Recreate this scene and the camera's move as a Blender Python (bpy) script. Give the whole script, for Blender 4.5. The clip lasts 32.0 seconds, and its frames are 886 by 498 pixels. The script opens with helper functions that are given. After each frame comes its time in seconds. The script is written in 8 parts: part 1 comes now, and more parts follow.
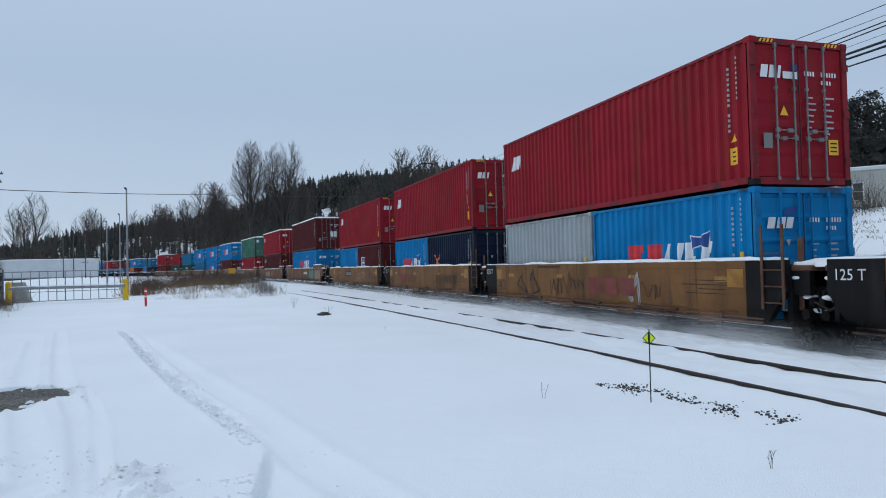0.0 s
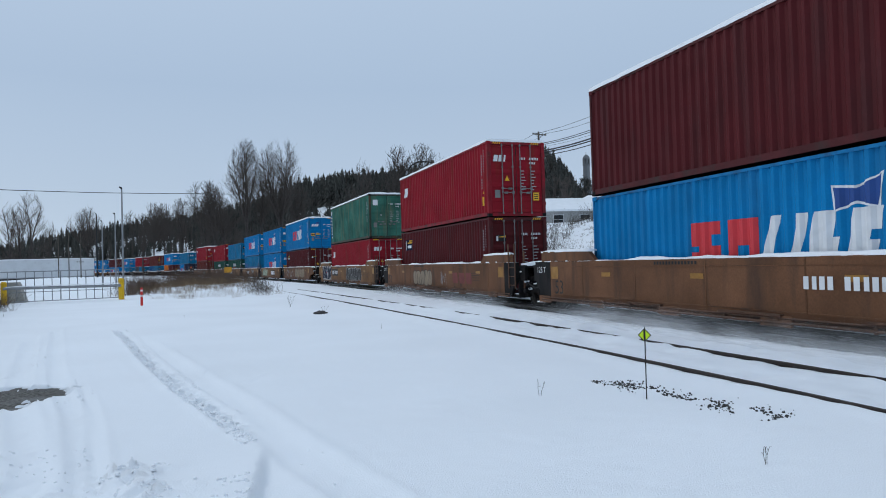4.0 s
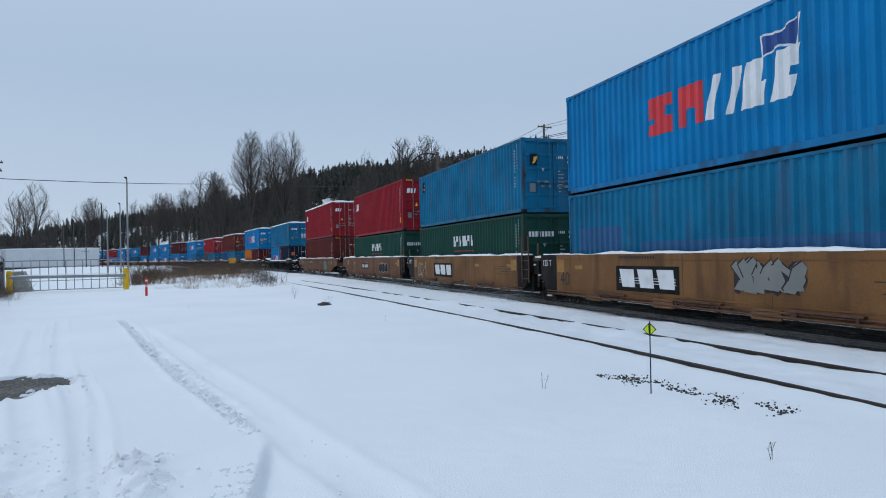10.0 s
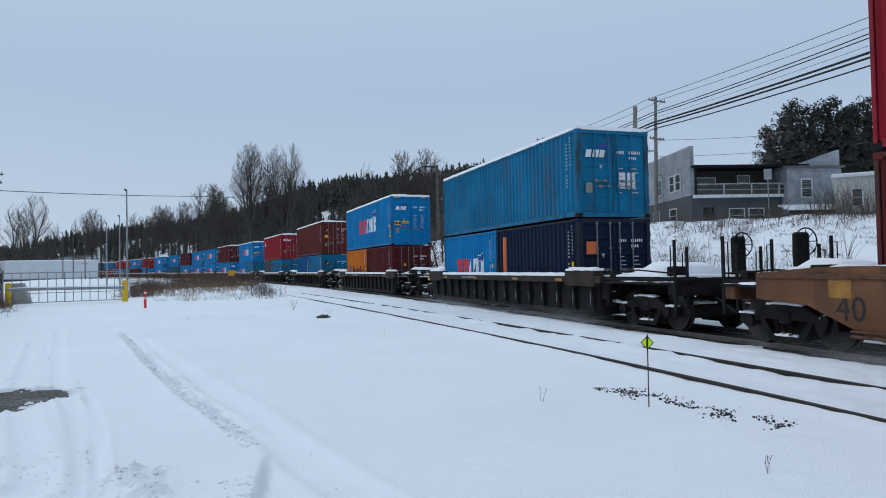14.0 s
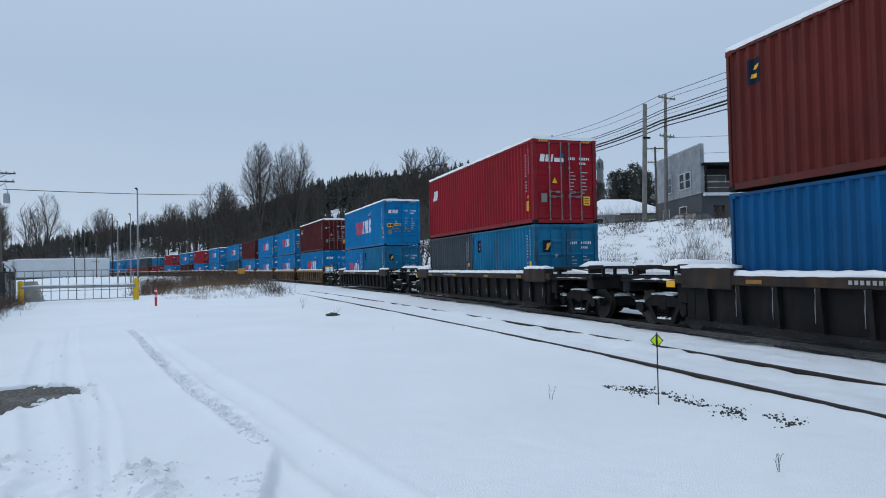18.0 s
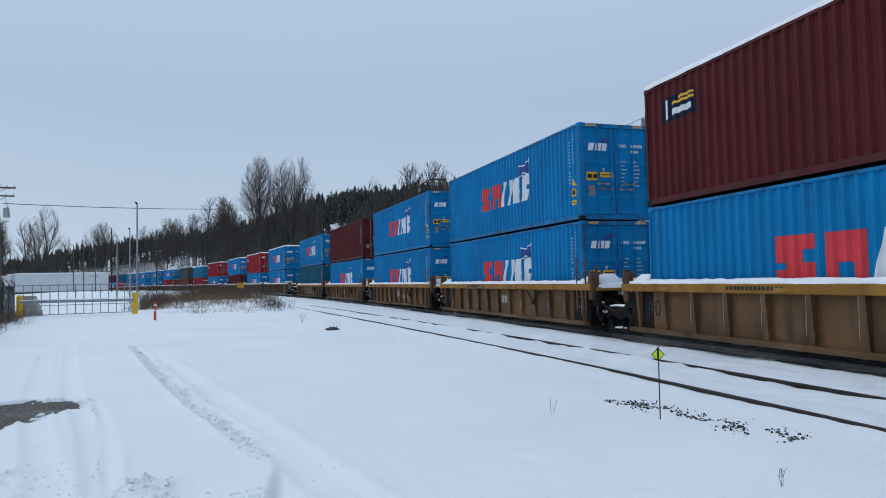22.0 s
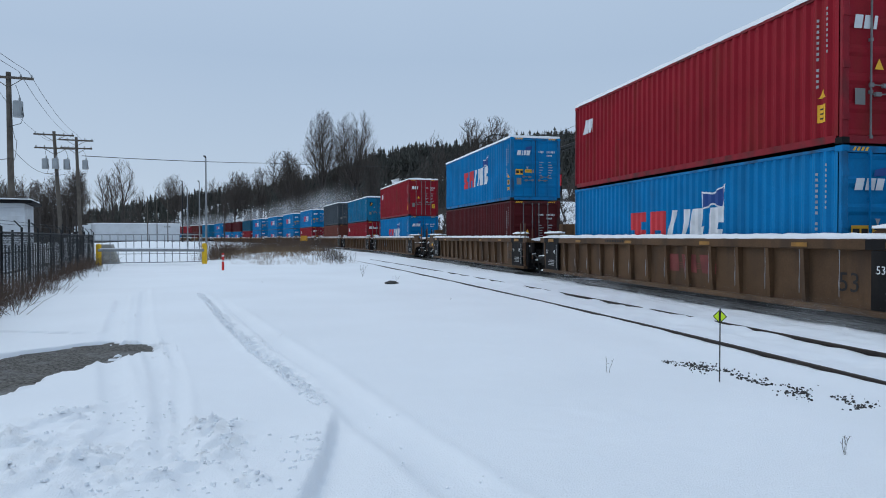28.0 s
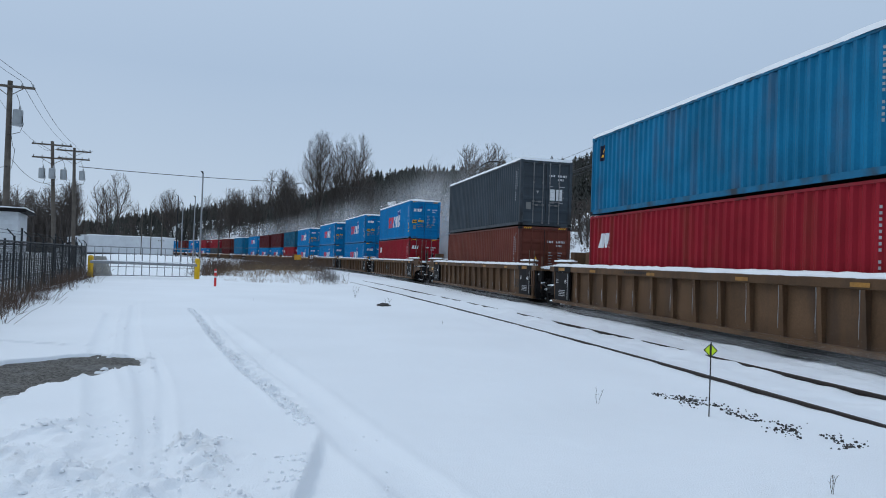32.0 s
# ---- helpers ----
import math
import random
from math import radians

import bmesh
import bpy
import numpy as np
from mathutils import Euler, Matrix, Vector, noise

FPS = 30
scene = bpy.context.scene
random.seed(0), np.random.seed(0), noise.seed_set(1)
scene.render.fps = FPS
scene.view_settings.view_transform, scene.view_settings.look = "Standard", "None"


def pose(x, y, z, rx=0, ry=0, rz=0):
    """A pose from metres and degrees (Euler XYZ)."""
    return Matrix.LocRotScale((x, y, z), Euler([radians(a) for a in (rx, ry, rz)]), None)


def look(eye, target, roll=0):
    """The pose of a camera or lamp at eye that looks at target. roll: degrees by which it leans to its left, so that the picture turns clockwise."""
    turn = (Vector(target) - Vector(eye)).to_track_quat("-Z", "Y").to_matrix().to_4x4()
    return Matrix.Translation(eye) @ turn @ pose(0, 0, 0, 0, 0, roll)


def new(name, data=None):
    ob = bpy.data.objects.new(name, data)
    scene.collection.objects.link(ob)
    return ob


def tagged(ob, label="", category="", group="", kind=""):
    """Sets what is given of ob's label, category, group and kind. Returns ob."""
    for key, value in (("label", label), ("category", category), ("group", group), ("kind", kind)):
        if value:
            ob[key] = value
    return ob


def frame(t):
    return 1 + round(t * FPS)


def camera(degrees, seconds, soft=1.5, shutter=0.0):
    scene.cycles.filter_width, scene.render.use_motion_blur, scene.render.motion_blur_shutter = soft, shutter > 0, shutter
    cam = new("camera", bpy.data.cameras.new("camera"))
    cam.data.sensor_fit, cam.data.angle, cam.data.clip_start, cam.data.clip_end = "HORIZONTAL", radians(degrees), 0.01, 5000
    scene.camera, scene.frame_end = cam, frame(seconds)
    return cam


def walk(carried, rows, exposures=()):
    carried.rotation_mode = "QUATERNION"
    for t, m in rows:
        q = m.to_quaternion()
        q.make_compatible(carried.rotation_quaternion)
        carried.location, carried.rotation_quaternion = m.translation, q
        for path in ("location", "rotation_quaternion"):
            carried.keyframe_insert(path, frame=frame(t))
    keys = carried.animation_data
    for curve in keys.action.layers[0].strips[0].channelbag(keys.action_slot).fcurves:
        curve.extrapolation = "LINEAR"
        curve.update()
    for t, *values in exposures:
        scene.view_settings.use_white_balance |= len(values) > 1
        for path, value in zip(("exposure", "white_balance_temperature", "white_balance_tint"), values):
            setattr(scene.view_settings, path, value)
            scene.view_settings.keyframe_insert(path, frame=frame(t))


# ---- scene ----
# seconds, eye x, y, z, yaw to the right, pitch up, roll
PATH = [
    (0.0, 0.003, 0.017, 1.577, 17.59, 1.28, -1.44),
    (0.5, 0.003, 0.007, 1.578, 17.72, 1.09, -1.46),
    (1.0, 0.000, 0.015, 1.582, 17.72, 0.95, -1.51),
    (1.5, -0.004, 0.021, 1.586, 17.63, 0.80, -1.55),
    (2.0, -0.002, 0.025, 1.585, 17.58, 0.72, -1.59),
    (2.5, 0.002, 0.017, 1.579, 17.59, 0.79, -1.65),
    (3.0, 0.004, 0.004, 1.575, 17.67, 0.96, -1.68),
    (3.5, 0.002, 0.002, 1.576, 17.75, 1.16, -1.68),
    (5.5, 0.006, 0.012, 1.575, 18.32, 0.62, -1.64),
    (6.0, 0.010, 0.017, 1.570, 18.22, 0.35, -1.59),
    (6.5, 0.005, 0.026, 1.575, 18.00, 0.01, -1.64),
    (7.0, 0.004, 0.027, 1.573, 17.66, -0.21, -1.67),
    (7.5, 0.005, 0.026, 1.573, 17.45, -0.31, -1.60),
    (8.0, 0.007, 0.014, 1.572, 17.34, -0.24, -1.52),
    (8.5, 0.012, 0.008, 1.569, 17.28, -0.06, -1.47),
    (9.0, 0.011, 0.014, 1.571, 17.33, 0.13, -1.42),
    (9.5, 0.006, 0.028, 1.572, 17.43, 0.34, -1.29),
    (10.0, 0.006, 0.035, 1.576, 17.53, 0.48, -1.24),
    (10.5, 0.005, 0.027, 1.577, 17.54, 0.60, -1.19),
    (11.0, 0.004, 0.018, 1.575, 17.52, 0.73, -1.19),
    (11.5, 0.002, 0.007, 1.574, 17.44, 0.83, -1.19),
    (12.0, 0.002, -0.002, 1.574, 17.40, 0.91, -1.19),
    (12.5, -0.002, -0.005, 1.577, 17.40, 1.01, -1.14),
    (13.0, 0.001, -0.007, 1.585, 17.46, 1.11, -1.18),
    (13.5, -0.001, -0.009, 1.587, 17.56, 1.32, -1.23),
    (14.0, -0.002, -0.011, 1.582, 17.62, 1.55, -1.13),
    (14.5, -0.004, -0.007, 1.582, 17.67, 1.62, -1.07),
    (16.5, -0.002, -0.013, 1.580, 17.43, 1.46, -1.04),
    (17.0, -0.005, -0.012, 1.576, 17.25, 1.48, -1.06),
    (17.5, -0.003, -0.013, 1.578, 17.06, 1.47, -1.10),
    (18.0, -0.001, -0.014, 1.576, 16.86, 1.41, -1.15),
    (18.5, -0.002, -0.007, 1.577, 16.68, 1.36, -1.18),
    (19.0, -0.002, -0.004, 1.578, 16.52, 1.38, -1.30),
    (19.5, -0.003, -0.010, 1.577, 16.32, 1.51, -1.33),
    (20.0, -0.011, -0.018, 1.568, 16.14, 1.74, -1.28),
    (20.5, -0.014, -0.022, 1.574, 16.16, 1.83, -1.39),
    (21.0, -0.020, -0.020, 1.578, 16.41, 1.93, -1.53),
    (21.5, -0.020, -0.022, 1.576, 16.74, 2.19, -1.48),
    (22.0, -0.022, -0.016, 1.573, 16.95, 2.61, -1.17),
    (22.5, -0.018, -0.016, 1.577, 16.82, 3.00, -0.61),
    (23.0, -0.011, -0.002, 1.587, 16.58, 3.16, -0.02),
    (23.5, -0.007, -0.001, 1.587, 16.29, 2.91, 0.45),
    (24.0, -0.008, -0.003, 1.584, 16.14, 2.30, 0.58),
    (24.5, 0.001, 0.002, 1.579, 15.89, 1.56, 0.54),
    (25.0, 0.002, 0.002, 1.578, 15.54, 0.97, 0.40),
    (25.5, 0.003, 0.000, 1.575, 14.95, 0.53, 0.26),
    (27.5, 0.005, -0.012, 1.566, 12.13, -0.78, -0.16),
    (28.0, 0.006, -0.019, 1.564, 11.85, -1.02, -0.09),
    (28.5, 0.002, -0.018, 1.561, 11.78, -1.15, 0.06),
    (29.0, 0.003, -0.016, 1.563, 11.86, -1.04, 0.31),
    (29.5, 0.008, -0.010, 1.566, 11.94, -0.77, 0.64),
    (30.0, 0.013, -0.003, 1.563, 12.08, -0.42, 1.02),
    (30.5, 0.012, -0.004, 1.561, 12.25, -0.07, 1.36),
    (31.0, 0.012, -0.006, 1.561, 12.33, 0.30, 1.62),
    (31.5, 0.009, -0.014, 1.565, 12.37, 0.63, 1.81),
    (32.0, 0.006, -0.025, 1.560, 12.32, 1.04, 2.02),
]
cam = camera(66.34, 32.0, soft=1.0)


def held(x, y, z, yaw, pitch, roll):
    return pose(x, y, z, 90 + pitch, 0, -yaw) @ pose(0, 0, 0, 0, 0, roll)


walk(cam, [(r[0], held(*r[1:])) for r in PATH])
# ---- light: an overcast winter sky, brighter overhead than at the horizon ----
scene.view_settings.exposure = 0.0
world = bpy.data.worlds.new("overcast_sky")
scene.world = world
world.use_nodes = True
wn, wl = world.node_tree.nodes, world.node_tree.links
wn.clear()
w_out = wn.new("ShaderNodeOutputWorld")
w_bg = wn.new("ShaderNodeBackground")
w_sky = wn.new("ShaderNodeTexSky")
w_sky.sky_type = "NISHITA"
w_sky.sun_disc = False
w_sky.sun_elevation, w_sky.sun_rotation = radians(38), radians(320)
w_co = wn.new("ShaderNodeTexCoord")
w_sep = wn.new("ShaderNodeSeparateXYZ")
w_ramp = wn.new("ShaderNodeValToRGB")
w_ramp.color_ramp.elements[0].position, w_ramp.color_ramp.elements[0].color = 0.0, (0.49, 0.605, 0.74, 1)
w_ramp.color_ramp.elements[1].position, w_ramp.color_ramp.elements[1].color = 1.0, (0.62, 0.745, 0.90, 1)
mid = w_ramp.color_ramp.elements.new(0.25)
mid.color = (0.39, 0.505, 0.665, 1)
low = w_ramp.color_ramp.elements.new(0.09)
low.color = (0.445, 0.555, 0.70, 1)
w_noise = wn.new("ShaderNodeTexNoise")
w_noise.inputs["Scale"].default_value = 1.6
w_noise.inputs["Detail"].default_value = 4
w_mul = wn.new("ShaderNodeMixRGB")
w_mul.blend_type, w_mul.inputs[0].default_value = "SOFT_LIGHT", 0.07
w_mix = wn.new("ShaderNodeMixRGB")
w_mix.blend_type, w_mix.inputs[0].default_value = "ADD", 0.004
wl.new(w_co.outputs["Generated"], w_sep.inputs[0])
wl.new(w_co.outputs["Generated"], w_noise.inputs["Vector"])
wl.new(w_sep.outputs[2], w_ramp.inputs[0])
wl.new(w_ramp.outputs[0], w_mul.inputs[1])
wl.new(w_noise.outputs["Fac"], w_mul.inputs[2])
wl.new(w_mul.outputs[0], w_mix.inputs[1])
wl.new(w_sky.outputs[0], w_mix.inputs[2])
wl.new(w_mix.outputs[0], w_bg.inputs[0])
w_bg.inputs[1].default_value = 1.0
wl.new(w_bg.outputs[0], w_out.inputs[0])

sun = new("sun", bpy.data.lights.new("sun", "SUN"))
sun.data.energy, sun.data.angle, sun.data.color = 0.65, radians(30), (1.0, 0.97, 0.93)
sun.matrix_world = look((-50, 60, 62), (0, 0, 0))


# ---- materials ----
def mat(name, color, rough=0.6, metal=0.0, var=0.18, scale=1.5, fine=40.0, bump=0.1, dirt=None, amount=0.0, streak=1.0, spec=0.4):
    """A surface with broad tone changes, fine grain and, with dirt, stains (streak below 1 draws them out downwards)."""
    m = bpy.data.materials.new(name)
    m.use_nodes = True
    n, l = m.node_tree.nodes, m.node_tree.links
    b = n["Principled BSDF"]
    b.inputs["Roughness"].default_value, b.inputs["Metallic"].default_value = rough, metal
    b.inputs["Specular IOR Level"].default_value = spec
    co, info = n.new("ShaderNodeTexCoord"), n.new("ShaderNodeObjectInfo")
    add, mul = n.new("ShaderNodeVectorMath"), n.new("ShaderNodeMath")
    mul.operation, mul.inputs[1].default_value = "MULTIPLY", 57.0
    l.new(info.outputs["Random"], mul.inputs[0])
    l.new(co.outputs["Object"], add.inputs[0])
    l.new(mul.outputs[0], add.inputs[1])

    def noise_node(s, detail, stretch=1.0):
        t = n.new("ShaderNodeTexNoise")
        t.inputs["Scale"].default_value, t.inputs["Detail"].default_value = s, detail
        if stretch != 1.0:
            mp = n.new("ShaderNodeMapping")
            mp.inputs["Scale"].default_value = (1, 1, stretch)
            l.new(add.outputs[0], mp.inputs[0])
            l.new(mp.outputs[0], t.inputs["Vector"])
        else:
            l.new(add.outputs[0], t.inputs["Vector"])
        return t

    broad, grain = noise_node(scale, 4), noise_node(fine, 3)
    ramp = n.new("ShaderNodeValToRGB")
    ramp.color_ramp.elements[0].position, ramp.color_ramp.elements[1].position = 0.3, 0.7
    ramp.color_ramp.elements[0].color = (*[c * (1 - var) for c in color], 1)
    ramp.color_ramp.elements[1].color = (*[min(1, c * (1 + var)) for c in color], 1)
    l.new(broad.outputs["Fac"], ramp.inputs[0])
    mix = n.new("ShaderNodeMixRGB")
    mix.blend_type, mix.inputs[0].default_value = "OVERLAY", min(0.5, var)
    l.new(ramp.outputs[0], mix.inputs[1])
    l.new(grain.outputs["Fac"], mix.inputs[2])
    last = mix
    if dirt:
        spots = noise_node(2.2, 6, streak)
        cut = n.new("ShaderNodeValToRGB")
        cut.color_ramp.elements[0].position, cut.color_ramp.elements[1].position = 0.5, 0.72
        cut.color_ramp.elements[1].color = (amount, amount, amount, 1)
        cut.color_ramp.elements[0].color = (0, 0, 0, 1)
        l.new(spots.outputs["Fac"], cut.inputs[0])
        last = n.new("ShaderNodeMixRGB")
        l.new(cut.outputs[0], last.inputs[0])
        l.new(mix.outputs[0], last.inputs[1])
        last.inputs[2].default_value = (*dirt, 1)
    l.new(last.outputs[0], b.inputs["Base Color"])
    if bump:
        bp = n.new("ShaderNodeBump")
        bp.inputs["Strength"].default_value, bp.inputs["Distance"].default_value = bump, 0.02
        l.new(grain.outputs["Fac"], bp.inputs["Height"])
        l.new(bp.outputs[0], b.inputs["Normal"])
    return m


GRIME, RUST = (0.035, 0.03, 0.028), (0.12, 0.045, 0.02)


PAINTS = {}


def paint(name, color, dirt=RUST, amount=0.35, var=0.14):
    PAINTS[name] = color
    return mat(name, color, 0.6, 0, var, 0.8, 30, 0.06, dirt, amount, 0.18, spec=0.1)


M = {
    "red": paint("red_paint", (0.262, 0.012, 0.022)),
    "maroon": paint("maroon_paint", (0.085, 0.012, 0.014), GRIME, 0.3),
    "brownred": paint("brown_red_paint", (0.115, 0.020, 0.016), GRIME, 0.25),
    "rustbrown": paint("rust_brown_paint", (0.15, 0.045, 0.032), RUST, 0.5),
    "blue": paint("bright_blue_paint", (0.002, 0.180, 0.418), GRIME, 0.22),
    "steelblue": paint("steel_blue_paint", (0.006, 0.145, 0.275), RUST, 0.3, 0.2),
    "teal": paint("teal_blue_paint", (0.010, 0.09, 0.15), GRIME, 0.3, 0.2),
    "deepblue": paint("deep_blue_paint", (0.003, 0.08, 0.21), GRIME, 0.2),
    "navy": paint("navy_paint", (0.006, 0.014, 0.036), GRIME, 0.3),
    "lightgrey": paint("light_grey_paint", (0.34, 0.37, 0.38), RUST, 0.2, 0.08),
    "grey": paint("dark_grey_paint", (0.055, 0.068, 0.08), GRIME, 0.3),
    "green": paint("weathered_green_paint", (0.040, 0.140, 0.105), (0.15, 0.165, 0.10), 0.7, 0.4),
    "darkgreen": paint("dark_green_paint", (0.013, 0.060, 0.045), GRIME, 0.2),
    "orange": paint("orange_paint", (0.58, 0.15, 0.015), RUST, 0.15),
    "redtan": paint("reddish_tan_car_paint", (0.150, 0.070, 0.036), (0.055, 0.034, 0.026), 0.8, 0.3),
    "palegreen": mat("pale_green_spray_paint", (0.28, 0.33, 0.24), 0.65, 0, 0.3, 3),
    "greygreen": mat("grey_green_spray_paint", (0.10, 0.19, 0.17), 0.65, 0, 0.25, 3),
    "tan": paint("tan_car_paint", (0.185, 0.090, 0.036), (0.06, 0.036, 0.025), 0.75, 0.26),
    "brown": paint("brown_car_paint", (0.108, 0.062, 0.034), (0.05, 0.034, 0.026), 0.7, 0.28),
    "umber": paint("tan_brown_car_paint", (0.135, 0.074, 0.036), (0.045, 0.032, 0.026), 0.8, 0.3),
    "ochre": paint("ochre_chord_paint", (0.27, 0.135, 0.028), (0.09, 0.05, 0.03), 0.6, 0.25),
    "black": mat("sooty_black_paint", (0.011, 0.0105, 0.011), 0.75, 0, 0.3, 2, 30, 0.15, (0.040, 0.033, 0.03), 0.45, 0.3, spec=0.12),
    "steel": mat("dark_running_gear_steel", (0.010, 0.009, 0.009), 0.7, 0.1, 0.35, 3, 40, 0.2, (0.04, 0.028, 0.022), 0.4, spec=0.15),
    "wheel": mat("worn_wheel_steel", (0.035, 0.03, 0.028), 0.55, 0.5, 0.25, 3, 30, 0.1),
    "galv": mat("galvanised_rod", (0.19, 0.19, 0.19), 0.6, 0.2, 0.2, 4, 40, 0.1, GRIME, 0.3),
    "rubber": mat("black_gasket", (0.012, 0.012, 0.013), 0.8, 0, 0.1),
    "white": mat("white_lettering_paint", (0.72, 0.73, 0.74), 0.6, 0, 0.08, 2, 30, 0.05, (0.3, 0.3, 0.3), 0.3),
    "redmark": mat("red_lettering_paint", (0.62, 0.035, 0.045), 0.6, 0, 0.1),
    "bluemark": mat("dark_blue_mark_paint", (0.012, 0.06, 0.24), 0.6, 0, 0.1),
    "yellow": mat("yellow_label", (0.80, 0.42, 0.02), 0.5, 0, 0.1),
    "blackmark": mat("black_lettering_paint", (0.015, 0.014, 0.014), 0.7, 0, 0.1),
    "orangemark": mat("orange_mark_paint", (0.62, 0.14, 0.04), 0.6, 0, 0.1),
    "faded": mat("faded_red_lettering", (0.17, 0.035, 0.03), 0.7, 0, 0.25, 3),
    "greymark": mat("grey_label", (0.20, 0.20, 0.19), 0.5, 0.2, 0.1),
    "ruststeel": mat("rusty_steel", (0.10, 0.048, 0.028), 0.8, 0.1, 0.3, 5, 50, 0.3),
    "dullyellow": mat("soiled_yellow_reflector", (0.30, 0.14, 0.02), 0.5, 0, 0.3, 4),
    "sootbrown": mat("sooty_brown_chord", (0.030, 0.022, 0.018), 0.75, 0, 0.35, 2, 30, 0.15, (0.085, 0.045, 0.025), 0.6, 0.5, spec=0.2),
    "beige": mat("beige_spray_paint", (0.24, 0.18, 0.12), 0.65, 0, 0.15, 2),
    "pale": mat("worn_white_stencil", (0.36, 0.37, 0.38), 0.7, 0, 0.2, 6, 40, 0.0),
    "snow": mat("packed_snow", (0.86, 0.88, 0.90), 0.75, 0, 0.03, 1.2, 60, 0.25, spec=0.2),
}
for k in list(M):
    if M[k].name in PAINTS:
        PAINTS[k] = PAINTS[M[k].name]


# ---- building tools ----
def part(name, bm, material, parent=None, label="", smooth=False):
    """Links a bmesh, or a mesh already made, as one object under a thing or a part."""
    if isinstance(bm, bmesh.types.BMesh):
        me = bpy.data.meshes.new(name)
        bm.to_mesh(me)
        bm.free()
        for mt in material if isinstance(material, (list, tuple)) else [material]:
            me.materials.append(mt)
        if smooth:
            me.polygons.foreach_set("use_smooth", [True] * len(me.polygons))
    else:
        me = bm
    ob = new(name, me)
    ob.parent = parent
    return tagged(ob, label)


def box(bm, x0, x1, y0, y1, z0, z1, bevel=0.0):
    vs = [bm.verts.new((x, y, z)) for z in (z0, z1) for x, y in ((x0, y0), (x1, y0), (x1, y1), (x0, y1))]
    fs = [bm.faces.new([vs[i] for i in q]) for q in ((3, 2, 1, 0), (4, 5, 6, 7), (0, 1, 5, 4), (1, 2, 6, 5), (2, 3, 7, 6), (3, 0, 4, 7))]
    if bevel:
        bmesh.ops.bevel(bm, geom=list({e for f in fs for e in f.edges}), offset=bevel, segments=1, affect="EDGES")
    return vs


def boxes(*dims, bevel=0.0):
    bm = bmesh.new()
    for d in dims:
        box(bm, *d, bevel=bevel)
    return bm


def prism(bm, outline, axis, a, b):
    """Pushes a flat outline (two coordinates) along an axis from a to b."""
    def at(p, v):
        return {"x": (v, p[0], p[1]), "y": (p[0], v, p[1]), "z": (p[0], p[1], v)}[axis]
    lo, hi = [bm.verts.new(at(p, a)) for p in outline], [bm.verts.new(at(p, b)) for p in outline]
    n = len(outline)
    bm.faces.new(lo[::-1]), bm.faces.new(hi)
    for i in range(n):
        bm.faces.new((lo[i], lo[(i + 1) % n], hi[(i + 1) % n], hi[i]))


def tube(bm, points, radii, sides=6, cap=True):
    """A round bar through points; radii is one number or one for each point."""
    radii = radii if isinstance(radii, (list, tuple)) else [radii] * len(points)
    points = [Vector(p) for p in points]
    rings = []
    for i, p in enumerate(points):
        d = points[min(i + 1, len(points) - 1)] - points[max(i - 1, 0)]
        d = d.normalized() if d.length > 1e-9 else Vector((0, 0, 1))
        side = d.cross(Vector((0, 0, 1)) if abs(d.z) < 0.9 else Vector((1, 0, 0))).normalized()
        up = side.cross(d)
        rings.append([bm.verts.new(p + (side * math.cos(a) + up * math.sin(a)) * radii[i]) for a in (2 * math.pi * k / sides for k in range(sides))])
    for r0, r1 in zip(rings, rings[1:]):
        for k in range(sides):
            bm.faces.new((r0[k], r0[(k + 1) % sides], r1[(k + 1) % sides], r1[k]))
    if cap:
        bm.faces.new(rings[0][::-1]), bm.faces.new(rings[-1])


def disc(bm, c, axis, radius, half, sides=20):
    """A short round drum with its axle along x, y or z."""
    d = {"x": Vector((1, 0, 0)), "y": Vector((0, 1, 0)), "z": Vector((0, 0, 1))}[axis] * half
    tube(bm, [Vector(c) - d, Vector(c) + d], radius, sides)


TEXTS = {}


def text_mesh(words, size, material):
    """A flat mesh of readable writing, its lower left corner at 0, 0."""
    key = (words, size, material.name)
    if key not in TEXTS:
        cu = bpy.data.curves.new("writing", "FONT")
        cu.body, cu.size, cu.resolution_u = words, size, 2
        ob = new("writing", cu)
        bpy.context.view_layer.update()
        me = bpy.data.meshes.new_from_object(ob.evaluated_get(bpy.context.evaluated_depsgraph_get()))
        bpy.data.objects.remove(ob)
        me.materials.clear()
        me.materials.append(material)
        TEXTS[key] = me
    return TEXTS[key]


TABLES = {}


def value_noise(x, y, seed=0):
    """Smooth noise from -1 to 1 on arrays."""
    if seed not in TABLES:
        TABLES[seed] = np.random.RandomState(seed).uniform(-1, 1, (128, 128))
    table = TABLES[seed]
    xi, yi = np.floor(x).astype(int), np.floor(y).astype(int)
    u, v = x - xi, y - yi
    u, v = u * u * (3 - 2 * u), v * v * (3 - 2 * v)
    a, b = table[xi % 128, yi % 128], table[(xi + 1) % 128, yi % 128]
    c, d = table[xi % 128, (yi + 1) % 128], table[(xi + 1) % 128, (yi + 1) % 128]
    return (a * (1 - u) + b * u) * (1 - v) + (c * (1 - u) + d * u) * v


def step(a, b, x):
    t = np.clip((x - a) / (b - a), 0, 1)
    return t * t * (3 - 2 * t)


def empty(name, m, label, category, group=""):
    ob = new(name)
    ob.empty_display_size = 0.2
    ob.matrix_basis = m
    return tagged(ob, label, category, group)


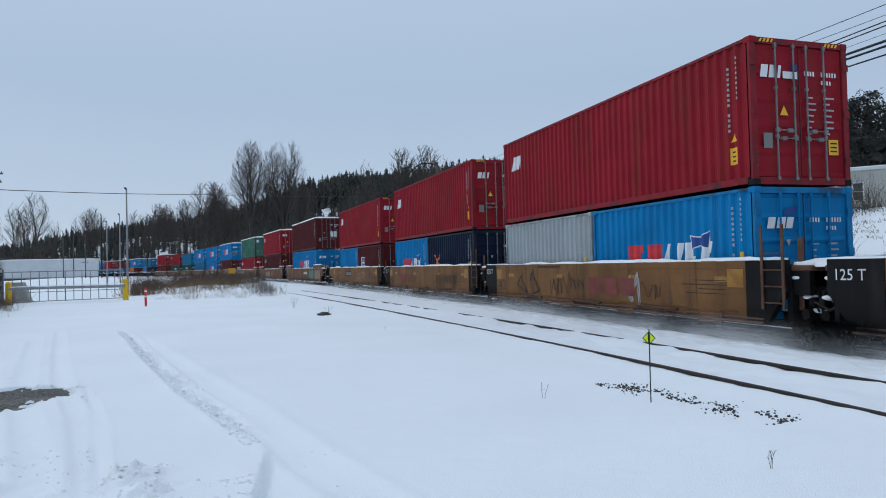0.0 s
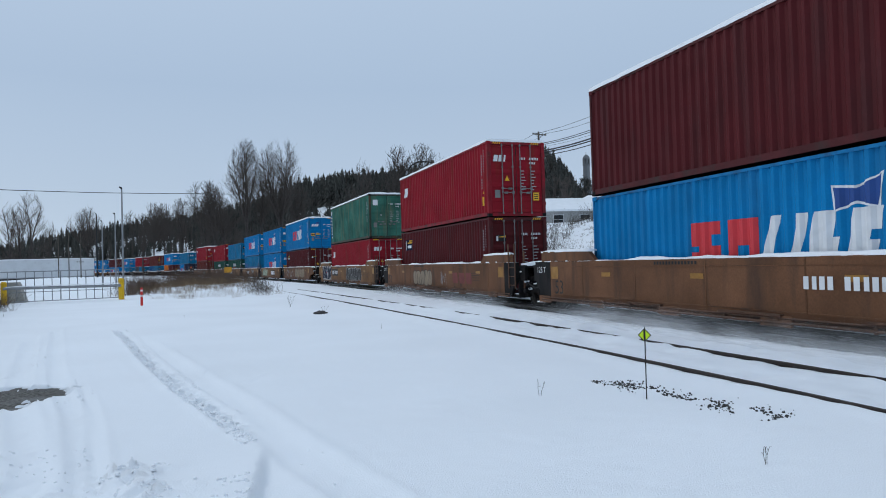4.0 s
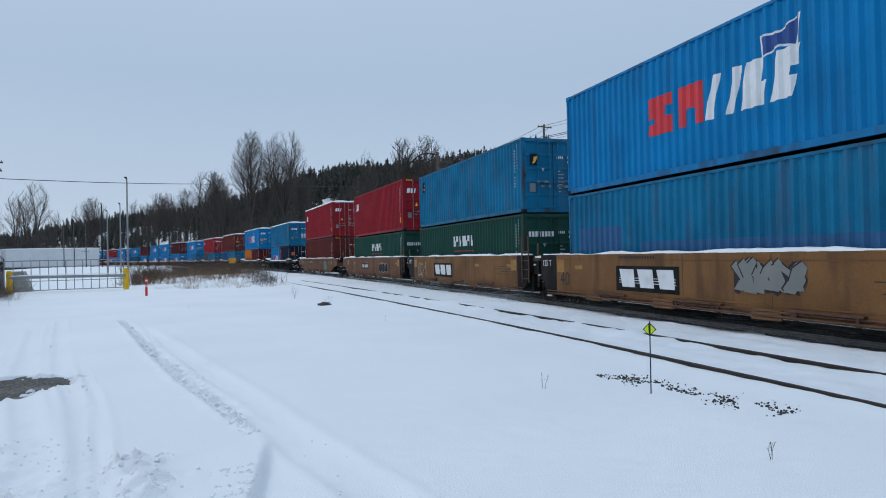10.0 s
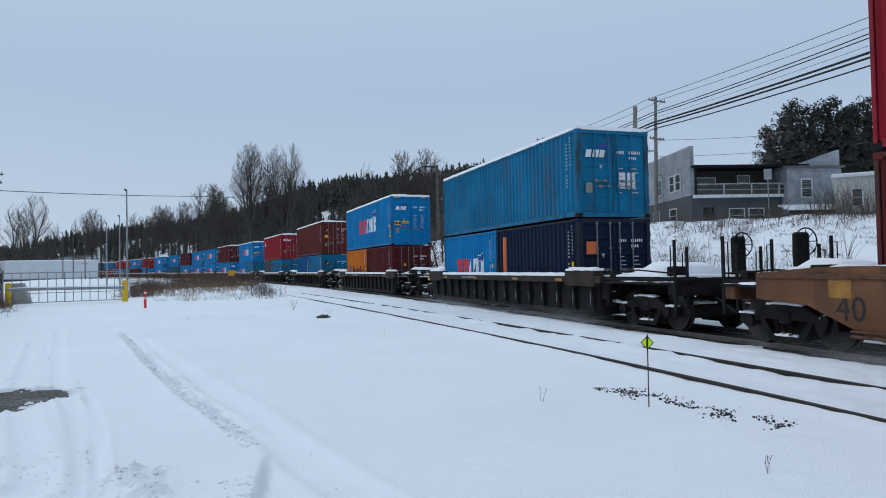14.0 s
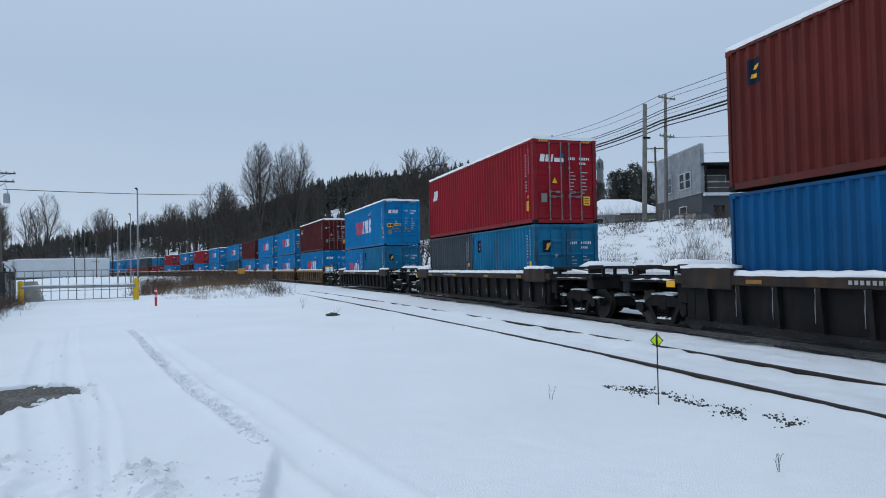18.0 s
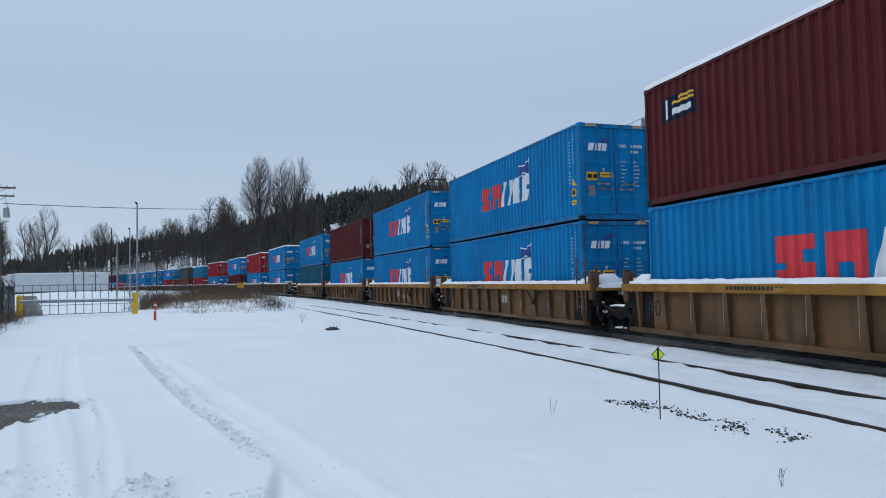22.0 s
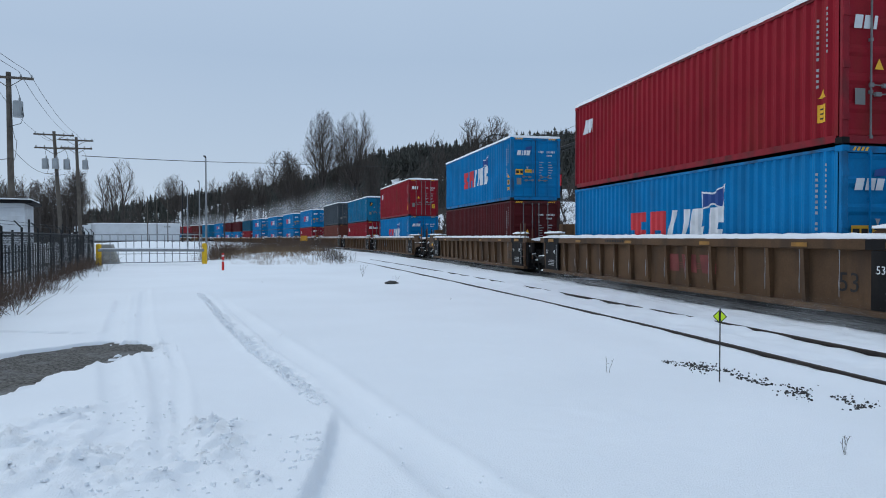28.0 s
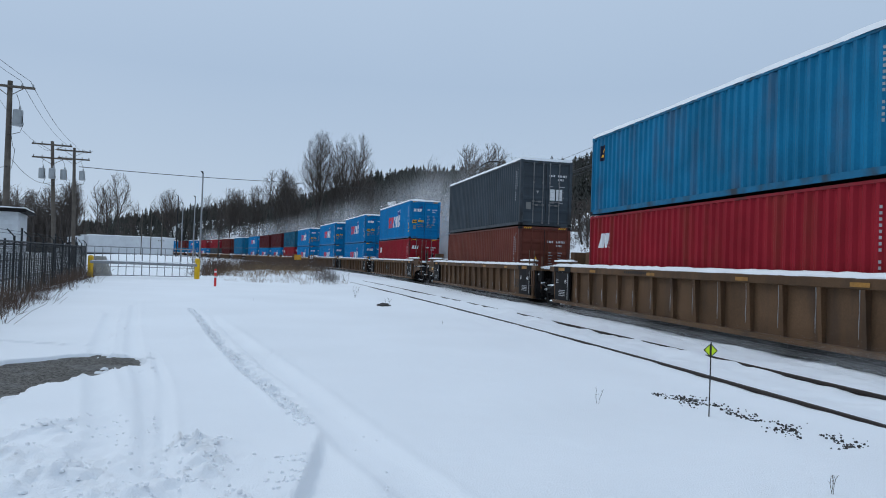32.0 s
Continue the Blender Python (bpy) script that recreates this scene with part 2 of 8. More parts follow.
# ---- the line of the tracks: a gentle curve to the left, away from the camera ----
KNOT_S, KNOT_K = (-30, 0, 50, 120, 200, 320), (0, 0.00184, 0.00147, 0.00136, 0.00110, 0.00096)
LINE_S = np.arange(-640.0, 1000.0, 1.0)
_bend = np.interp(LINE_S, KNOT_S, KNOT_K)
_turn = np.concatenate([[0], np.cumsum((_bend[1:] + _bend[:-1]) / 2)])
LINE_A = _turn - np.interp(0, LINE_S, _turn) - 0.02583
_half = (LINE_A[1:] + LINE_A[:-1]) / 2
LINE_X = np.concatenate([[0], np.cumsum(-np.sin(_half))])
LINE_Y = np.concatenate([[0], np.cumsum(np.cos(_half))])
LINE_X += 9.503 - np.interp(0, LINE_S, LINE_X)
LINE_Y -= np.interp(0, LINE_S, LINE_Y)
RAIL_TOP = -0.02


def on_line(s, off=0.0):
    """The point at s along the train's near face, off metres to its right."""
    x, y, a = (float(np.interp(s, LINE_S, w)) for w in (LINE_X, LINE_Y, LINE_A))
    return x + off * math.cos(a), y + off * math.sin(a), a


def across(x, y):
    """How far points lie to the right of the train's near face."""
    s = np.interp(y, LINE_Y, LINE_S)
    return (x - np.interp(s, LINE_S, LINE_X)) * np.cos(np.interp(s, LINE_S, LINE_A))


# how far the siding's middle lies from the train's near face: it bears away to the left behind the yellow sign
SIDE_S, SIDE_O = (-30, 2, 6, 10, 20, 30, 45, 62, 90, 330), (-2.96, -2.98, -3.06, -3.20, -3.75, -4.28, -5.02, -5.60, -5.9, -5.9)


def siding(s):
    return np.interp(s, SIDE_S, SIDE_O)


# ---- the ground: one sheet of snow, with wheel tracks, bank and wooded hill ----
def spaced(*runs):
    """Grid lines: (start, end, step) runs, end to end."""
    out = []
    for a, b, d in runs:
        out += list(np.arange(a, b - 1e-6, d))
    return np.array(out + [runs[-1][1]])


# centre lines of the wheel ruts (y, x), how deep and wide they are, from where to where, how crumbled
RUTS = [
    (((6.6, 0.25), (7.13, 0.12), (8.17, -0.13), (9.89, -0.60), (13.63, -1.41), (17.78, -2.23), (20.93, -2.96)), 0.058, 0.13, 6.6, 20.5, 1.0),
    (((2.5, 1.75), (4.0, 1.0), (4.7, 0.86), (6.28, 0.52), (8.66, 0.05), (11.0, -0.52), (15.0, -1.42), (20.0, -2.55)), 0.036, 0.19, 2.4, 19.0, 0.12),
    (((3.4, -1.0), (5.3, -1.40), (6.19, -1.49), (7.81, -1.95), (10.23, -2.63), (13.46, -3.35), (16.45, -3.99), (26.98, -6.25), (34, -7.7), (44, -9.3)), 0.032, 0.14, 3.4, 42, 0.4),
    (((3.4, -0.35), (4.3, -0.58), (5.2, -0.92), (6.6, -1.19), (8.6, -1.65), (11.4, -2.40), (13.8, -2.93), (19.9, -4.2), (34, -7.1), (44, -8.7)), 0.028, 0.12, 3.4, 42, 0.4),
    (((4.2, -0.62), (4.59, -0.69), (5.26, -0.84), (6.14, -1.0), (7.78, -1.29), (9.26, -1.6), (11.89, -2.22)), 0.028, 0.07, 3.8, 12, 0.2),
]
# heaps of broken snow: x, y, radius, height
HEAPS = [(-0.74, 5.9, 0.16, 0.08), (-0.70, 5.75, 0.22, 0.10), (-0.52, 5.3, 0.24, 0.09), (-0.66, 4.95, 0.22, 0.10), (-2.25, 5.7, 0.55, 0.08), (-1.75, 4.75, 0.5, 0.07), (-1.35, 5.25, 0.3, 0.08), (-2.9, 5.2, 0.7, 0.08), (-1.05, 4.6, 0.3, 0.07), (-0.3, 4.4, 0.25, 0.05), (-2.0, 6.5, 0.3, 0.06)]


def patch_shape(x, y):
    """Below 0 where the asphalt lies bare."""
    n = 0.30 * value_noise(x * 1.7, y * 2.6, 5) + 0.16 * value_noise(x * 6, y * 9, 6) + 0.10 * value_noise(x * 15, y * 22, 7)
    edge = (x + 2.08) * 1.6
    top = y - np.interp(x, (-6, -4.2, -3.9, -3.63, -3.2, -2.8, -2.3, -2.1), (8.7, 9.75, 10.2, 10.62, 11.2, 11.32, 10.98, 10.6))
    bottom = (np.interp(x, (-6, -3.4, -2.97, -2.82, -2.62, -2.26, -2.1, -1.9), (6.3, 7.1, 7.8, 8.35, 9.05, 9.62, 10.2, 11.2)) - y) / 2.2
    main = np.maximum.reduce([edge, top, bottom, (-6.5 - x)]) - 0.07 + n * 0.42
    # snow pressed down where the wheels cross its tip
    pressed = 0.55 * np.exp(-((x - np.interp(y, (9, 11.2), (-2.2, -2.8))) / 0.12) ** 2) + 0.55 * np.exp(-((x - np.interp(y, (9, 11.2), (-1.6, -2.1))) / 0.2) ** 2)
    main = main + pressed * (0.05 + 0.9 * value_noise(x * 16, y * 12, 18))
    strip = np.maximum(np.abs((y - 7.55) - 0.55 * (x + 3.0)) / 0.2 - 1, x + 2.72) * 0.3 + n * 0.3
    # a thin wet seam above the patch
    seam = np.maximum(np.abs((y - 12.15) + 0.28 * (x + 3.5)) / 0.05 - 1, x + 3.05) * 0.2 + n * 0.25
    return np.minimum(np.minimum(main, strip), seam)


# the street above the bank, sunk between ploughed edges
STREET = [(58.0, -14.0), (44.0, 12.4), (34.7, 30.0), (33.2, 33.3), (31.0, 42.0), (29.6, 52.0), (29.0, 66.0), (29.0, 90.0), (30.0, 130.0), (34.0, 200.0)]


def hill_z(x, y):
    """The wooded hill behind the line."""
    crest = np.interp(x, (-400, -160, -110, -75, -53, -30, -15, 10, 60, 130, 170, 260, 420), (14, 14, 14, 15.5, 17, 19, 21, 25, 42, 45, 55, 60, 50)) * step(6, 34, across(x, y))
    crest = crest * (1 - step(0.50, 0.64, x / np.maximum(y, 1)))
    return crest * step(190, 440, y + 0.25 * np.maximum(x, 0)) * (1 + 0.12 * value_noise(x / 40, y / 40, 11))


def snow_z(x, y):
    o = across(x, y)
    z = 0.03 * value_noise(x / 3.1, y / 3.7, 1) + 0.012 * value_noise(x / 0.9, y / 1.1, 2)
    r = np.hypot(x, y)
    near = 1 - step(16, 45, r)
    z += near * (0.005 * value_noise(x / 0.25, y / 0.3, 3) + 0.0035 * value_noise(x / 0.09, y / 0.1, 4))
    for pts, deep, wide, y0, y1, crumbled in RUTS:
        py, px = [p[0] for p in pts], [p[1] for p in pts]
        d = (x - np.interp(y, py, px)) / wide
        along = step(y0, y0 + 1.5, y) * (1 - step(y1 - 3, y1, y))
        rough = crumbled * value_noise(x / 0.10, y / 0.16, 8) + 0.6 * crumbled ** 2 * np.sign(np.sin(y * 21 + 2 * np.sign(d))) * (np.abs(d) < 1) * (y < 24)
        z += along * (-deep * np.exp(-d ** 4) * (1 + 0.7 * rough) + deep * 0.38 * np.exp(-((np.abs(d) - 1.4) / 0.4) ** 2) * (1 + 0.9 * rough))
    # a sharp turned edge by the camera
    d = (x - np.interp(y, (3.5, 4.1, 4.5, 5.0, 5.55, 6.2), (-0.08, 0.02, 0.09, 0.16, 0.23, 0.29)))
    z += 0.07 * (1 - step(5.5, 6.4, y)) * np.where(d > 0, -0.9 * np.exp(-(d / 0.32) ** 2) * step(0, 0.035, d) + 0.5 * (1 - step(0, 0.035, d)), 0.5 * np.exp(-(d / 0.35) ** 2)) * step(1.2, 3.4, y)
    for hx, hy, hr, hh in HEAPS:
        g = np.exp(-(((x - hx) ** 2 + (y - hy) ** 2) / hr ** 2))
        lump = 1 - np.abs(value_noise(x / 0.16, y / 0.18, 9)) * 2.2 + 0.9 * (1 - np.abs(value_noise(x / 0.08, y / 0.09, 10)) * 2.4)
        z += 0.95 * hh * g * (0.2 + 0.6 * np.clip(lump, 0, 1.7))
    # bare asphalt
    z = np.where(x < -1, np.minimum(z, 1.3 * patch_shape(x, y) + 0.012), z)
    z = np.maximum(z, -0.16)
    # v: offsets as if the siding ran parallel to the train
    v = o - (siding(np.interp(y, LINE_Y, LINE_S)) + 2.965)
    # siding: ridge of snow against its far rail, hollow between the tracks, swept bed under the train
    z += 0.02 * np.exp(-((v + 1.8) / 0.4) ** 2) * (0.6 + 0.8 * value_noise(y / 2.2, o, 12)) * (y < 300)
    z -= 0.13 * step(-0.9, 0.3, o) * (1 - step(2.3, 3.4, o))
    z += 0.020 * np.exp(-((v + 3.0) / 0.6) ** 4) + 0.05 * np.exp(-((v + 3.72) / 0.38) ** 2) + 0.038 * np.exp(-((v + 2.21) / 0.35) ** 2) * (0.9 + 0.45 * value_noise(y / 1.3, o * 0, 16))
    # a drift that buries the far rail for a few metres
    z += 0.035 * np.exp(-((v + 2.35) / 0.28) ** 2) * np.exp(-((y - 11.0) / 1.1) ** 2)
    z += near * (0.034 * value_noise(x / 0.36, y / 0.5, 19) + 0.016 * value_noise(x / 0.17, y / 0.22, 20)) * step(-3.9, -3.2, v) * (1 - step(-0.4, 0.4, o))
    # bank and the street above it
    top = np.interp(y, (15, 22, 38, 60, 110), (3.35, 3.55, 4.2, 4.75, 5.0)) - 1.4 * step(150, 240, y)
    z += top * step(6.5, 16.8, o + 0.9 * value_noise(x / 6, y / 6, 13)) * (1 + 0.02 * value_noise(x / 2, y / 2, 14) + 0.018 * value_noise(x / 0.8, y / 0.8, 17))
    off_street = np.abs(x - np.interp(y, [p[1] for p in STREET], [p[0] for p in STREET]))
    z -= 0.95 * (1 - step(1.8, 3.4, off_street)) * step(18, 24, y) * (1 - step(50, 62, y))
    # rough clearing and mound before the yard
    z += 1.15 * step(72, 95, y) * (1 - step(-13, -4, x)) * (0.6 + 0.4 * value_noise(x / 7, y / 9, 15)) * (1 - step(118, 124, y))
    z += 0.35 * np.exp(-((y - 58) / 12) ** 2) * np.exp(-((x + 1) / 5) ** 2)
    return z + hill_z(x, y)


gx = spaced((-900, -300, 60), (-300, -60, 12), (-60, -12, 2), (-12, -4.5, 0.25), (-4.5, 3.0, 0.04), (3.0, 9.6, 0.075), (9.6, 14, 0.4), (14, 30, 0.5), (30, 40, 1.0), (40, 200, 8), (200, 500, 25), (500, 1300, 100))
gy = spaced((-700, -100, 60), (-100, -10, 10), (-10, 2.2, 1.2), (2.2, 11.5, 0.045), (11.5, 22, 0.11), (22, 46, 0.5), (46, 130, 2), (130, 480, 8), (480, 800, 40), (800, 3000, 400))
GX, GY = np.meshgrid(gx, gy)
GZ = snow_z(GX, GY)
nx, ny = len(gx), len(gy)
verts = np.stack([GX.ravel(), GY.ravel(), GZ.ravel()], 1)
ij = (np.arange(ny - 1)[:, None] * nx + np.arange(nx - 1)[None, :]).ravel()
faces = np.stack([ij, ij + 1, ij + nx + 1, ij + nx], 1)
me = bpy.data.meshes.new("ground")
me.vertices.add(len(verts)), me.loops.add(faces.size), me.polygons.add(len(faces))
me.vertices.foreach_set("co", verts.ravel())
me.loops.foreach_set("vertex_index", faces.ravel())
me.polygons.foreach_set("loop_start", np.arange(0, faces.size, 4))
me.polygons.foreach_set("use_smooth", np.ones(len(faces), bool))
me.update(calc_edges=True)
me.materials.append(mat("snow_field", (0.84, 0.875, 0.91), 0.8, 0, 0.025, 0.35, 70, 0.5, spec=0.15))
ground = tagged(new("ground", me), "wind-smoothed snow cover with wheel ruts", "snow ground", kind="structure")

asphalt_mat = mat("wet_gritty_asphalt", (0.125, 0.120, 0.108), 0.75, 0, 0.9, 26, 110, 1.6, (0.34, 0.35, 0.35), 0.6)
bm = bmesh.new()
box(bm, -9, -1.6, 6.6, 12.9, -0.15, -0.075)
tagged(part("road", bm, asphalt_mat), "bare wet asphalt showing through the snow", "road", kind="structure")


# ---- rails ----
def rail(name, off, top, s0, s1, material, label, aside):
    bm = bmesh.new()
    shape = ((-0.075, -0.17), (0.075, -0.17), (0.075, -0.15), (0.012, -0.12), (0.012, -0.045), (0.036, -0.03), (0.036, -0.006), (0.028, 0), (-0.028, 0), (-0.036, -0.006), (-0.036, -0.03), (-0.012, -0.045), (-0.012, -0.12), (-0.075, -0.15))
    last = None
    for s in np.concatenate([np.arange(s0, 40, 1.5), np.arange(40, s1, 4.0)]):
        row = []
        for dx, dz in shape:
            x, y, a = on_line(s, off + dx + (float(siding(s)) if aside else 0.0))
            row.append(bm.verts.new((x, y, top + dz)))
        if last:
            for k in range(len(shape)):
                bm.faces.new((last[k], last[(k + 1) % len(shape)], row[(k + 1) % len(shape)], row[k]))
        last = row
    return tagged(part(name, bm, material), label, "rail", kind="structure")


rail_mat = mat("rusty_rail", (0.030, 0.022, 0.019), 0.7, 0.3, 0.3, 4, 50, 0.2)
bright_mat = mat("polished_rail", (0.16, 0.15, 0.14), 0.35, 0.8, 0.2, 4, 50, 0.1)
for k, (off, top, m) in enumerate(((-0.755, 0.085, rail_mat), (0.755, 0.069, rail_mat), (1.219 - 0.755, RAIL_TOP, bright_mat), (1.219 + 0.755, RAIL_TOP, bright_mat))):
    rail("rail_%d" % (k + 1), off, top, -30, 330, m, "rusty siding rail half sunk in snow" if k < 2 else "worn steel rail of the running track", k < 2)

# ballast strip; the shade under the train is put into its near-black colour
ballast_mat = mat("shaded_ballast_with_blown_snow", (0.028, 0.026, 0.025), 0.9, 0, 0.4, 3, 45, 1.0, (0.30, 0.31, 0.33), 0.35, spec=0.1)
bm = bmesh.new()
last = None
for s in np.concatenate([np.arange(-30, 40, 0.8), np.arange(40, 330, 4.0)]):
    row = []
    for off, z in ((0.02, -0.2), (0.2, -0.12), (1.2, -0.10), (2.3, -0.12), (2.6, -0.2)):
        x, y, a = on_line(s, off + random.uniform(-0.05, 0.05))
        row.append(bm.verts.new((x, y, z + random.uniform(-0.02, 0.015))))
    if last:
        for k in range(4):
            bm.faces.new((last[k], last[k + 1], row[k + 1], row[k]))
    last = row
tagged(part("track_bed", bm, ballast_mat), "dark ballast bed swept clear of snow", "track bed", kind="structure")


# ---- containers: origin at the floor's middle below the door end; y runs back along the train ----
HALF = 1.219
HC, STD = 2.896, 2.591


def wave(y, y0, y1, pitch=0.278, deep=0.05):
    """Depth of the pressed side sheet below its crests at y."""
    u = ((y - y0) % pitch) / pitch
    if y < y0 or y > y1:
        return 0.0
    return deep * (0.0 if u < 0.26 else (u - 0.26) / 0.24 if u < 0.5 else 1.0 if u < 0.76 else (1 - u) / 0.24)


def breaks(y0, y1, pitch=0.278):
    out, k = [], 0
    while y0 + k * pitch < y1:
        out += [y0 + (k + f) * pitch for f in (0.0, 0.26, 0.5, 0.76)]
        k += 1
    return [y for y in out if y < y1] + [y1]


def pressed_side(bm, x, sign, length, z0, z1):
    ys = breaks(0.12, length - 0.12)
    rows = []
    for y in ys:
        xx = x - sign * wave(y, 0.12, length - 0.12)
        rows.append((bm.verts.new((xx, y, z0)), bm.verts.new((xx, y, z1))))
    for a, b in zip(rows, rows[1:]):
        bm.faces.new((a[0], b[0], b[1], a[1]) if sign > 0 else (a[1], b[1], b[0], a[0]))


SHELLS = {}
FRAMES = {}


def frame_paint(color):
    """The same paint, chipped and grimy, for posts and rails."""
    if color not in FRAMES:
        tone = {"green": (0.035, 0.05, 0.036)}.get(color)
        if tone is None:
            tone = [c * 0.85 for c in PAINTS[color]]
        FRAMES[color] = mat("grimy_%s_frame" % color, tone, 0.6, 0, 0.2, 3, 40, 0.15, (0.03, 0.026, 0.022) if color != "green" else RUST, 0.85, 0.35, spec=0.2)
    return FRAMES[color]



def container_meshes(length, height, color):
    """The meshes that all containers of one size and colour share."""
    key = (length, height, color)
    if key in SHELLS:
        return SHELLS[key]
    m, out = M[color], {}

    def keep(name, bm, material):
        me = bpy.data.meshes.new(name)
        bm.to_mesh(me)
        bm.free()
        me.materials.append(material)
        out.setdefault(name, []).append(me)

    for sign in (-1, 1):
        bm = bmesh.new()
        pressed_side(bm, sign * (HALF - 0.012), sign, length, 0.15, height - 0.06)
        keep("side_panel", bm, m)
    bm = bmesh.new()
    n = 8
    last = None
    for i in range(int(length / 0.21)):
        y = 0.12 + i * 0.21
        row = [bm.verts.new((sx * (HALF - 0.06), y, height - (0.02 if i % 2 else 0.035))) for sx in (-1, 1)]
        if last:
            bm.faces.new((last[0], last[1], row[1], row[0]))
        last = row
    keep("roof", bm, m)
    keep("end_wall", boxes((-HALF + 0.05, HALF - 0.05, length - 0.06, length - 0.02, 0.15, height - 0.05)), m)
    keep("floor", boxes((-HALF + 0.03, HALF - 0.03, 0.03, length - 0.03, 0.09, 0.15)), M["black"])
    bm = bmesh.new()
    for sign in (-1, 1):
        a, b = sorted((sign * HALF, sign * (HALF - 0.07)))
        box(bm, a, b, 0.16, length - 0.16, height - 0.075, height - 0.015)
        box(bm, a, b, 0.16, length - 0.16, 0.035, 0.17)
        a, b = sorted((sign * HALF, sign * (HALF - 0.14)))
        for y0, y1 in ((0.0, 0.10), (length - 0.10, length)):
            box(bm, a, b, y0 + 0.008, y1 - 0.008, 0.11, height - 0.11, bevel=0.012)
            for z in (0.5, height * 0.5, height - 0.5):
                if y0 == 0:
                    box(bm, a, b, y0 - 0.012, y0 + 0.01, z - 0.07, z + 0.07)
    for y0 in (0.0, length - 0.10):
        box(bm, -HALF + 0.13, HALF - 0.13, y0 + 0.01, y0 + 0.09, height - 0.13, height - 0.012)
        box(bm, -HALF + 0.13, HALF - 0.13, y0 + 0.01, y0 + 0.09, 0.012, 0.15)
    keep("frame", bm, frame_paint(color))
    for sign in (-1, 1):
        for y0 in (0.0, length - 0.178):
            for z0 in (0.0, height - 0.118):
                bm = bmesh.new()
                a, b = sorted((sign * (HALF + 0.004), sign * (HALF - 0.158)))
                box(bm, a, b, y0 - 0.004, y0 + 0.182, z0, z0 + 0.118, bevel=0.01)
                keep("corner_casting", bm, M["black"] if (z0 == 0 or color in ("green", "rustbrown")) else m)
    for sign in (-1, 1):
        bm = bmesh.new()
        a, b = sorted((sign * 0.012, sign * (HALF - 0.145)))
        lo, hi = 0.165, height - 0.14
        zs = [lo]
        for k in range(5):
            c = lo + (hi - lo) * (k + 0.5) / 5
            zs += [c - 0.22, c - 0.15, c + 0.15, c + 0.22]
        zs.append(hi)
        row = []
        for k, z in enumerate(zs):
            yy = 0.055 if (k in (0, len(zs) - 1) or (k - 1) % 4 in (0, 3)) else 0.085
            row.append([bm.verts.new((x, yy, z)) for x in (a, a + 0.06, b - 0.06, b)])
        for r0, r1 in zip(row, row[1:]):
            for k in range(3):
                bm.faces.new((r0[k], r0[k + 1], r1[k + 1], r1[k]))
        for v in [v for r in row for v in (r[0], r[3])]:
            v.co.y = 0.055
        keep("door", bm, m)
        for f in (0.14, 0.56):
            bm = bmesh.new()
            x = sign * (0.012 + f * (HALF - 0.16))
            tube(bm, [(x, 0.012, 0.10), (x, 0.012, height - 0.09)], 0.019, 6)
            for z in (0.13, height - 0.15, height * 0.33, height * 0.66):
                box(bm, x - 0.03, x + 0.03, -0.008, 0.05, z - 0.03, z + 0.03)
            keep("lock_rod", bm, M["galv"] if color in ("red", "maroon", "brownred", "navy", "grey") else m)
            bm = bmesh.new()
            z = 0.92 if f < 0.5 else 1.08
            tube(bm, [(x, -0.004, z), (x + 0.42 * (-1 if f > 0.5 else 1) * sign, -0.004, z - 0.01)], 0.013, 5)
            box(bm, x - 0.045, x + 0.045, -0.015, 0.02, z - 0.04, z + 0.04)
            far_x = x + 0.30 * (-1 if f > 0.5 else 1) * sign
            box(bm, far_x - 0.06, far_x + 0.06, -0.02, 0.03, z - 0.045, z + 0.03)
            keep("handle", bm, M["galv"])
    keep("gasket", boxes((-0.011, 0.011, 0.05, 0.07, 0.165, height - 0.14)), M["rubber"])
    SHELLS[key] = out
    return out


def clip_strip(poly, lo, hi):
    """The part of a convex outline (y, z) between two y values."""
    for limit, keep_above in ((lo, True), (hi, False)):
        out = []
        for (y0, z0), (y1, z1) in zip(poly, poly[1:] + poly[:1]):
            in0 = y0 >= limit if keep_above else y0 <= limit
            in1 = y1 >= limit if keep_above else y1 <= limit
            if in0:
                out.append((y0, z0))
            if in0 != in1:
                f = (limit - y0) / (y1 - y0)
                out.append((limit, z0 + f * (z1 - z0)))
        poly = out
        if len(poly) < 3:
            return []
    return poly


def on_side(bm, poly, length, lift=0.006, index=0):
    """Lays a convex painted outline on the pressed near side."""
    ys = [p[0] for p in poly]
    cuts = [y for y in breaks(0.12, length - 0.12) if min(ys) < y < max(ys)]
    edges = [min(ys)] + cuts + [max(ys)]
    for lo, hi in zip(edges, edges[1:]):
        if hi - lo < 1e-4:
            continue
        piece = clip_strip(poly, lo, hi)
        if len(piece) > 2:
            try:
                f = bm.faces.new([bm.verts.new((-(HALF - 0.012) + wave(min(max(y, lo + 1e-5), hi - 1e-5), 0.12, length - 0.12) - lift, y, z)) for y, z in piece])
                f.material_index = index
            except ValueError:
                pass


def bar(y0, y1, z0, z1, lean=0.0):
    """A painted bar from y0 back to y1; lean tips its top towards the front."""
    return [(y0, z0), (y1, z0), (y1 - lean, z1), (y0 - lean, z1)]


MARKS = {}


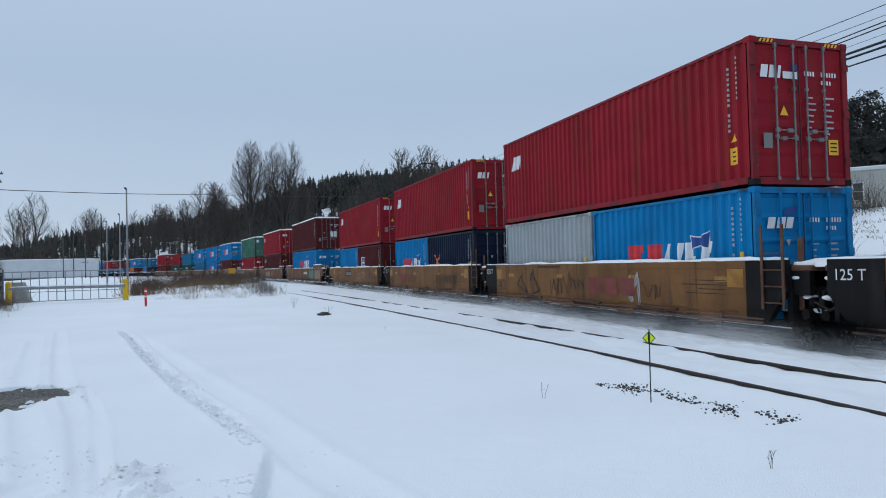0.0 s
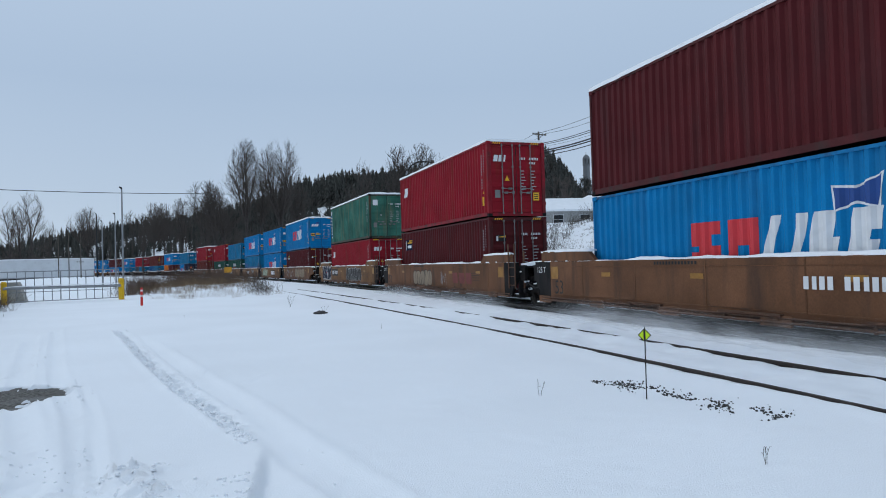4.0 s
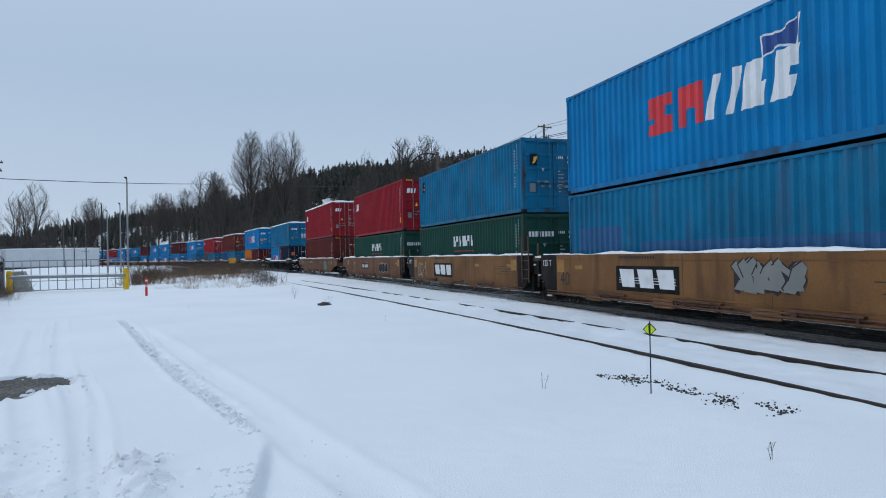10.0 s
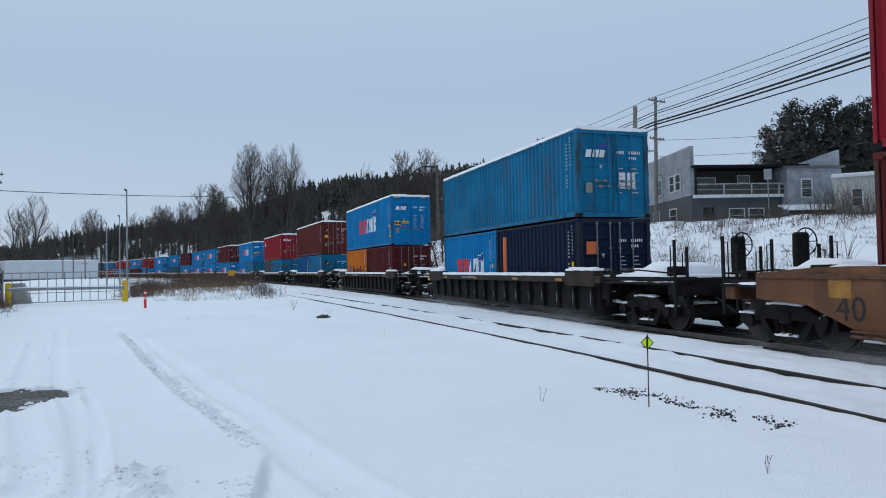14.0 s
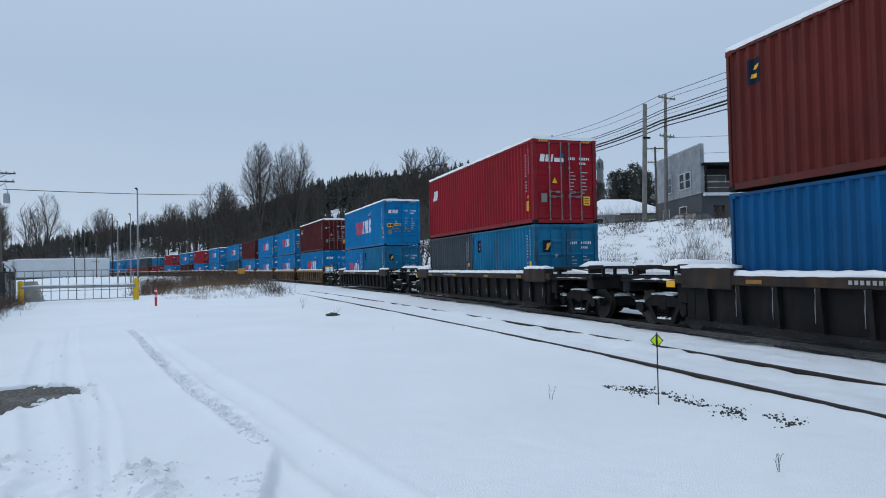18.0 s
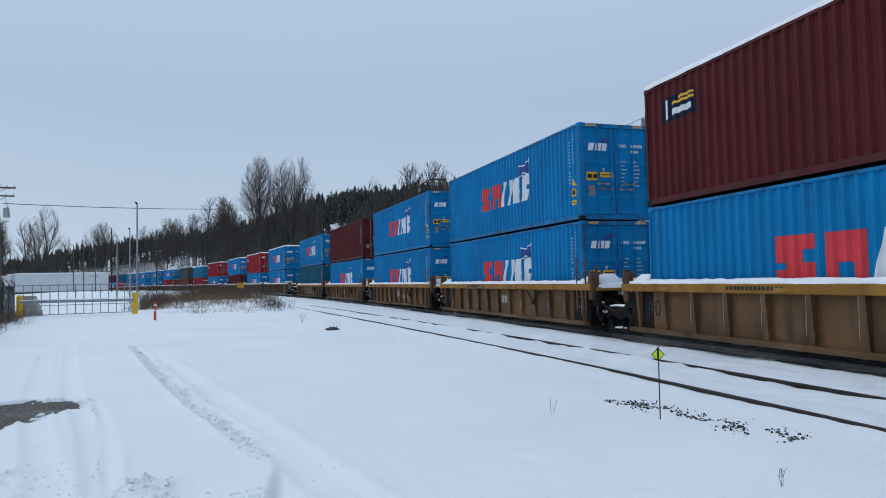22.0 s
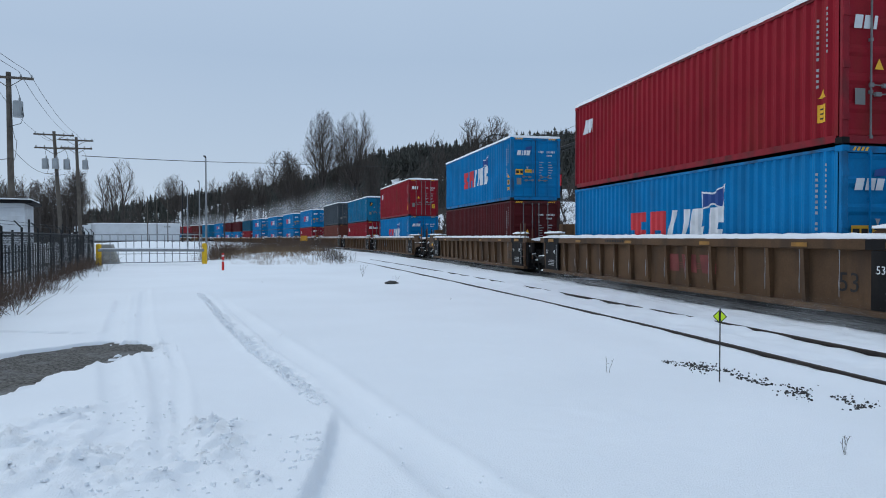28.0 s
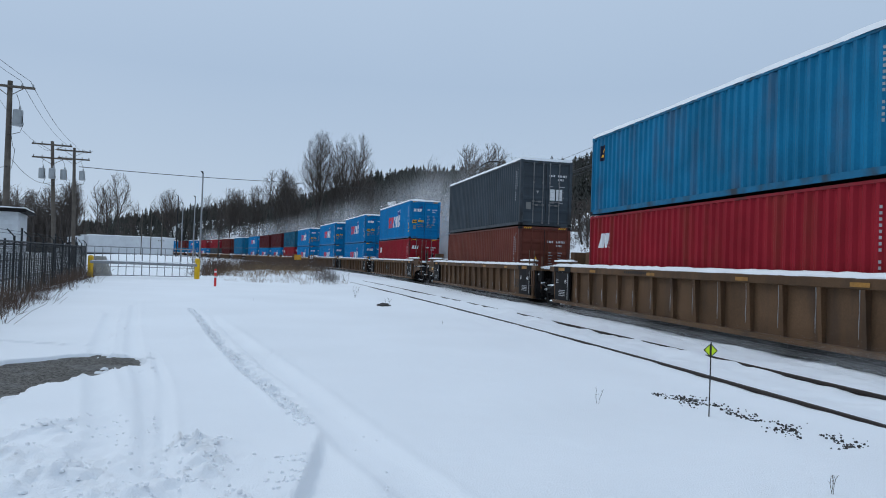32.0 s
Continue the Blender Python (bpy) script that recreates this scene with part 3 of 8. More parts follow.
def side_marks(kind, length, height):
    """Company marks of a kind on the near side, as plain coloured shapes: a list of (name, mesh)."""
    key = (kind, length, height)
    if key in MARKS:
        return MARKS[key]
    out = []

    def shape(name, polys, material, lift=0.006):
        bm = bmesh.new()
        for p in polys:
            on_side(bm, p, length, lift)
        bmesh.ops.remove_doubles(bm, verts=bm.verts, dist=0.0004)
        me = bpy.data.meshes.new(name)
        bm.to_mesh(me)
        bm.free()
        me.materials.append(material)
        out.append((name, me))

    if kind == "line":
        k = 1.0 if length > 8 else 0.675
        z0 = 1.02 if length > 8 else 0.97
        y = lambda v: (v if length > 8 else 1.39 + (v - 3.72) * k)
        h = 0.90 * (k if length < 8 else 1)
        t = 0.2 * k
        lean = 0.22 * k
        # two red blocks, notched
        a, b = y(7.18), y(8.12)
        shape("mark", [bar(a, b - 0.26 * k, z0, z0 + h * 0.44), bar(b - 0.26 * k, b, z0, z0 + h * 0.30), bar(a + 0.26 * k, b, z0 + h * 0.44, z0 + h), bar(a, a + 0.26 * k, z0 + h * 0.70, z0 + h)], M["redmark"])
        a, b = y(6.15), y(6.98)
        shape("mark", [bar(a, a + 0.26 * k, z0, z0 + h), bar(b - 0.26 * k, b, z0, z0 + h), bar(a + 0.26 * k, b - 0.26 * k, z0 + h * 0.42, z0 + h)], M["redmark"])
        # four white leaning blocks
        shape("mark", [bar(y(5.80), y(6.05), z0, z0 + h, lean)], M["white"])
        shape("mark", [bar(y(5.18), y(5.42), z0, z0 + h, lean)], M["white"])
        shape("mark", [bar(y(4.42), y(5.04), z0, z0 + h * 0.5, lean / 2), bar(y(4.60) - lean / 2, y(5.04) - lean / 2, z0 + h * 0.5, z0 + h, lean / 2)], M["white"])
        shape("mark", [bar(y(3.72), y(4.26), z0, z0 + h * 0.42, lean * 0.42), bar(y(3.86) - lean * 0.42, y(4.26) - lean * 0.42, z0 + h * 0.42, z0 + h * 0.6, lean * 0.18), bar(y(3.72) - lean * 0.6, y(4.26) - lean * 0.6, z0 + h * 0.6, z0 + h, lean * 0.4)], M["white"])
        # the flag over them
        f0, f1, fz = y(3.52), y(4.45), z0 + h + 0.05
        if length < 8:
            f0, f1 = f0 + 0.1, f1 + 0.1
        fh, fz = 0.46 * k, fz - 0.04
        if length < 8:
            fz, fh = z0 + h - 0.13, 0.33
        fm = (f0 + f1) / 2

        def flag(g):
            return [[(f0 + 0.12 * k - g, fz - g), (fm, fz + 0.10 * k - g), (fm, fz + fh * 0.66 + g), (f0 - g, fz + fh * 1.05 + g)], [(fm, fz + 0.10 * k - g), (f1 - 0.05 * k + g, fz - 0.02 - g), (f1 + g, fz + fh * 0.78 + g), (fm, fz + fh * 0.66 + g)]]
        shape("mark", flag(0.045 * k), M["white"], 0.005)
        shape("mark", flag(0), M["bluemark"], 0.009)
    elif kind == "corner":
        # a small white mark near the rear upper corner
        y0, z0, h = length - 1.55, height - 1.06, 0.46
        shape("mark", [bar(y0 + 0.55, y0 + 0.88, z0, z0 + h, 0.1)], M["white"])
        shape("mark", [bar(y0 + 0.30, y0 + 0.46, z0, z0 + h, 0.1)], M["white"])
        shape("mark", [bar(y0 + 0.10, y0 + 0.20, z0, z0 + h)], M["white"])
    elif kind == "wide":
        # eight white blocks of a wide word, and a thin red line below
        y0, z0, w = 4.8, 1.58, 2.42
        for i in range(7):
            a = y0 + w - (i + 1) * w / 7
            shape("mark", [bar(a + 0.04, a + 0.29, z0 + (0, 0.20)[i % 2], z0 + (0.24, 0.44)[i % 2]), bar(a + (0.16, 0.04)[i % 2], a + (0.29, 0.16)[i % 2], z0 + (0.24, 0)[i % 2], z0 + (0.44, 0.20)[i % 2])], M["white"])
        shape("mark", [bar(y0, y0 + w, z0 - 0.22, z0 - 0.19)], M["redmark"])
    elif kind == "plate":
        y0, z0 = length - 1.9, height - 0.98
        shape("mark", [bar(y0, y0 + 1.2, z0, z0 + 0.56)], M["navy"])
        shape("mark", [bar(y0 + 0.95, y0 + 1.07, z0 + 0.04, z0 + 0.5), bar(y0 + 0.1, y0 + 0.85, z0 + 0.12, z0 + 0.26)], M["white"], 0.01)
        shape("mark", [bar(y0 + 0.05, y0 + 0.85, z0 + 0.36, z0 + 0.42), bar(y0 + 0.05, y0 + 0.6, z0 + 0.46, z0 + 0.52)], M["yellow"], 0.01)
    elif kind == "square":
        y0, z0 = length - 0.95, height - 0.85
        shape("mark", [bar(y0, y0 + 0.34, z0, z0 + 0.5)], M["navy"])
        shape("mark", [bar(y0 + 0.1, y0 + 0.26, z0 + 0.12, z0 + 0.2, 0.02), bar(y0 + 0.06, y0 + 0.22, z0 + 0.28, z0 + 0.36, 0.05)], M["yellow"], 0.01)
    elif kind == "cross":
        c, z0 = length * 0.78, 1.05
        shape("mark", [[(c - 0.45, z0 + 0.05), (c - 0.30, z0), (c + 0.45, z0 + 0.62), (c + 0.36, z0 + 0.66)], [(c - 0.45, z0 + 0.6), (c - 0.36, z0 + 0.66), (c + 0.4, z0 + 0.06), (c + 0.3, z0)]], M["orangemark"])
        shape("mark", [bar(c - 0.5 + i * 0.21, c - 0.36 + i * 0.21, z0 - 0.42, z0 - 0.12) for i in range(5)], M["white"])
    elif kind == "word":
        y0, z0 = 0.6, 0.95
        for i in range(10):
            shape("mark", [bar(y0 + i * 0.36, y0 + i * 0.36 + (0.26, 0.12)[i % 4 == 2], z0, z0 + (0.34, 0.50)[i % 3 == 0])], M["blackmark"])
        shape("mark", [[(4.75, z0 - 0.1), (5.0, z0 - 0.1), (5.35, z0 + 0.35), (5.35, z0 + 0.6)], [(4.55, z0 + 0.55), (4.8, z0 + 0.2), (5.05, z0 + 0.2), (5.2, z0 + 0.55)]], M["bluemark"])
    elif kind == "upright":
        # a white upright board with seven dark marks
        y0 = length - 0.62
        shape("mark", [bar(y0, y0 + 0.34, 0.5, height - 0.25)], M["white"])
        shape("mark", [bar(y0 + 0.06, y0 + 0.28, z, z + 0.17) for z in np.arange(0.62, height - 0.5, 0.26)], M["bluemark"], 0.01)
    elif kind == "label":
        y0 = length - 1.9
        shape("mark", [bar(y0, y0 + 0.98, 1.28, 1.86)], M["white"])
        shape("mark", [bar(y0 + 0.05, y0 + 0.93, 1.33, 1.81)], M["bluemark"], 0.01)
        shape("mark", [bar(y0 + 0.12, y0 + 0.7, 1.40, 1.55), bar(y0 + 0.78, y0 + 0.86, 1.37, 1.75)], M["white"], 0.014)
        shape("mark", [bar(y0 + 0.1, y0 + 0.7, 1.63, 1.68), bar(y0 + 0.1, y0 + 0.6, 1.71, 1.75)], M["yellow"], 0.014)
    elif kind == "patches":
        shape("mark", [bar(0.9, 8.6, 0.7, 1.45), bar(9.4, 11.6, 1.25, 1.9)], mat("overpainted_blue", (0.012, 0.09, 0.22), 0.6, 0, 0.12))
    elif kind == "orange_plate":
        shape("mark", [bar(length - 0.75, length - 0.45, 0.6, 2.3)], M["orangemark"])
    # identity column near the door end: unreadable white bars
    top = height - 0.45 if height > 2.7 else 2.25
    shape("writing", [bar(0.635, 0.67, z, z + 0.055) for z in np.arange(top - 1.32, top - 0.95, 0.105)] + [bar(0.635, 0.67, z, z + 0.055) for z in np.arange(top - 0.80, top, 0.105)] + [bar(0.39, 0.42, z, z + 0.05) for z in np.arange(top - 0.70, top + 0.15, 0.10)], M["pale"])
    if length > 8 and kind == "corner":
        shape("sticker", [bar(0.43, 0.65, 0.46, 0.80)], M["yellow"])
        shape("sticker", [[(0.42, 0.92), (0.64, 0.92), (0.53, 1.10)]], M["yellow"])
        shape("writing", [bar(0.47, 0.61, 0.52 + 0.09 * i, 0.55 + 0.09 * i) for i in range(3)], M["blackmark"], 0.01)
    elif length > 8 and kind == "line" and height > 2.7:
        shape("sticker", [bar(0.34, 0.62, 0.74, 0.96)], M["yellow"])
        shape("sticker", [bar(0.34, 0.62, 0.48, 0.62)], M["yellow"])
        shape("sticker", [[(0.32, 1.06), (0.56, 1.06), (0.44, 1.27)]], M["yellow"])
        shape("writing", [bar(0.37, 0.46, 0.78, 0.92), bar(0.50, 0.59, 0.78, 0.92), bar(0.38, 0.58, 0.53, 0.56)], M["blackmark"], 0.01)
    elif length < 8:
        shape("sticker", [bar(0.37, 0.46, 1.18, 1.33)], M["yellow"])
    MARKS[key] = out
    return out


DOOR_MARKS = {}


def door_marks(kind, height):
    key = (kind, height)
    if key in DOOR_MARKS:
        return DOOR_MARKS[key]
    out = []

    def shape(name, rects, material, y=0.042):
        bm = bmesh.new()
        for r in rects:
            if len(r) == 4 and not isinstance(r[0], tuple):
                x0, x1, z0, z1 = r
                r = ((x0, z0), (x1, z0), (x1, z1), (x0, z1))
            bm.faces.new([bm.verts.new((x, y, z)) for x, z in r])
        me = bpy.data.meshes.new(name)
        bm.to_mesh(me)
        bm.free()
        me.materials.append(material)
        out.append((name, me))

    r = random.Random(kind + str(height))
    h = height
    shape("writing", [(0.14 + 0.07 * i, 0.18 + 0.07 * i, h - 0.70, h - 0.61) for i in range(4)] + [(0.56 + 0.07 * i, 0.60 + 0.07 * i, h - 0.70, h - 0.61) for i in range(6)] + [(0.56 + 0.07 * i, 0.60 + 0.07 * i, h - 0.86, h - 0.78) for i in range(4)], M["white"])
    rows = []
    for i in range(7):
        z = h - 1.15 - 0.12 * i
        rows += [(0.16, 0.16 + r.uniform(0.12, 0.25), z, z + 0.03), (0.60, 0.60 + r.uniform(0.14, 0.28), z, z + 0.035)]
    shape("writing", rows, M["pale"])
    if kind in ("line", "linesheet"):
        x0, z0 = -0.92, h - 0.82
        for i, w in enumerate((0.18, 0.20, 0.16)):
            shape("mark", [((x0 + 0.23 * i, z0), (x0 + 0.23 * i + w, z0), (x0 + 0.23 * i + w + 0.05, z0 + 0.22), (x0 + 0.23 * i + 0.05, z0 + 0.22))], M["white"])
        shape("mark", [((x0 + 0.42, z0 + 0.25), (x0 + 0.72, z0 + 0.28), (x0 + 0.76, z0 + 0.44), (x0 + 0.46, z0 + 0.38))], M["bluemark"])
        if h > 2.7 and kind == "line":
            shape("sticker", [(-0.98, -0.58, h - 1.72, h - 1.47)], M["yellow"])
            shape("sticker", [(-0.52, -0.10, h - 1.62, h - 1.47)], M["yellow"])
            shape("writing", [(-0.95, -0.80, h - 1.66, h - 1.53), (-0.76, -0.62, h - 1.66, h - 1.53), (-0.48, -0.14, h - 1.56, h - 1.53)], M["blackmark"], 0.038)
    elif kind in ("corner", "both"):
        x0, z0 = -0.96, h - 0.78
        for i, w in enumerate((0.17, 0.14, 0.07)):
            shape("mark", [((x0 + 0.21 * i, z0), (x0 + 0.21 * i + w, z0), (x0 + 0.21 * i + w + 0.04, z0 + 0.25), (x0 + 0.21 * i + 0.04, z0 + 0.25))], M["white"])
        if kind == "both":
            shape("mark", [(x0 + 0.56, x0 + 0.92, z0, z0 + 0.14)], M["white"])
            shape("mark", [((x0 + 0.76, z0 + 0.16), (x0 + 0.92, z0 + 0.18), (x0 + 0.92, z0 + 0.3), (x0 + 0.76, z0 + 0.25))], M["bluemark"])
        shape("sticker", [(0.70, 0.95, 0.62, 0.93)], M["yellow"])
        shape("writing", [(0.74, 0.91, 0.68 + 0.08 * i, 0.71 + 0.08 * i) for i in range(3)], M["blackmark"], 0.038)
    elif kind == "plate":
        shape("mark", [(-0.92, -0.52, h - 0.92, h - 0.68)], M["blackmark"])
        shape("mark", [((-0.86, h - 0.76), (-0.53, h - 0.78), (-0.53, h - 0.70))], M["yellow"], 0.038)
        shape("mark", [(-0.93, -0.85, h - 0.90, h - 0.72)], M["white"], 0.038)
        shape("sticker", [(0.70, 0.95, 0.62, 0.98)], M["yellow"])
        shape("writing", [(0.74, 0.91, 0.68 + 0.08 * i, 0.71 + 0.08 * i) for i in range(3)], M["blackmark"], 0.038)
    elif kind == "square":
        if h > 2.7:
            shape("sticker", [(-0.92, -0.58, h - 1.42, h - 1.18)], M["yellow"])
        shape("mark", [(-0.9, -0.55, h - 0.95, h - 0.55)], M["navy"])
        shape("mark", [((-0.82, h - 0.88), (-0.72, h - 0.88), (-0.62, h - 0.70), (-0.70, h - 0.70)), ((-0.78, h - 0.76), (-0.60, h - 0.70), (-0.58, h - 0.62), (-0.74, h - 0.66))], M["yellow"], 0.038)
    if kind in ("sheet", "linesheet"):
        shape("sticker", [(0.18, 0.42, h - 1.75, h - 1.25)], M["white"])
        shape("sticker", [(0.48, 0.76, h - 1.75, h - 1.25)], M["white"])
    if kind == "upright":
        shape("sticker", [(-0.95, -0.6, h - 0.75, h - 0.38)], M["white"])
    elif kind == "wide":
        shape("mark", [(-1.0 + 0.125 * i, -0.91 + 0.125 * i, h - 0.80, h - 0.62) for i in range(8)], M["white"])
    elif kind == "orange_plate":
        shape("mark", [(-0.95, -0.6, h - 1.05, h - 0.68)], M["orangemark"])
    red_box = kind in ("corner", "both", "plate", "")
    shape("sticker", [((-0.50, 1.38), (-0.30, 1.38), (-0.40, 1.58))] if red_box else [((-0.46, 1.55), (-0.34, 1.55), (-0.40, 1.42))], M["yellow" if red_box else "pale"])
    shape("plate", [(-0.92, -0.70, 0.72, 1.02)], M["greymark"])
    # black and yellow height warning on the header
    stripes = []
    if h > 2.7 and (red_box or kind == "line"):
        for sx in (-1.0, 0.62):
            stripes += [((sx + 0.09 * i, h - 0.10), (sx + 0.05 + 0.09 * i, h - 0.10), (sx + 0.09 + 0.09 * i, h - 0.03), (sx + 0.04 + 0.09 * i, h - 0.03)) for i in range(4)]
        shape("stripe", stripes, M["yellow"], 0.004)
    DOOR_MARKS[key] = out
    return out


def snow_sheet(name, x0, x1, y0, y1, z, thick, seed, step_y=0.45, cols=5, ragged=0.0):
    """A lying sheet of snow with an uneven, rounded rim."""
    r = random.Random(seed)
    bm = bmesh.new()
    rows = []
    n = max(3, int((y1 - y0) / step_y))
    for i in range(n + 1):
        y = y0 + (y1 - y0) * i / n
        row = []
        a, b = x0 + r.uniform(-0.02, 0.05), x1 - r.uniform(-0.02, 0.05)
        worn = max(0.08, 1 - ragged * max(0, 0.35 + 0.8 * math.sin(y * 0.8 + seed) * math.sin(y * 2.1 + 2 * seed) + 0.5 * math.sin(y * 0.33 + seed)))
        for j in range(cols + 1):
            f = j / cols
            edge = min(f, 1 - f) * cols
            e2 = min(i, n - i)
            h = worn * thick * (0.6 if edge == 0 or e2 == 0 else 0.85 + 0.3 * r.random())
            row.append(bm.verts.new((a + (b - a) * f, y, z + h)))
        rows.append([bm.verts.new((a, y, z - 0.005))] + row + [bm.verts.new((b, y, z - 0.005))])
    for r0, r1 in zip(rows, rows[1:]):
        for k in range(len(r0) - 1):
            bm.faces.new((r0[k], r0[k + 1], r1[k + 1], r1[k]))
    bm.faces.new(rows[0][::-1]), bm.faces.new(rows[-1])
    return bm


SNOW_ROOF = {}


def snow_roof(length, height, k):
    key = (length, height, k % 3)
    if key not in SNOW_ROOF:
        bm = snow_sheet("snow_cap", -HALF - 0.01, HALF + 0.01, 0.0, length, height - 0.02, 0.17, k % 3 + 5)
        me = bpy.data.meshes.new("snow_cap")
        bm.to_mesh(me)
        bm.free()
        me.polygons.foreach_set("use_smooth", [True] * len(me.polygons))
        me.materials.append(M["snow"])
        SNOW_ROOF[key] = me
    return SNOW_ROOF[key]


COLOR_WORDS = {"red": "bright red", "maroon": "dark maroon", "brownred": "brownish red", "rustbrown": "rust-brown", "blue": "bright blue", "steelblue": "weathered steel-blue", "teal": "dull teal-blue", "deepblue": "deep blue", "navy": "dark navy", "lightgrey": "light grey", "grey": "dark grey", "green": "rust-streaked green", "darkgreen": "dark green", "orange": "orange"}
MADE = [0]


def container(color, mark, length, height, place, snow, far=False, sunk=False):
    MADE[0] += 1
    words = "%s %s-foot container %s" % (COLOR_WORDS[color], "forty" if length > 8 else "twenty", place)
    ob = empty("shipping_container", Matrix(), words + (", snow-capped" if snow else ""), "container", "containers on the train")
    for name, meshes in container_meshes(length, height, color).items():
        if far and name in ("corner_casting", "handle", "gasket", "floor"):
            continue
        for k, me in enumerate(meshes):
            if sunk and name == "corner_casting" and k % 2 == 0:
                continue
            part(name, me, None, ob)
    door_kind = "linesheet" if mark == "sheet" and "blue" in color else mark
    side_kind = "corner" if mark == "both" else mark
    for name, me in side_marks(side_kind, length, height) + door_marks(door_kind, height):
        if far and name != "mark":
            continue
        mk = part(name, me, None, ob)
        if name in ("writing", "stripe"):
            mk["kind"] = "stuff"
    if snow:
        part("snow_cap", snow_roof(length, height, MADE[0]), None, ob, "uneven cap of white snow")
    return ob


# ---- well cars: the same space as the containers on them, heights above the rail ----
STYLE = {
    # side paint, chord paint, side past the container (front, rear), dark end panels (front, rear), rib pitch, top, bottom
    "smooth": ("tan", "tan", (0.92, 1.46), (0.97, 1.05), 0.0, 1.52, 0.33),
    "smooth53": ("tan", "tan", (2.72, 3.26), (0.97, 1.03), 0.0, 1.52, 0.33),
    "single": ("tan", "tan", (0.75, 0.75), (0, 0), 0.0, 1.50, 0.36),
    "black": ("black", "sootbrown", (1.3, 1.3), (0.3, 0.3), 0.98, 1.28, 0.22),
    "ribbed": ("umber", "ochre", (0.62, 0.62), (0.95, 0.95), 1.06, 1.40, 0.24),
    "ribbed53": ("brown", "brown", (2.55, 2.55), (0.62, 0.62), 0.99, 1.54, 0.24),
}


def wheelset(parent, y):
    bm = bmesh.new()
    tube(bm, [(-0.95, 0, 0), (0.95, 0, 0)], 0.085, 10)
    for sx in (-1, 1):
        disc(bm, (sx * 0.755, 0, 0), "x", 0.44, 0.065, 24)
        disc(bm, (sx * 0.70, 0, 0), "x", 0.475, 0.02, 24)
        disc(bm, (sx * 0.835, 0, 0), "x", 0.16, 0.02, 12)
        for k in range(3):
            a = k * 2.1
            disc(bm, (sx * 0.80, 0.26 * math.cos(a), 0.26 * math.sin(a)), "x", 0.05, 0.025, 8)
    ob = part("wheelset", bm, M["wheel"], parent)
    ob.matrix_basis = pose(0, y, 0.44)
    return ob


def truck(car, y):
    """A two-axle truck centred at y."""
    bm = bmesh.new()
    box(bm, -1.1, 1.1, -0.16, 0.16, 0.42, 0.68, bevel=0.03)
    # added centre block stops light from showing between the wheels
    box(bm, -0.6, 0.6, -1.25, 1.25, 0.30, 0.62, bevel=0.05)
    box(bm, -0.95, 0.95, 0.35, 0.47, 0.28, 0.5), box(bm, -0.95, 0.95, -0.47, -0.35, 0.28, 0.5)
    disc(bm, (0, 0, 0.74), "z", 0.2, 0.07, 16)
    ob = part("truck", bm, M["steel"], car)
    ob.matrix_basis = pose(0, y, 0)
    for sx in (-1, 1):
        bm = bmesh.new()
        x0, x1 = sorted((sx * 0.93, sx * 1.08))
        prism(bm, [(-1.18, 0.36), (-1.18, 0.58), (-0.75, 0.62), (-0.42, 0.78), (0.42, 0.78), (0.75, 0.62), (1.18, 0.58), (1.18, 0.36), (0.85, 0.36), (0.62, 0.5), (-0.62, 0.5), (-0.85, 0.36)], "x", x0, x1)
        prism(bm, [(-0.66, 0.50), (-0.52, 0.50), (-0.30, 0.20), (0.30, 0.20), (0.52, 0.50), (0.66, 0.50), (0.40, 0.10), (-0.40, 0.10)], "x", x0, x1)
        for yy in (-0.88, 0.88):
            disc(bm, (sx * 1.09, yy, 0.44), "x", 0.13, 0.06, 10)
        part("sideframe", bm, M["steel"], ob)
        bm = bmesh.new()
        # added filler box closes the opening behind the coils
        box(bm, min(sx * 0.72, sx * 0.92), max(sx * 0.72, sx * 0.92), -0.5, 0.5, 0.16, 0.60, bevel=0.03)
        for yy in (-0.12, 0.05, 0.2) if sx < 0 else ():
            pts = [(sx * 1.04 + 0.05 * math.cos(a), yy + 0.05 * math.sin(a), 0.2 + 0.28 * a / 25) for a in np.arange(0, 25, 1.25)]
            tube(bm, pts, 0.014, 4)
        part("spring", bm, M["steel"], ob)
    for xa, xb, ya, yb, z, thick in ((-1.10, -0.92, -0.42, 0.42, 0.775, 0.06), (-1.12, -0.93, -1.16, -0.78, 0.575, 0.05), (-1.12, -0.93, 0.78, 1.16, 0.575, 0.05), (-1.10, -0.95, -0.28, 0.28, 0.20, 0.05), (-0.6, 0.1, -1.2, -0.3, 0.615, 0.09)):
        part("snow_clump", snow_sheet("s", xa, xb, ya, yb, z, thick, int(ya * 50) + 3, 0.12, 3), M["snow"], ob, smooth=True)
    wheelset(ob, -0.88), wheelset(ob, 0.88)
    return ob


def ladder(car, x, y, z0, z1, wide=0.42):
    bm = bmesh.new()
    for yy in (y, y + wide):
        box(bm, x - 0.012, x + 0.012, yy - 0.028, yy + 0.028, z0, z1)
    for z in np.arange(z0 + 0.12, z1 - 0.25, 0.30):
        tube(bm, [(x, y, z), (x, y + wide, z)], 0.015, 5)
    part("ladder", bm, M["ruststeel"], car)


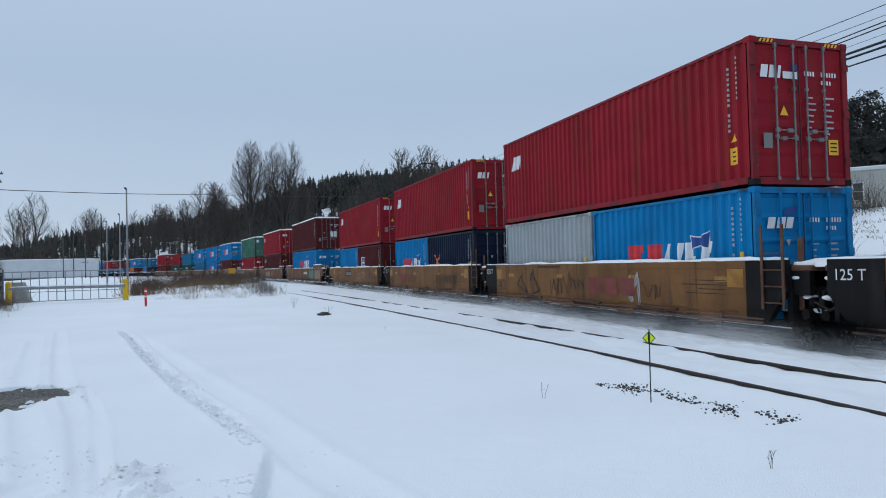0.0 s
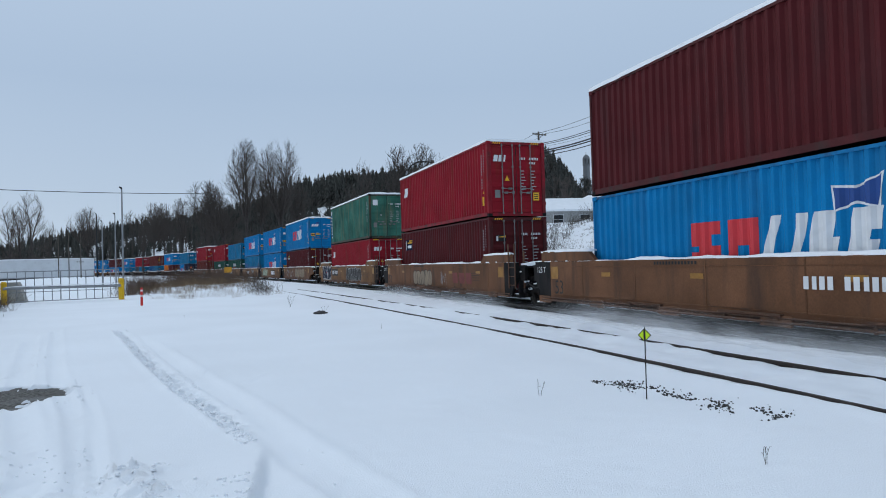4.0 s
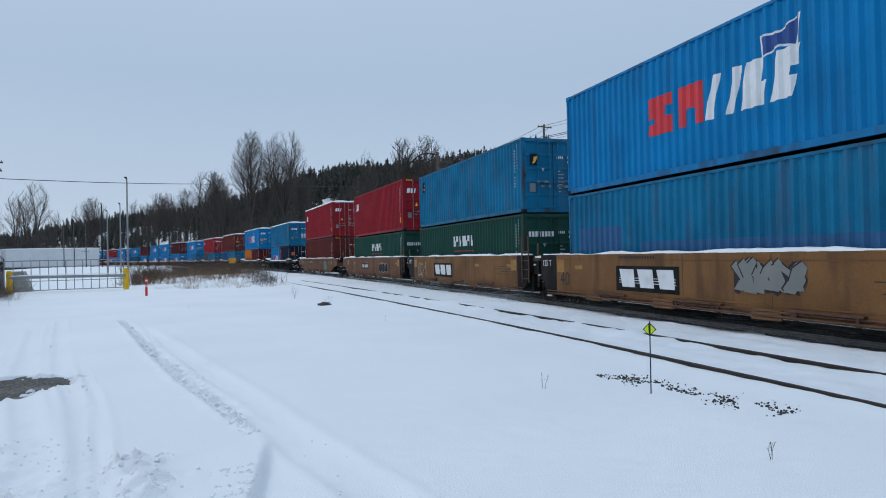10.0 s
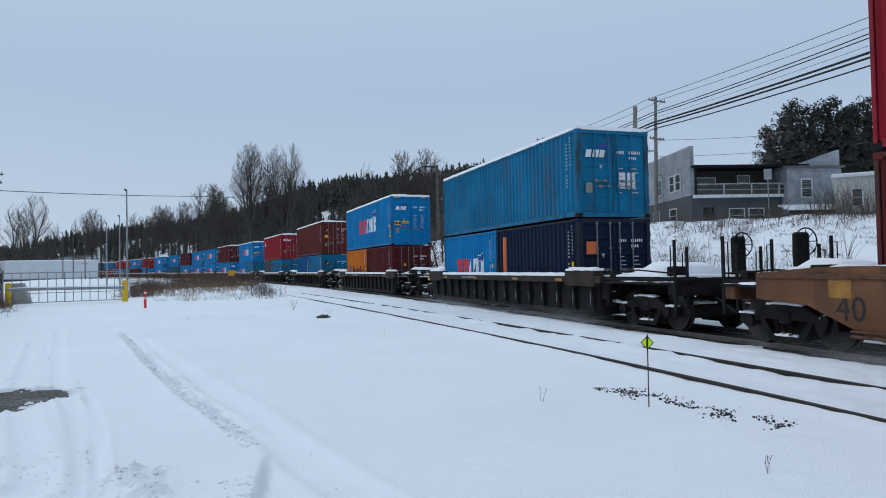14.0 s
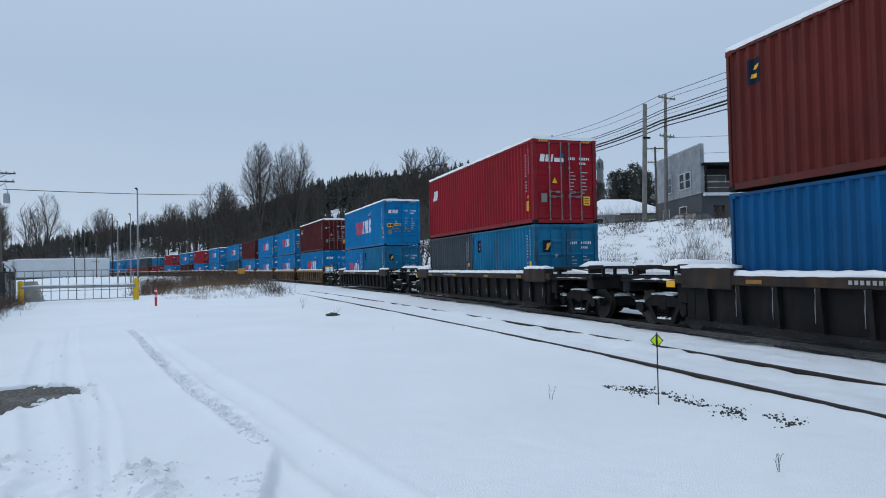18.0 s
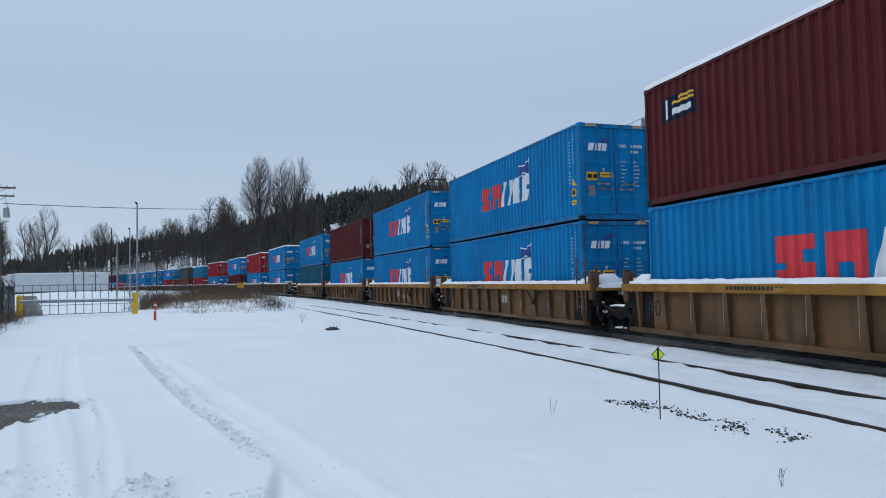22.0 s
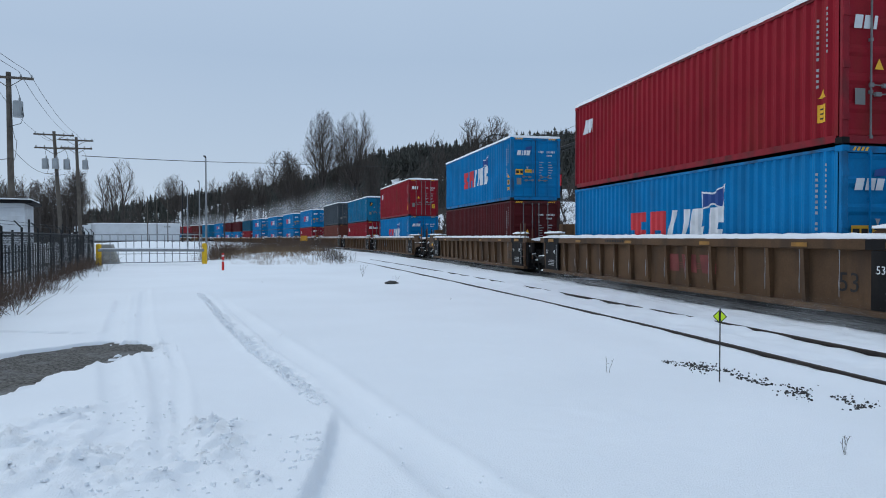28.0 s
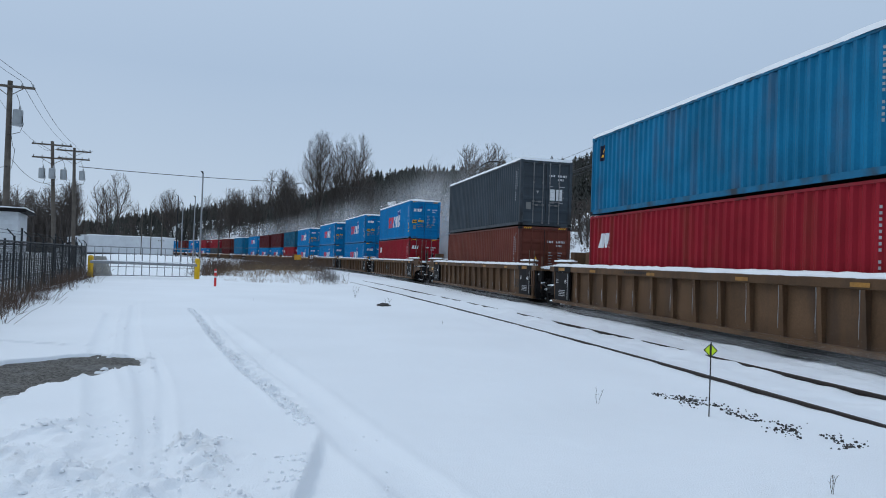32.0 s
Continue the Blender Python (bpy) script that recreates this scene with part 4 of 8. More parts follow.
def ribbon(bm, pts, thick, x):
    """A painted line through points (y, z)."""
    for (ya, za), (yb, zb) in zip(pts, pts[1:]):
        d = math.hypot(yb - ya, zb - za) or 1
        py_, pz_ = -(zb - za) / d * thick, (yb - ya) / d * thick
        bm.faces.new([bm.verts.new((x, yy, zz)) for yy, zz in ((ya - py_, za - pz_), (yb - py_, zb - pz_), (yb + py_, zb + pz_), (ya + py_, za + pz_))])


def loops(r, cy, cz, w, h, turns):
    """A run of joined curves inside a field w by h."""
    pts = []
    ph, qh = r.uniform(0, 6), r.uniform(0, 6)
    fy, fz = r.choice((1, 2, 3)), r.choice((3, 4, 5))
    for k in range(turns):
        a = k / turns * 6.283
        pts.append((cy + w * (1 - 2 * k / turns) + 0.28 * w * math.sin(fy * a + ph), cz + h * math.sin(fz * a + qh) * (0.75 + 0.25 * math.sin(2.3 * a))))
    return pts


def blob(cy, cz, w, h, lean, square=0.75, n=22):
    """A rounded outline (y, z)."""
    out = []
    for k in range(n):
        c, q = math.cos(6.2832 * k / n), math.sin(6.2832 * k / n)
        z = h * math.copysign(abs(q) ** square, q)
        out.append((cy + w * math.copysign(abs(c) ** square, c) + lean * z, cz + z))
    return out


def flat(bm, x, outline):
    bm.faces.new([bm.verts.new((x, u, v)) for u, v in outline])


def spray(car, spec, x):
    """Graffiti on a car's side, no letters: (y0, y1, manner, fill, outline, seed, z0, z1)."""
    y0, y1, manner, fill, line, seed = spec[:6]
    z0, z1 = spec[6:] or (0.46, 1.40)
    r = random.Random(seed)
    lines, fills, extra = bmesh.new(), bmesh.new(), bmesh.new()
    cz, half = (z0 + z1) / 2, (z1 - z0) / 2
    if manner == "bubbles":
        # fat rounded figures that overlap, each with a slit and a bite
        n = max(2, round((y1 - y0) / 0.60))
        w = (y1 - y0) / n
        for i in range(n):
            c, deep = y0 + w * (i + 0.5), x - 0.004 - 0.0024 * i
            h, lean = half * r.uniform(0.86, 1.0), r.uniform(-0.22, 0.22)
            flat(lines, deep, blob(c, cz, w * 0.60 + 0.03, h + 0.03, lean))
            flat(fills, deep - 0.0008, blob(c, cz, w * 0.60, h, lean))
            up, off = r.choice((-1, 1)), r.uniform(-0.15, 0.15)
            for shift, reach in ((off, 0.55), (off + 0.22, 0.35))[:r.choice((1, 2, 2))]:
                # a slit that runs in from the rim
                arc = [(c + w * (shift + 0.10 * math.sin(v * 3 + i)) + lean * up * h * (1 - v), cz + up * h * (1 - v * 2 * reach)) for v in np.linspace(0, 1, 8)]
                ribbon(lines, arc, 0.018, deep - 0.0016)
    elif manner == "wild":
        # a jagged field with sharp interlocking strokes
        edge = []
        m = 14
        for k in range(m):
            edge.append((y0 + (y1 - y0) * k / (m - 1), z0 + (0.0, 0.14, 0.05, 0.2)[k % 4] * half + 0.05 * r.random()))
        for k in range(m):
            edge.append((y1 - (y1 - y0) * k / (m - 1), z1 - (0.0, 0.16, 0.04, 0.24)[k % 4] * half - 0.05 * r.random()))
        flat(lines, x - 0.004, edge)
        n = max(3, round((y1 - y0) / 0.36))
        w = (y1 - y0) / n
        for i in range(n):
            c = y0 + w * (i + 0.5)
            for k in range(3):
                a = (c + w * r.uniform(-0.5, 0.5), z0 + half * r.uniform(0.1, 0.5))
                b = (c + w * r.uniform(-0.9, 0.9), z1 - half * r.uniform(0.1, 0.5))
                g = w * r.uniform(0.26, 0.5)
                deep = x - 0.005 - 0.0006 * (3 * i + k)
                bend = r.uniform(-0.35, 0.35) * w
                mid = ((a[0] + b[0]) / 2 + bend, (a[1] + b[1]) / 2)
                shape = [(a[0] - g, a[1]), (a[0] + g, a[1] + 0.03), (mid[0] + g, mid[1]), (b[0] + g * 1.3, b[1]), (b[0], b[1] + 0.12), (b[0] - g * 0.8, b[1]), (mid[0] - g, mid[1])]
                flat(fills, deep, shape)
                ribbon(lines, shape[2:5], 0.014, deep - 0.0003)
                if k == 0:
                    ribbon(lines, [shape[0], shape[6], shape[5]], 0.014, deep - 0.0003)
                elif k == 1 and fill == "navy":
                    flat(extra, deep - 0.0003, [(mid[0] - g * 0.4, mid[1] - 0.04), (mid[0] + g * 0.6, mid[1] + 0.02), (mid[0] - g * 0.1, mid[1] + 0.14)])
    elif manner == "lines":
        # angular outlines with a second, thinner line beside them
        n = max(2, round((y1 - y0) / 0.8))
        w = (y1 - y0) / n
        for i in range(n):
            c = y0 + w * (i + 0.5)
            pts = [(c - w * 0.4, z0 + 0.1)]
            for k in range(5):
                pts.append((c + w * r.uniform(-0.5, 0.5), z0 + (z1 - z0) * ((0.95, 0.55, 0.85, 0.3, 0.05), (0.5, 0.9, 0.7, 0.15, 0.3), (0.2, 0.6, 0.95, 0.5, 0.1))[i % 3][k] * r.uniform(0.85, 1)))
            ribbon(lines, pts, 0.015, x - 0.004)
            ribbon(lines, [(u + 0.06, v - 0.05) for u, v in pts], 0.007, x - 0.004)
    else:
        n = max(1, int((y1 - y0) / 0.5))
        for i in range(n):
            w = (y1 - y0) / n
            ribbon(lines, loops(r, y0 + w * (i + 0.5), cz + r.uniform(-0.1, 0.1), w * 0.5, half * r.uniform(0.4, 0.8), 30), 0.010, x - 0.008)
    for bm, m in ((fills, fill), (lines, line), (extra, "redmark")):
        if bm.faces:
            part("graffiti", bm, M[m], car)["kind"] = "stuff"
        else:
            bm.free()


def report_marks(car, x, y, z, h, n, board, material):
    """A car's mark and number as plain bars, on a black board or straight on the side."""
    if board:
        bm = bmesh.new()
        side_rect(bm, x, y - 0.10, y + n * h * 0.74 + 0.06, z - h * 0.45, z + h * 1.45)
        part("number_board", bm, M["blackmark"], car)
    bm = bmesh.new()
    for k in range(n):
        if k == n - 5:
            continue
        a = y + k * h * 0.74
        side_rect(bm, x - 0.004, a, a + h * (0.5 if k % 3 else 0.42), z, z + h)
    part("number_bars", bm, M[material], car)["kind"] = "stuff"


def car_side_writing(car, words, y, z, size, material, x):
    ob = tagged(part("writing", text_mesh(words, size, material), None, car), kind="stuff")
    ob.matrix_basis = Matrix.Translation((x, y, z)) @ Matrix(((0, 0, -1, 0), (-1, 0, 0, 0), (0, 1, 0, 0), (0, 0, 0, 1)))
    return ob


def side_rect(bm, x, y0, y1, z0, z1):
    bm.faces.new([bm.verts.new((x, y, z)) for y, z in ((y0, z0), (y0, z1), (y1, z1), (y1, z0))])


def well_car(style, front, rear, L=12.19, stands=(True, True), tone=None):
    """front and rear: (joint, metres past the container to the joint or coupler face), joint "a" shared truck or "c" coupler."""
    paint_name, chord, wall, dark, pitch, top, low = STYLE[style]
    paint_name = tone or paint_name
    car = empty("well_car", Matrix(), "%s double-stack well car, snow along its sills" % {"smooth": "flat-sided tan", "smooth53": "flat-sided long tan", "single": "tan drop-ended", "black": "sooty black ribbed", "ribbed": "brown ribbed", "ribbed53": "long brown ribbed"}[style], "railcar", "cars of the train")
    y0, y1 = -wall[0], L + wall[1]
    flat = style in ("smooth", "smooth53")
    dark = tuple(0.0 if flat and e[0] == "c" else d for d, e in zip(dark, (front, rear)))
    xo = 1.46
    ribbed = pitch > 0
    for sx in (-1, 1):
        a, b = sorted((sx * (xo - (0.09 if ribbed else 0)), sx * 1.34))
        if style == "single":
            bm = bmesh.new()
            prism(bm, [(0.1, low), (0.5, low - 0.05), (L - 0.5, low - 0.05), (L - 0.1, low), (L + 1.15, 0.83), (y1 + 1.6, 0.90), (y1 + 1.6, top - 0.12), (y1 + 0.2, top - 0.02), (L - 0.2, top), (0.2, top), (y0 - 0.2, top - 0.02), (y0 - 1.6, top - 0.12), (y0 - 1.6, 0.90), (-1.15, 0.83)], "x", a, b)
            part("top_chord", boxes((min(sx * 1.5, sx * 1.34), max(sx * 1.5, sx * 1.34), y0 - 1.5, y1 + 1.5, top - 0.22, top - 0.13), bevel=0.01), M["ruststeel"], car)
            part("side_sill", bm, M[paint_name], car)
        else:
            part("side_sill", boxes((a, b, y0 + dark[0], y1 - dark[1], low, top), bevel=0.015), M[paint_name], car)
            for ya, yb in ((y0, y0 + dark[0] - 0.003), (y1 - dark[1] + 0.003, y1)):
                if yb - ya < 0.1:
                    continue
                if flat:
                    # the lower outer corner is cut away over the truck
                    inner, outer = (yb, ya) if ya == y0 else (ya, yb)
                    lean = 0.45 if outer > inner else -0.45
                    cut = [(inner, low + 0.05), (outer - lean, low + 0.05), (outer, low + 0.62), (outer, top), (inner, top)]
                    bm = bmesh.new()
                    prism(bm, cut if outer > inner else cut[::-1], "x", a, b)
                    part("end_panel", bm, M["black"], car, "black-painted end of the sill")
                else:
                    part("end_panel", boxes((a, b, ya, yb, low + 0.05, top), bevel=0.015), M["black"], car, "black-painted end of the sill")
        if ribbed:
            a2, b2 = sorted((sx * (xo + 0.05), sx * 1.31))
            part("top_chord", boxes((a2, b2, y0 - 0.25, y1 + 0.25, top - 0.19, top), bevel=0.015), M[chord], car)
            part("bottom_chord", boxes((a2, b2, y0 + 0.1, y1 - 0.1, low - 0.02, low + 0.09), bevel=0.01), M[paint_name], car)
            me = None
            if sx > 0:
                bm = bmesh.new()
                for k in range(int((y1 - y0 - 0.3) / pitch) + 1):
                    y = y0 + 0.25 + k * pitch
                    box(bm, xo - 0.10, xo + 0.03, y - 0.05, y + 0.05, low + 0.05, top - 0.19)
                tagged(part("rib", bm, M[paint_name], car), kind="stuff")
            for k in range(int((y1 - y0 - 0.3) / pitch) + 1) if sx < 0 else ():
                y = y0 + 0.25 + k * pitch
                if style == "ribbed53" and -0.75 < y < 0.05:
                    continue
                if me is None:
                    bm = bmesh.new()
                    for ya, yb in ((-0.05, -0.035), (0.035, 0.05)):
                        prism(bm, [(sx * (xo - 0.10), low + 0.05), (sx * (xo - 0.02), low + 0.05), (sx * (xo + 0.04), top - 0.19), (sx * (xo - 0.10), top - 0.19)], "y", ya, yb)
                    prism(bm, [(sx * (xo - 0.03), low + 0.05), (sx * (xo - 0.02), low + 0.05), (sx * (xo + 0.045), top - 0.19), (sx * (xo + 0.035), top - 0.19)], "y", -0.05, 0.05)
                    ob = part("rib", bm, M[paint_name], car)
                    me = ob.data
                else:
                    ob = part("rib", me, None, car)
                ob.matrix_basis = pose(0, y, 0)
            if sx < 0:
                # thin white frost and ice lines beside the ribs
                rod = None
                for k in range(0, int((y1 - y0 - 0.3) / pitch)):
                    y = y0 + 0.25 + k * pitch + 0.14
                    if rod is None:
                        bm = bmesh.new()
                        tube(bm, [(-xo + 0.03, 0, low + 0.25), (-xo + 0.034, 0.01, 0.75), (-xo + 0.028, -0.008, 0.95), (-xo + 0.03, 0, top - 0.2)], [0.004, 0.011, 0.006, 0.014], 4)
                        ob = part("ice_rod", bm, M["pale"], car)
                        rod = ob.data
                    else:
                        ob = part("ice_rod", rod, None, car)
                    ob.matrix_basis = pose(0, y, 0)
        else:
            bm = bmesh.new()
            a2, b2 = sorted((sx * xo, sx * (xo + 0.05)))
            # pipes and brackets along the foot of a flat side
            for z, rr in ((low + 0.10, 0.022), (low + 0.02, 0.03)):
                tube(bm, [(sx * (xo + 0.04), y0 + 0.5, z), (sx * (xo + 0.04), y1 - 0.5, z)], rr, 6)
            part("pipe", bm, M["ruststeel"], car)
            if style != "single":
                # weld seams, a fold near the top and the skirt's lip
                seams = [(a - 0.006, b + 0.006, y, y + 0.035, low + 0.02, top - 0.02) for y in np.arange(y0 + 2.4, y1 - 1.5, 2.55)]
                seams += [(a - 0.008, b + 0.008, y0 + dark[0], y1 - dark[1], top - 0.16, top - 0.145), (a - 0.012, b + 0.012, y0 + dark[0] + 0.2, y1 - dark[1] - 0.2, low + 0.2, low + 0.225)]
                tagged(part("seam", boxes(*seams), M[paint_name], car), kind="stuff")
            for y in np.arange(y0 + 1.6, y1 - 1, 3.1) if sx < 0 else ():
                part("bracket", boxes((a2, b2 + (0.05 if sx > 0 else 0), y, y + 0.75, low - 0.06, low + 0.14), bevel=0.01), M[paint_name], car)
        for (joint, reach), s2, w0 in ((front, -1, y0), (rear, 1, y1)):
            if flat and joint == "c":
                w1 = w0 + s2 * (1.55 if style == "smooth" else 0.95)
                arch = [(w0 + s2 * 0.002, low + 0.03), (w0 + s2 * 0.14, 0.50), (w0 + s2 * 0.30, 0.72), (w0 + s2 * 0.55, 0.82), (w1, 0.84), (w1, top - 0.05), (w0 + s2 * 0.3, top), (w0 + s2 * 0.002, top)]
                bm = bmesh.new()
                prism(bm, arch[::s2], "x", a, b)
                part("side_wing", bm, M[paint_name], car)
                q0, q1 = sorted((w0, w1))
                part("snow_ledge", snow_sheet("snow", min(sx * xo, sx * 1.1), max(sx * xo, sx * 1.1), q0, q1, top - 0.06, 0.10, 51 + s2, 0.25, 4), M["snow"], car, smooth=True)
        if "53" in style:
            # the side rises over the truck at both ends
            for e, s2 in ((0.45, -1), (L - 0.45, 1)):
                f = (y0 if s2 < 0 else y1) - s2 * ((0.45 if (front, rear)[s2 > 0][0] == "a" else -0.2) if not ribbed else 0.1)
                rise = 0.31 if not ribbed else 0.2
                g = e if not ribbed else (-0.6 if s2 < 0 else L + 0.6)
                if ribbed and (front, rear)[s2 > 0][0] == "c":
                    # the side reaches over the truck, arched below
                    w0, w1 = (y0 if s2 < 0 else y1), (y0 if s2 < 0 else y1) + s2 * 1.75
                    bm = bmesh.new()
                    arch = [(w0 + s2 * 0.002, low + 0.02), (w0 + s2 * 0.12, 0.45), (w0 + s2 * 0.3, 0.70), (w0 + s2 * 0.65, 0.84), (w1, 0.92), (w1, top), (w0 + s2 * 0.002, top)]
                    prism(bm, arch[::s2], "x", a, b)
                    part("side_wing", bm, M[paint_name], car)
                    q0, q1 = sorted((w0 + s2 * 0.25, w1))
                    part("top_chord", boxes((min(sx * (xo + 0.05), sx * 1.31), max(sx * (xo + 0.05), sx * 1.31), q0 + 0.004, q1, top - 0.19, top - 0.002), bevel=0.015), M[chord], car)
                    f = w1 - s2 * 0.3
                bm = bmesh.new()
                prism(bm, [(g, top + 0.002), (f, top + 0.002), (f, top + rise), (g + s2 * 0.35, top + rise * 0.82)][::s2], "x", a + 0.004, b - 0.004)
                part("end_rise", bm, M[paint_name], car)
                q0, q1 = sorted((g + s2 * 0.3, f))
                part("snow_ledge", snow_sheet("snow", min(sx * (xo + 0.01), sx * 1.24), max(sx * (xo + 0.01), sx * 1.24), q0, q1, top + rise * 0.9, 0.07, 41 + s2, 0.25, 3), M["snow"], car, smooth=True)
        elif style == "black":
            for e, s2 in ((0.34, -1), (L - 0.34, 1)):
                q0, q1 = sorted((e, e + s2 * 1.62))
                x0_, x1_ = sorted((sx * 1.53, sx * 1.22))
                part("end_block", boxes((x0_, x1_, q0, q1, 1.0, 1.44), bevel=0.02), M["sootbrown"], car)
                part("snow_ledge", snow_sheet("snow", x0_, x1_, q0, q1, 1.435, 0.09, 43 + s2, 0.2, 3), M["snow"], car, smooth=True)
        xa, xb = sorted((sx * (xo + (0.04 if ribbed else 0)), sx * 1.27))
        bm = snow_sheet("snow", xa, xb, y0 + 0.1, y1 - 0.1, top, 0.07 + 0.03 * ribbed, 17 + sx, 0.22, 3, 0.0 if ribbed else 0.9)
        part("snow_ledge", bm, M["snow"], car, "white snow lying on the sill", smooth=True)
    bm = bmesh.new()
    for k in range(5):
        y = 0.2 + k * (L - 0.8) / 4
        box(bm, -1.34, 1.34, y, y + 0.4, low - 0.02, low + 0.1)
    box(bm, -1.34, -1.0, y0, y1, low - 0.02, low + 0.05), box(bm, 1.0, 1.34, y0, y1, low - 0.02, low + 0.05)
    part("well_floor", bm, M["black"], car)
    for ya in (y0, y1 - 0.1):
        part("end_bulkhead", boxes((-1.335, 1.335, ya, ya + 0.1, low + 0.02, top - 0.14)), M["black"], car)
    for end, (joint, reach) in (("front", front), ("rear", rear)):
        sgn = -1 if end == "front" else 1
        base = y0 if end == "front" else y1
        face = -reach if end == "front" else L + reach
        tip = face if joint == "a" else face - sgn * 0.75
        # platform over the truck
        bm = bmesh.new()
        ya, yb = sorted((base - sgn * 0.02, tip))
        box(bm, -0.55, 0.55, ya, yb, 0.82, 1.08, bevel=0.03)
        ya, yb = sorted((base, base + sgn * min(abs(tip - base), 0.5)))
        if joint == "c":
            ya, yb = sorted((tip - sgn * 0.35, tip))
            box(bm, -1.38, 1.38, ya, yb, 0.85, 1.18, bevel=0.03)
        part("end_platform", bm, M["black" if style != "single" else paint_name], car)
        bm = bmesh.new()
        q0, q1 = sorted((base, base + sgn * min(abs(tip - base), 0.45)))
        box(bm, -1.34, 1.34, q0, q1, top - 0.20, top - 0.10, bevel=0.02)
        part("end_frame", bm, M["ruststeel" if style == "smooth" else "black" if style == "smooth53" else chord], car)
        bm = bmesh.new()
        for x in (-1.28, -0.75, 0.75, 1.28):
            box(bm, x - 0.05, x + 0.05, q0 + 0.05, q1 - 0.05, top - 0.62, top - 0.2)
        yy = base + sgn * 0.12
        for x in (-1.15, -0.9):
            tube(bm, [(x, yy, top - 0.25), (x + 0.03, yy + sgn * 0.25, top - 0.55), (x - 0.05, yy + sgn * 0.4, 0.72)], 0.022, 5)
        disc(bm, (-0.98, yy + sgn * 0.2, 0.92), "y", 0.13, 0.16, 12)
        for k in range(4):
            hx = -1.22 + 0.17 * k
            tube(bm, [(hx, yy, top - 0.22), (hx + 0.04, yy + sgn * (0.12 + 0.05 * k), top - 0.42), (hx - 0.03, yy + sgn * 0.18, 0.98 - 0.12 * k), (hx + 0.06, yy + sgn * 0.30, 0.60)], 0.016, 5)
        box(bm, -1.30, -1.06, yy + sgn * 0.02 - 0.05, yy + sgn * 0.02 + 0.05, 0.95, 1.22, bevel=0.02)
        box(bm, -1.26, -1.10, yy + sgn * 0.22 - 0.06, yy + sgn * 0.22 + 0.06, 0.70, 0.86, bevel=0.02)
        disc(bm, (-1.18, yy + sgn * 0.12, 0.56), "x", 0.09, 0.10, 10)
        box(bm, -0.75, -0.45, yy - 0.05, yy + 0.3, 0.55, 0.85, bevel=0.02)
        tagged(part("brake_gear", bm, M["steel"], car), kind="stuff")
        if style == "ribbed53":
            for xa in (0.30, 0.98) if joint == "a" else (0.45,):
                bm = bmesh.new()
                q = base + sgn * 0.28
                box(bm, xa - 0.28, xa + 0.28, q - 0.2, q + 0.2, 1.05, 2.12, bevel=0.02)
                box(bm, xa - 0.12, xa + 0.12, q - 0.22, q + 0.22, 1.45, 1.85)
                part("corner_stand", bm, M[paint_name], car, "brown hollow box stand on the end platform")
        lumps = bmesh.new()
        for xa, ya_, z_ in ((-1.24, 0.10, 1.20), (-1.16, 0.25, 0.86), (-1.05, 0.32, 0.62)):
            bmesh.ops.create_icosphere(lumps, subdivisions=2, radius=1.0, matrix=Matrix.Translation((xa, base + sgn * ya_, z_)) @ Matrix.Diagonal((0.12, 0.14, 0.05, 1)))
        tagged(part("snow_clump", lumps, M["snow"], car, smooth=True), kind="stuff")
        ya, yb = sorted((base - sgn * 0.3, tip - sgn * 0.1))
        if yb - ya > 0.4:
            part("snow_cover", snow_sheet("snow", -0.62, 0.62, ya, yb, 1.07, 0.16, 31 if joint == "c" else 32, 0.3, 5), M["snow"], car, "heaped snow on the end platform", smooth=True)
        part("snow_cover", snow_sheet("snow", -1.28, 1.28, min(base, base + sgn * 0.45), max(base, base + sgn * 0.45), top - 0.125, 0.14, 33, 0.2, 7), M["snow"], car, smooth=True)
        if joint == "c":
            if style in ("black", "single", "smooth", "smooth53"):
                q0, q1 = sorted((base, tip))
                part("deck", boxes((-1.40, 1.40, q0, q1, 1.17, 1.25), bevel=0.015), M["black"], car)
                reach = -1.3 if style == "black" else -0.75
                part("snow_cover", snow_sheet("snow", reach, 1.3, q0 + 0.15, q1 - 0.1, 1.24, 0.12, 36, 0.22, 9, 0.5), M["snow"], car, smooth=True)
                part("snow_cover", snow_sheet("snow", reach + 0.35, 0.8, (q0 + q1) / 2 - 0.7, (q0 + q1) / 2 + 0.6, 1.30, 0.30, 37, 0.3, 5), M["snow"], car, smooth=True)
                # gratings, boxes and levers along the near edge
                bm = bmesh.new()
                for k in range(int((q1 - q0) / 0.16)):
                    box(bm, -1.40, -0.80, q0 + 0.03 + 0.16 * k, q0 + 0.08 + 0.16 * k, 1.25, 1.275)
                box(bm, -1.2, -0.85, q0 + 0.25, q0 + 0.6, 1.25, 1.52, bevel=0.03)
                box(bm, -1.34, -1.1, q1 - 0.7, q1 - 0.45, 1.25, 1.42, bevel=0.02)
                tube(bm, [(-1.3, q0 + 0.2, 1.36), (-1.28, (q0 + q1) / 2, 1.44), (-1.3, q1 - 0.2, 1.36)], 0.02, 5)
                tagged(part("deck_gear", bm, M["steel"], car), kind="stuff")
            for x in (-1.42, 0.9):
                part("end_sill", boxes((x, x + 0.52, min(base, tip), max(base, tip), 1.10, 1.16)), M["black"], car)
            part("snow_cover", snow_sheet("snow", -1.42, -1.05, min(base, tip) + 0.1, max(base, tip) - 0.1, 1.155, 0.07, 34, 0.16, 4, 0.9), M["snow"], car, smooth=True)
            truck(car, base + sgn * (abs(tip - base) * 0.5))
            bm = bmesh.new()
            yc = sorted((tip, face))
